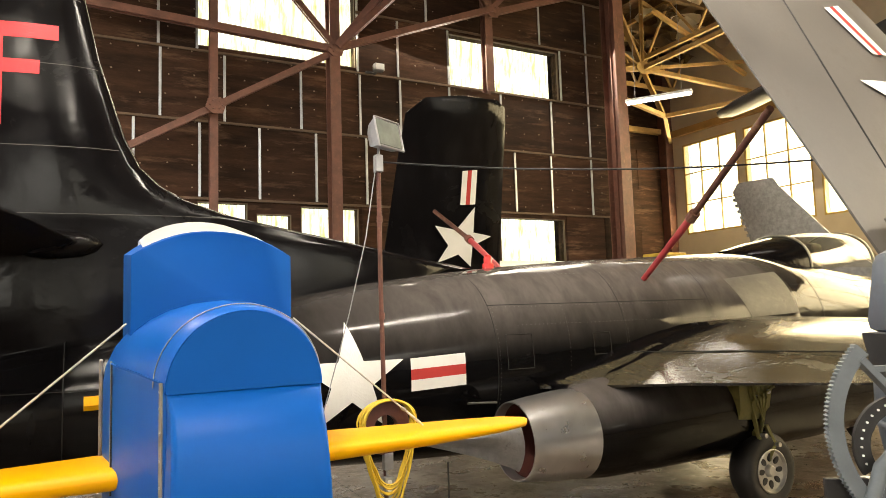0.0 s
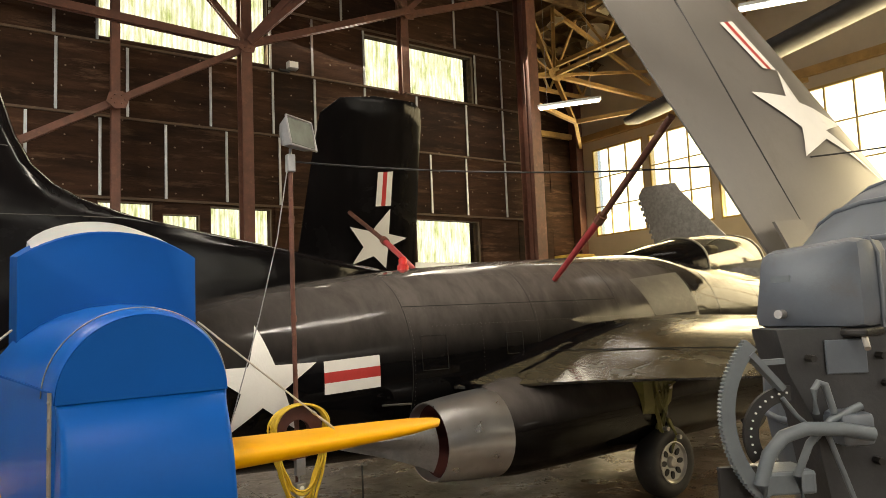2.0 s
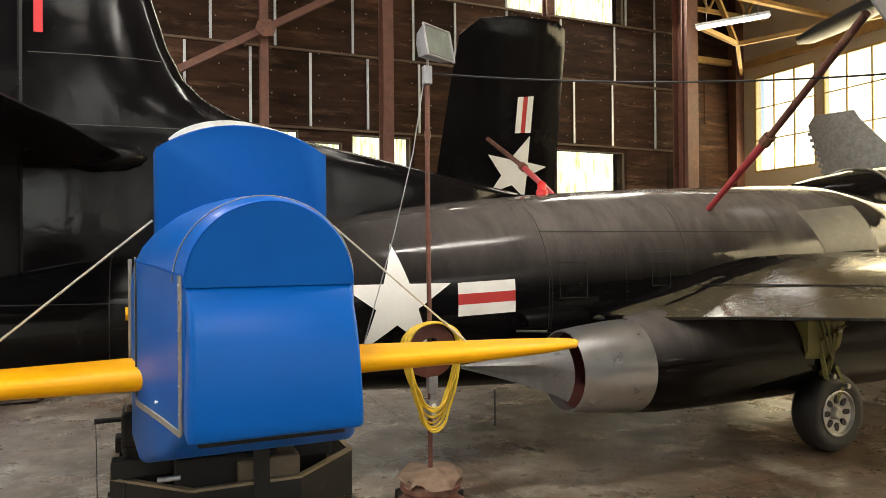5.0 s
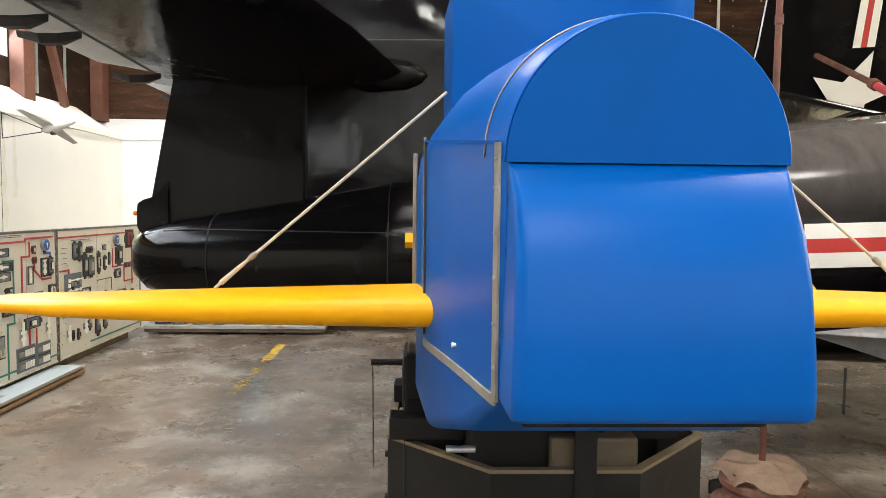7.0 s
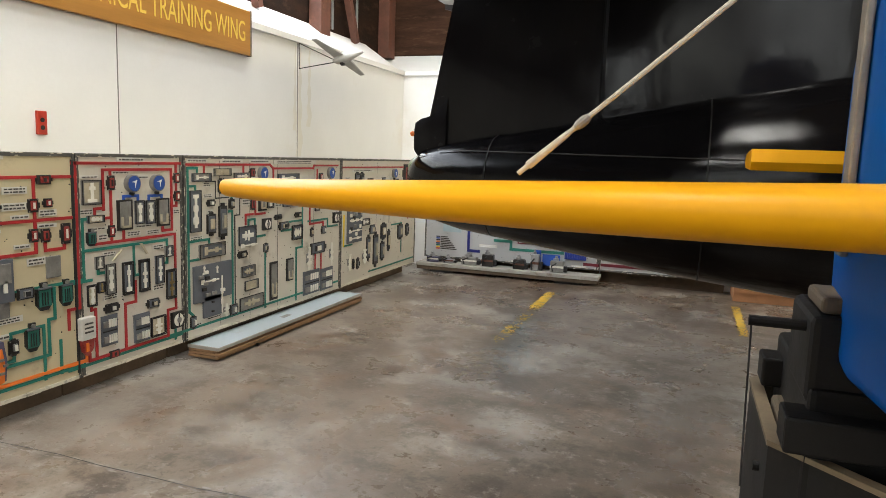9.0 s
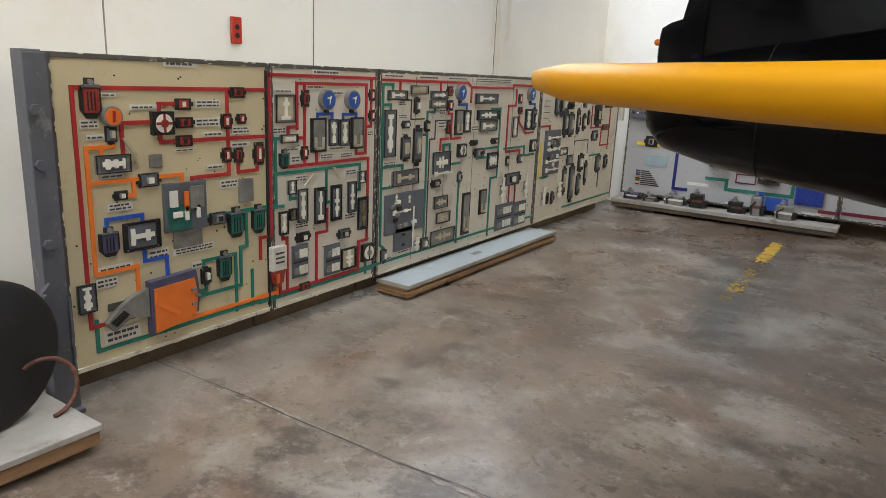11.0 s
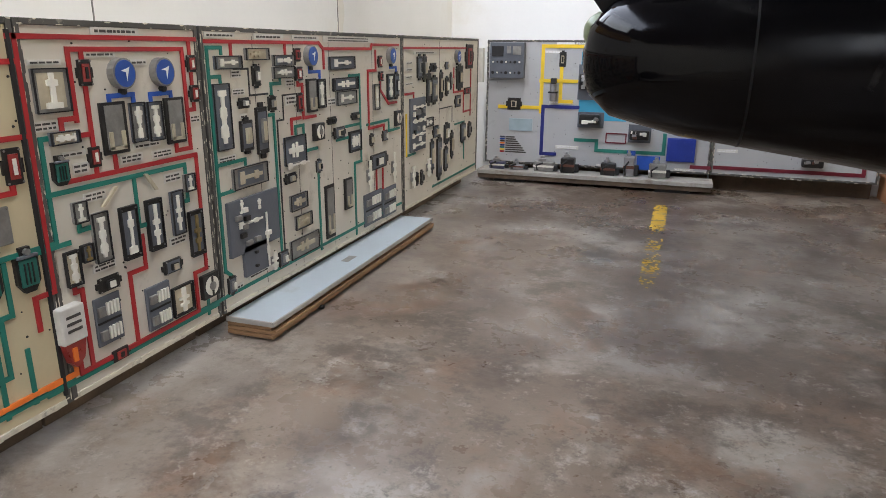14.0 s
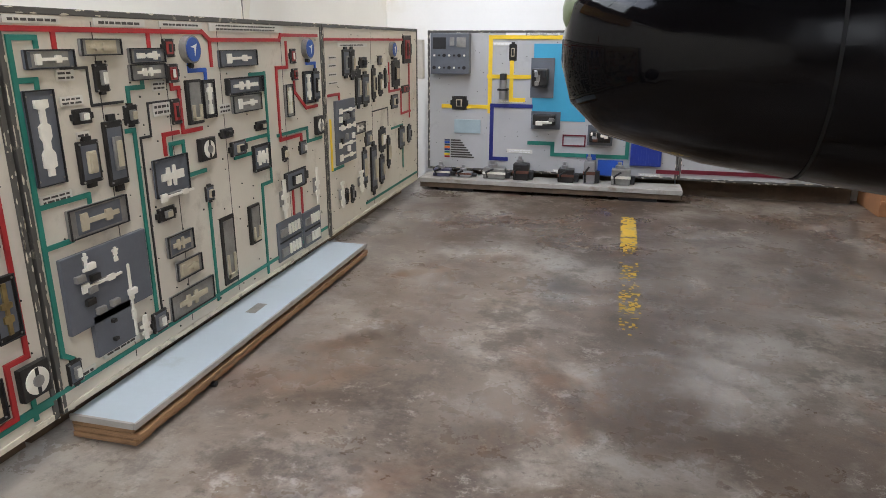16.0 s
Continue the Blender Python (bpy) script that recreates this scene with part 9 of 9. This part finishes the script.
floor_mark("trim_floor_line", -1.83, -1.72, ((8.42, 8.7, 0.12), (8.70, 9.0, 0.5), (9.0, 9.35, 0.25), (9.35, 9.8, 0.2), (9.80, 10.12, 0.8), (10.14, 10.72, 0.9)), "worn broken yellow line on the floor")
floor_mark("trim_floor_dash", 0.09, 0.17, ((9.60, 10.95, 0.9),), "yellow painted dash on the floor")

# yellow jack stand under the tail
jack = thing("jack_stand", (0.55, 7.9, 0), "small yellow aircraft jack under the tail", "jack")
part("mast", rod(bm_new(), (0.55, 7.9, 0.1), (0.55, 7.9, 0.62), 0.03), "chock", jack)
part("ram", rod(bm_new(), (0.55, 7.9, 0.62), (0.55, 7.9, 0.70), 0.02), "steel", jack)
for a in (0.3, 2.4, 4.5):
    part("leg", bar_between(bm_new(), (0.55, 7.9, 0.38), (0.55 + 0.26 * math.cos(a), 7.9 + 0.26 * math.sin(a), 0.02), 0.03, 0.03), "chock", jack)

# ---- things on the white wall ----
sign = thing("wall_sign", (-4.08, 7.0, 2.43), "varnished wooden sign with gold carved letters", "sign")
part("plank", box(bm_new(), -4.096, -4.055, 5.15, 8.38, 2.255, 2.625, 0.006), "sign_wood", sign)
part("rim", box(bm_new(), -4.096, -4.050, 8.381, 8.392, 2.25, 2.63), "edging", sign)
lettering("TECHNICAL TRAINING WING", 0.235, Matrix.Translation((-4.053, 8.31, 2.435)) @ Matrix.Rotation(radians(90), 4, "Z") @ Matrix.Rotation(radians(90), 4, "X") @ Matrix.Diagonal((0.60, 1, 1, 1)), "sign_gold", sign, "lettering", "RIGHT")
alarm = thing("alarm_box", (-4.08, 6.34, 1.62), "small red alarm plate on the white wall", "alarm box")
part("plate", box(bm_new(), -4.097, -4.080, 6.312, 6.380, 1.503, 1.643, 0.004), "alarm", alarm)
for z in (1.545, 1.59):
    part("slot", rod(bm_new(), (-4.080, 6.346, z), (-4.076, 6.346, z), 0.014), "dev_dark", alarm)
drone = thing("model_aircraft", (-3.75, 9.6, 2.4), "small grey model aircraft on a wall bracket", "model aircraft")
body_c = Vector((-3.80, 9.55, 2.40))
bm = bm_new()
lathe(bm, [(-0.10, 0.012), (-0.06, 0.045), (0.02, 0.055), (0.10, 0.04), (0.22, 0.012)], body_c, (0.3, 0.15, 0.12), 16)
part("fuselage", bm, "grey_model", drone, smooth=50)
for s in (-1, 1):
    bm = bm_new()
    tip = body_c + Vector((0.06 * s, 0.40 * s, -0.12 * s)) + Vector((-0.03, 0.0, 0.0))
    q = [Vector((0.05, 0.02, 0.01)), Vector((-0.06, -0.02, -0.01))]
    loft(bm, [[body_c + q[0], body_c + q[0] + Vector((0, 0, 0.016)), body_c + q[1] + Vector((0, 0, 0.016)), body_c + q[1]], [tip + q[0] * 0.4, tip + q[0] * 0.4 + Vector((0, 0, 0.006)), tip + q[1] * 0.4 + Vector((0, 0, 0.006)), tip + q[1] * 0.4]])
    part("wing", bm, "grey_model", drone)
part("pod", lathe(bm_new(), [(-0.03, 0.01), (0, 0.02), (0.05, 0.012)], body_c + Vector((0.02, -0.04, -0.06)), (0, 1, 0), 10), "dev_dark", drone)
part("bracket", tube(bm_new(), [(-4.096, 9.22, 2.50), (-4.09, 9.22, 2.26), (-3.86, 9.48, 2.35)], 0.006, 6), "dull_black", drone)
part("stay", rod(bm_new(), (-4.095, 9.22, 2.50), (-3.86, 9.48, 2.38), 0.004, n=6), "dull_black", drone)
# damp streaks
for y, w, l_, m_ in ((9.24, 0.05, 1.05, "streak"), (9.42, 0.04, 0.75, "streak"), (9.16, 0.03, 0.8, "streak")):
    bm = bm_new()
    n = 16
    l = [bm.verts.new((-4.0975, y - w * (0.4 + 0.6 * math.sin(i * 0.9) ** 2) * (0.5 + i / n), 2.46 - l_ * i / n)) for i in range(n + 1)]
    r = [bm.verts.new((-4.0975, y + w * (0.4 + 0.6 * math.cos(i * 0.7) ** 2) * (0.5 + i / n), 2.46 - l_ * i / n)) for i in range(n + 1)]
    for i in range(n):
        bm.faces.new((l[i], r[i], r[i + 1], l[i + 1]))
    bmesh.ops.recalc_face_normals(bm, faces=bm.faces[:])
    tagged(solid("trim_damp_streak", bm, m_), "faint brownish damp streak on white paint", "stain", kind="structure")

# ---- steel post and pallet at the end of the panels ----
post = thing("steel_post", (-3.75, 4.95, 0), "grey painted steel channel post holding the panel end", "steel post")
part("web", box(bm_new(), -3.68, -3.60, 4.985, 5.055, 0.02, 1.41, 0.004), "post_grey", post)
part("flange", box(bm_new(), -3.598, -3.575, 4.975, 5.058, 0.02, 1.40, 0.003), "post_grey", post)
part("foot_plate", box(bm_new(), -3.72, -3.52, 4.945, 5.06, 0.0, 0.02, 0.003), "post_grey", post)
bm = bm_new()
prism(bm, [(-3.552, 4.95, 0.02), (-3.552, 5.058, 0.02), (-3.552, 5.058, 0.17), (-3.552, 5.045, 0.50), (-3.552, 4.985, 0.555), (-3.552, 4.95, 0.52)], (-0.02, 0, 0))
part("gusset", bm, "post_grey", post)
part("gusset_rib", box(bm_new(), -3.551, -3.525, 4.948, 4.958, 0.02, 0.52, 0.002), "post_grey", post)
part("gusset_rib", box(bm_new(), -3.551, -3.535, 5.040, 5.048, 0.16, 0.49, 0.002), "post_grey", post)
for z in (0.70, 1.0, 1.20):
    part("hinge", rod(bm_new(), (-3.575, 5.0, z), (-3.555, 5.0, z), 0.02, n=6), "post_grey", post)
pallet = thing("low_pallet", (-3.4, 4.6, 0), "weathered pale plywood pallet with faded red lettering", "pallet")
part("deck", box(bm_new(), -3.95, -3.19, 4.2, 4.942, 0.085, 0.11, 0.004), "pallet_grey", pallet)
part("edge", box(bm_new(), -3.94, -3.20, 4.21, 4.935, 0.03, 0.0845, 0.003), "ply", pallet)
part("runner", box(bm_new(), -3.9, -3.24, 4.25, 4.90, 0.0, 0.029), "timber_dark", pallet)
for i in range(3):
    part("faded_print", box(bm_new(), -3.75 + 0.07 * i, -3.72 + 0.07 * i, 4.42, 4.80 - 0.06 * i, 0.11, 0.1108), "faded_red", pallet)
drum_ = thing("dark_wheel", (-3.72, 4.72, 0.11), "dark spoked wheel with a rusty rim on the pallet", "wheel")
part("disc", lathe(bm_new(), [(-0.03, 0.01), (-0.03, 0.25), (-0.015, 0.27), (0.015, 0.27), (0.03, 0.25), (0.03, 0.01)], (-3.42, 4.69, 0.381), (1, 0.25, 0), 32), "dull_black", drum_, smooth=40)
part("hoop", tube(bm_new(), [(-3.36 - 0.06 * i / 18, 4.86 + 0.105 * math.sin(a), 0.222 - 0.105 * math.cos(a)) for i, a in [(i, math.pi * 1.2 * i / 18) for i in range(19)]], 0.009, 8), "rusty_pipe", drum_, smooth=60)

# ---- lights and far things of the east bay ----


def tube_light(c, d, L_):
    t = thing("fluorescent_light", c, "hanging white fluorescent batten light, switched on", "ceiling light", "fluorescent lights")
    c, d = Vector(c), Vector(d).normalized()
    part("batten", bar_between(bm_new(), c - d * L_ / 2, c + d * L_ / 2, 0.14, 0.05), "lamp_white", t)
    u, v = basis(d)
    for s in (-1, 1):
        part("tube", rod(bm_new(), c - d * L_ * 0.48 + u * s * 0.04 - Vector((0, 0, 0.045)), c + d * L_ * 0.48 + u * s * 0.04 - Vector((0, 0, 0.045)), 0.019, n=10), "tube", t)
    for s in (-0.35, 0.35):
        part("hanger", rod(bm_new(), c + d * L_ * s, c + d * L_ * s + Vector((0, 0, 9.6 - c.z)), 0.004, n=6), "steel", t)


tube_light((9.6, 10.9, 5.95), (0.55, -0.83, 0.0), 1.25)
# battens added at the unseen hall lights
for lx, ly, turn in ADDED_HALL_LIGHTS:
    tube_light((lx, ly, 7.06), (1, 0, 0) if turn else (0, 1, 0), 2.4)
tube_light((9.4, 6.35, 6.20), (0.55, -0.83, 0.0), 1.25)

far_jet = thing("grey_jet_tail", (12.2, 11.0, 0), "grey tail fin of another parked jet", "aircraft")


def far_pt(x_, y_):
    """A point of the far fin, from its own chord (0..1) and height."""
    return Vector((12.0 + 0.25 * x_, 11.35 - 1.9 * x_, y_))


bm = bm_new()
loft(bm, [[far_pt(f, z) + Vector((s, 0, 0)) for f, s in ((a0, -0.02), ((a0 + a1) / 2, -0.07), (a1, -0.01), (a1, 0.01), ((a0 + a1) / 2, 0.07), (a0, 0.02))] for z, a0, a1 in ((2.2, 0.30, 1.6), (3.0, 0.22, 1.12), (3.25, 0.20, 1.0), (4.25, 0.04, 0.55), (4.42, 0.10, 0.50))])
part("fin", bm, "dev_grey", far_jet, smooth=35)
for k_ in range(7):
    z = 3.3 + 0.13 * k_
    f = 0.21 - 0.17 * (z - 3.25)
    part("hinge_block", box(bm_new(), -0.05, 0.05, -0.02, 0.05, -0.035, 0.035, 0.006, Matrix.Translation(far_pt(f, z))), "steel", far_jet)
bm = bm_new()
loft(bm, [circle((x, 10.3 + 0.1 * (x - 10), 1.7), (0, 1, 0), (0, 0, 1), r, 20) for x, r in ((10.6, 0.25), (11.2, 0.5), (12.5, 0.7), (14.8, 0.8))])
part("body", bm, "grey_wing", far_jet, smooth=50)
for y in (10.0, 10.9):
    part("support_leg", rod(bm_new(), (13.0, y, 0.0), (13.0, y, 1.2), 0.06), "steel", far_jet)

glider = thing("hanging_wing", (12, 8, 6), "grey wing and float hung below the roof trusses", "hanging wing")
p0, p1 = Vector((11.6, 11.15, 5.82)), Vector((10.4, 2.5, 6.6))
d = (p1 - p0)
bm = bm_new()
rings = []
for f, w, h in ((0.0, 0.05, 0.02), (0.02, 0.28, 0.06), (0.08, 0.36, 0.09), (0.5, 0.40, 0.13), (1.0, 0.42, 0.15)):
    c = p0 + d * f
    rings.append([c + Vector((w * math.cos(a), 0, h * math.sin(a))) for a in [2 * math.pi * i / 16 for i in range(16)]])
loft(bm, rings)
part("wing", bm, "grey_deep", glider, smooth=50)
for f in (0.15, 0.6, 0.9):
    c = p0 + d * f
    part("hanger_wire", rod(bm_new(), c, (c.x, c.y, 9.6), 0.008, n=6), "steel", glider)

# small flood lamp on the north wall, clutter by the column
wl = thing("wall_floodlight", (4.35, 12.4, 6.25), "small grey floodlight fixed to the brown wall", "floodlight")
part("housing", box(bm_new(), 4.27, 4.45, 12.28, 12.42, 6.20, 6.33, 0.012), "steel", wl)
part("bracket", box(bm_new(), 4.15, 4.34, 12.40, 12.47, 6.17, 6.20), "dull_black", wl)
part("glass", box(bm_new(), 4.285, 4.435, 12.270, 12.279, 6.215, 6.315), "paper", wl)
dolly = thing("yellow_equipment", (9.3, 10.6, 0), "tall dark equipment case with a yellow lid", "equipment case")
part("case", box(bm_new(), 9.0, 9.5, 10.4, 10.9, 0.0, 2.80, 0.02), "dev_dark", dolly)
part("lid", box(bm_new(), 8.98, 9.52, 10.38, 10.92, 2.802, 2.86, 0.01), "chock", dolly)

# the jet's tail is scaled about the camera's early position to fit its view
TAIL_VIEW_POINT = Vector((-0.22, 1.6, 1.93))
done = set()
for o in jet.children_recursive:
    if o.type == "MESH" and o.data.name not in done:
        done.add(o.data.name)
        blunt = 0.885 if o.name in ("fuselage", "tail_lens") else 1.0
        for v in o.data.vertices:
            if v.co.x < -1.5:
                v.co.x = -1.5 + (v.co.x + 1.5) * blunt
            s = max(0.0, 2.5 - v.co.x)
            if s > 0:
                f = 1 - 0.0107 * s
                v.co = TAIL_VIEW_POINT + (v.co - TAIL_VIEW_POINT) * f
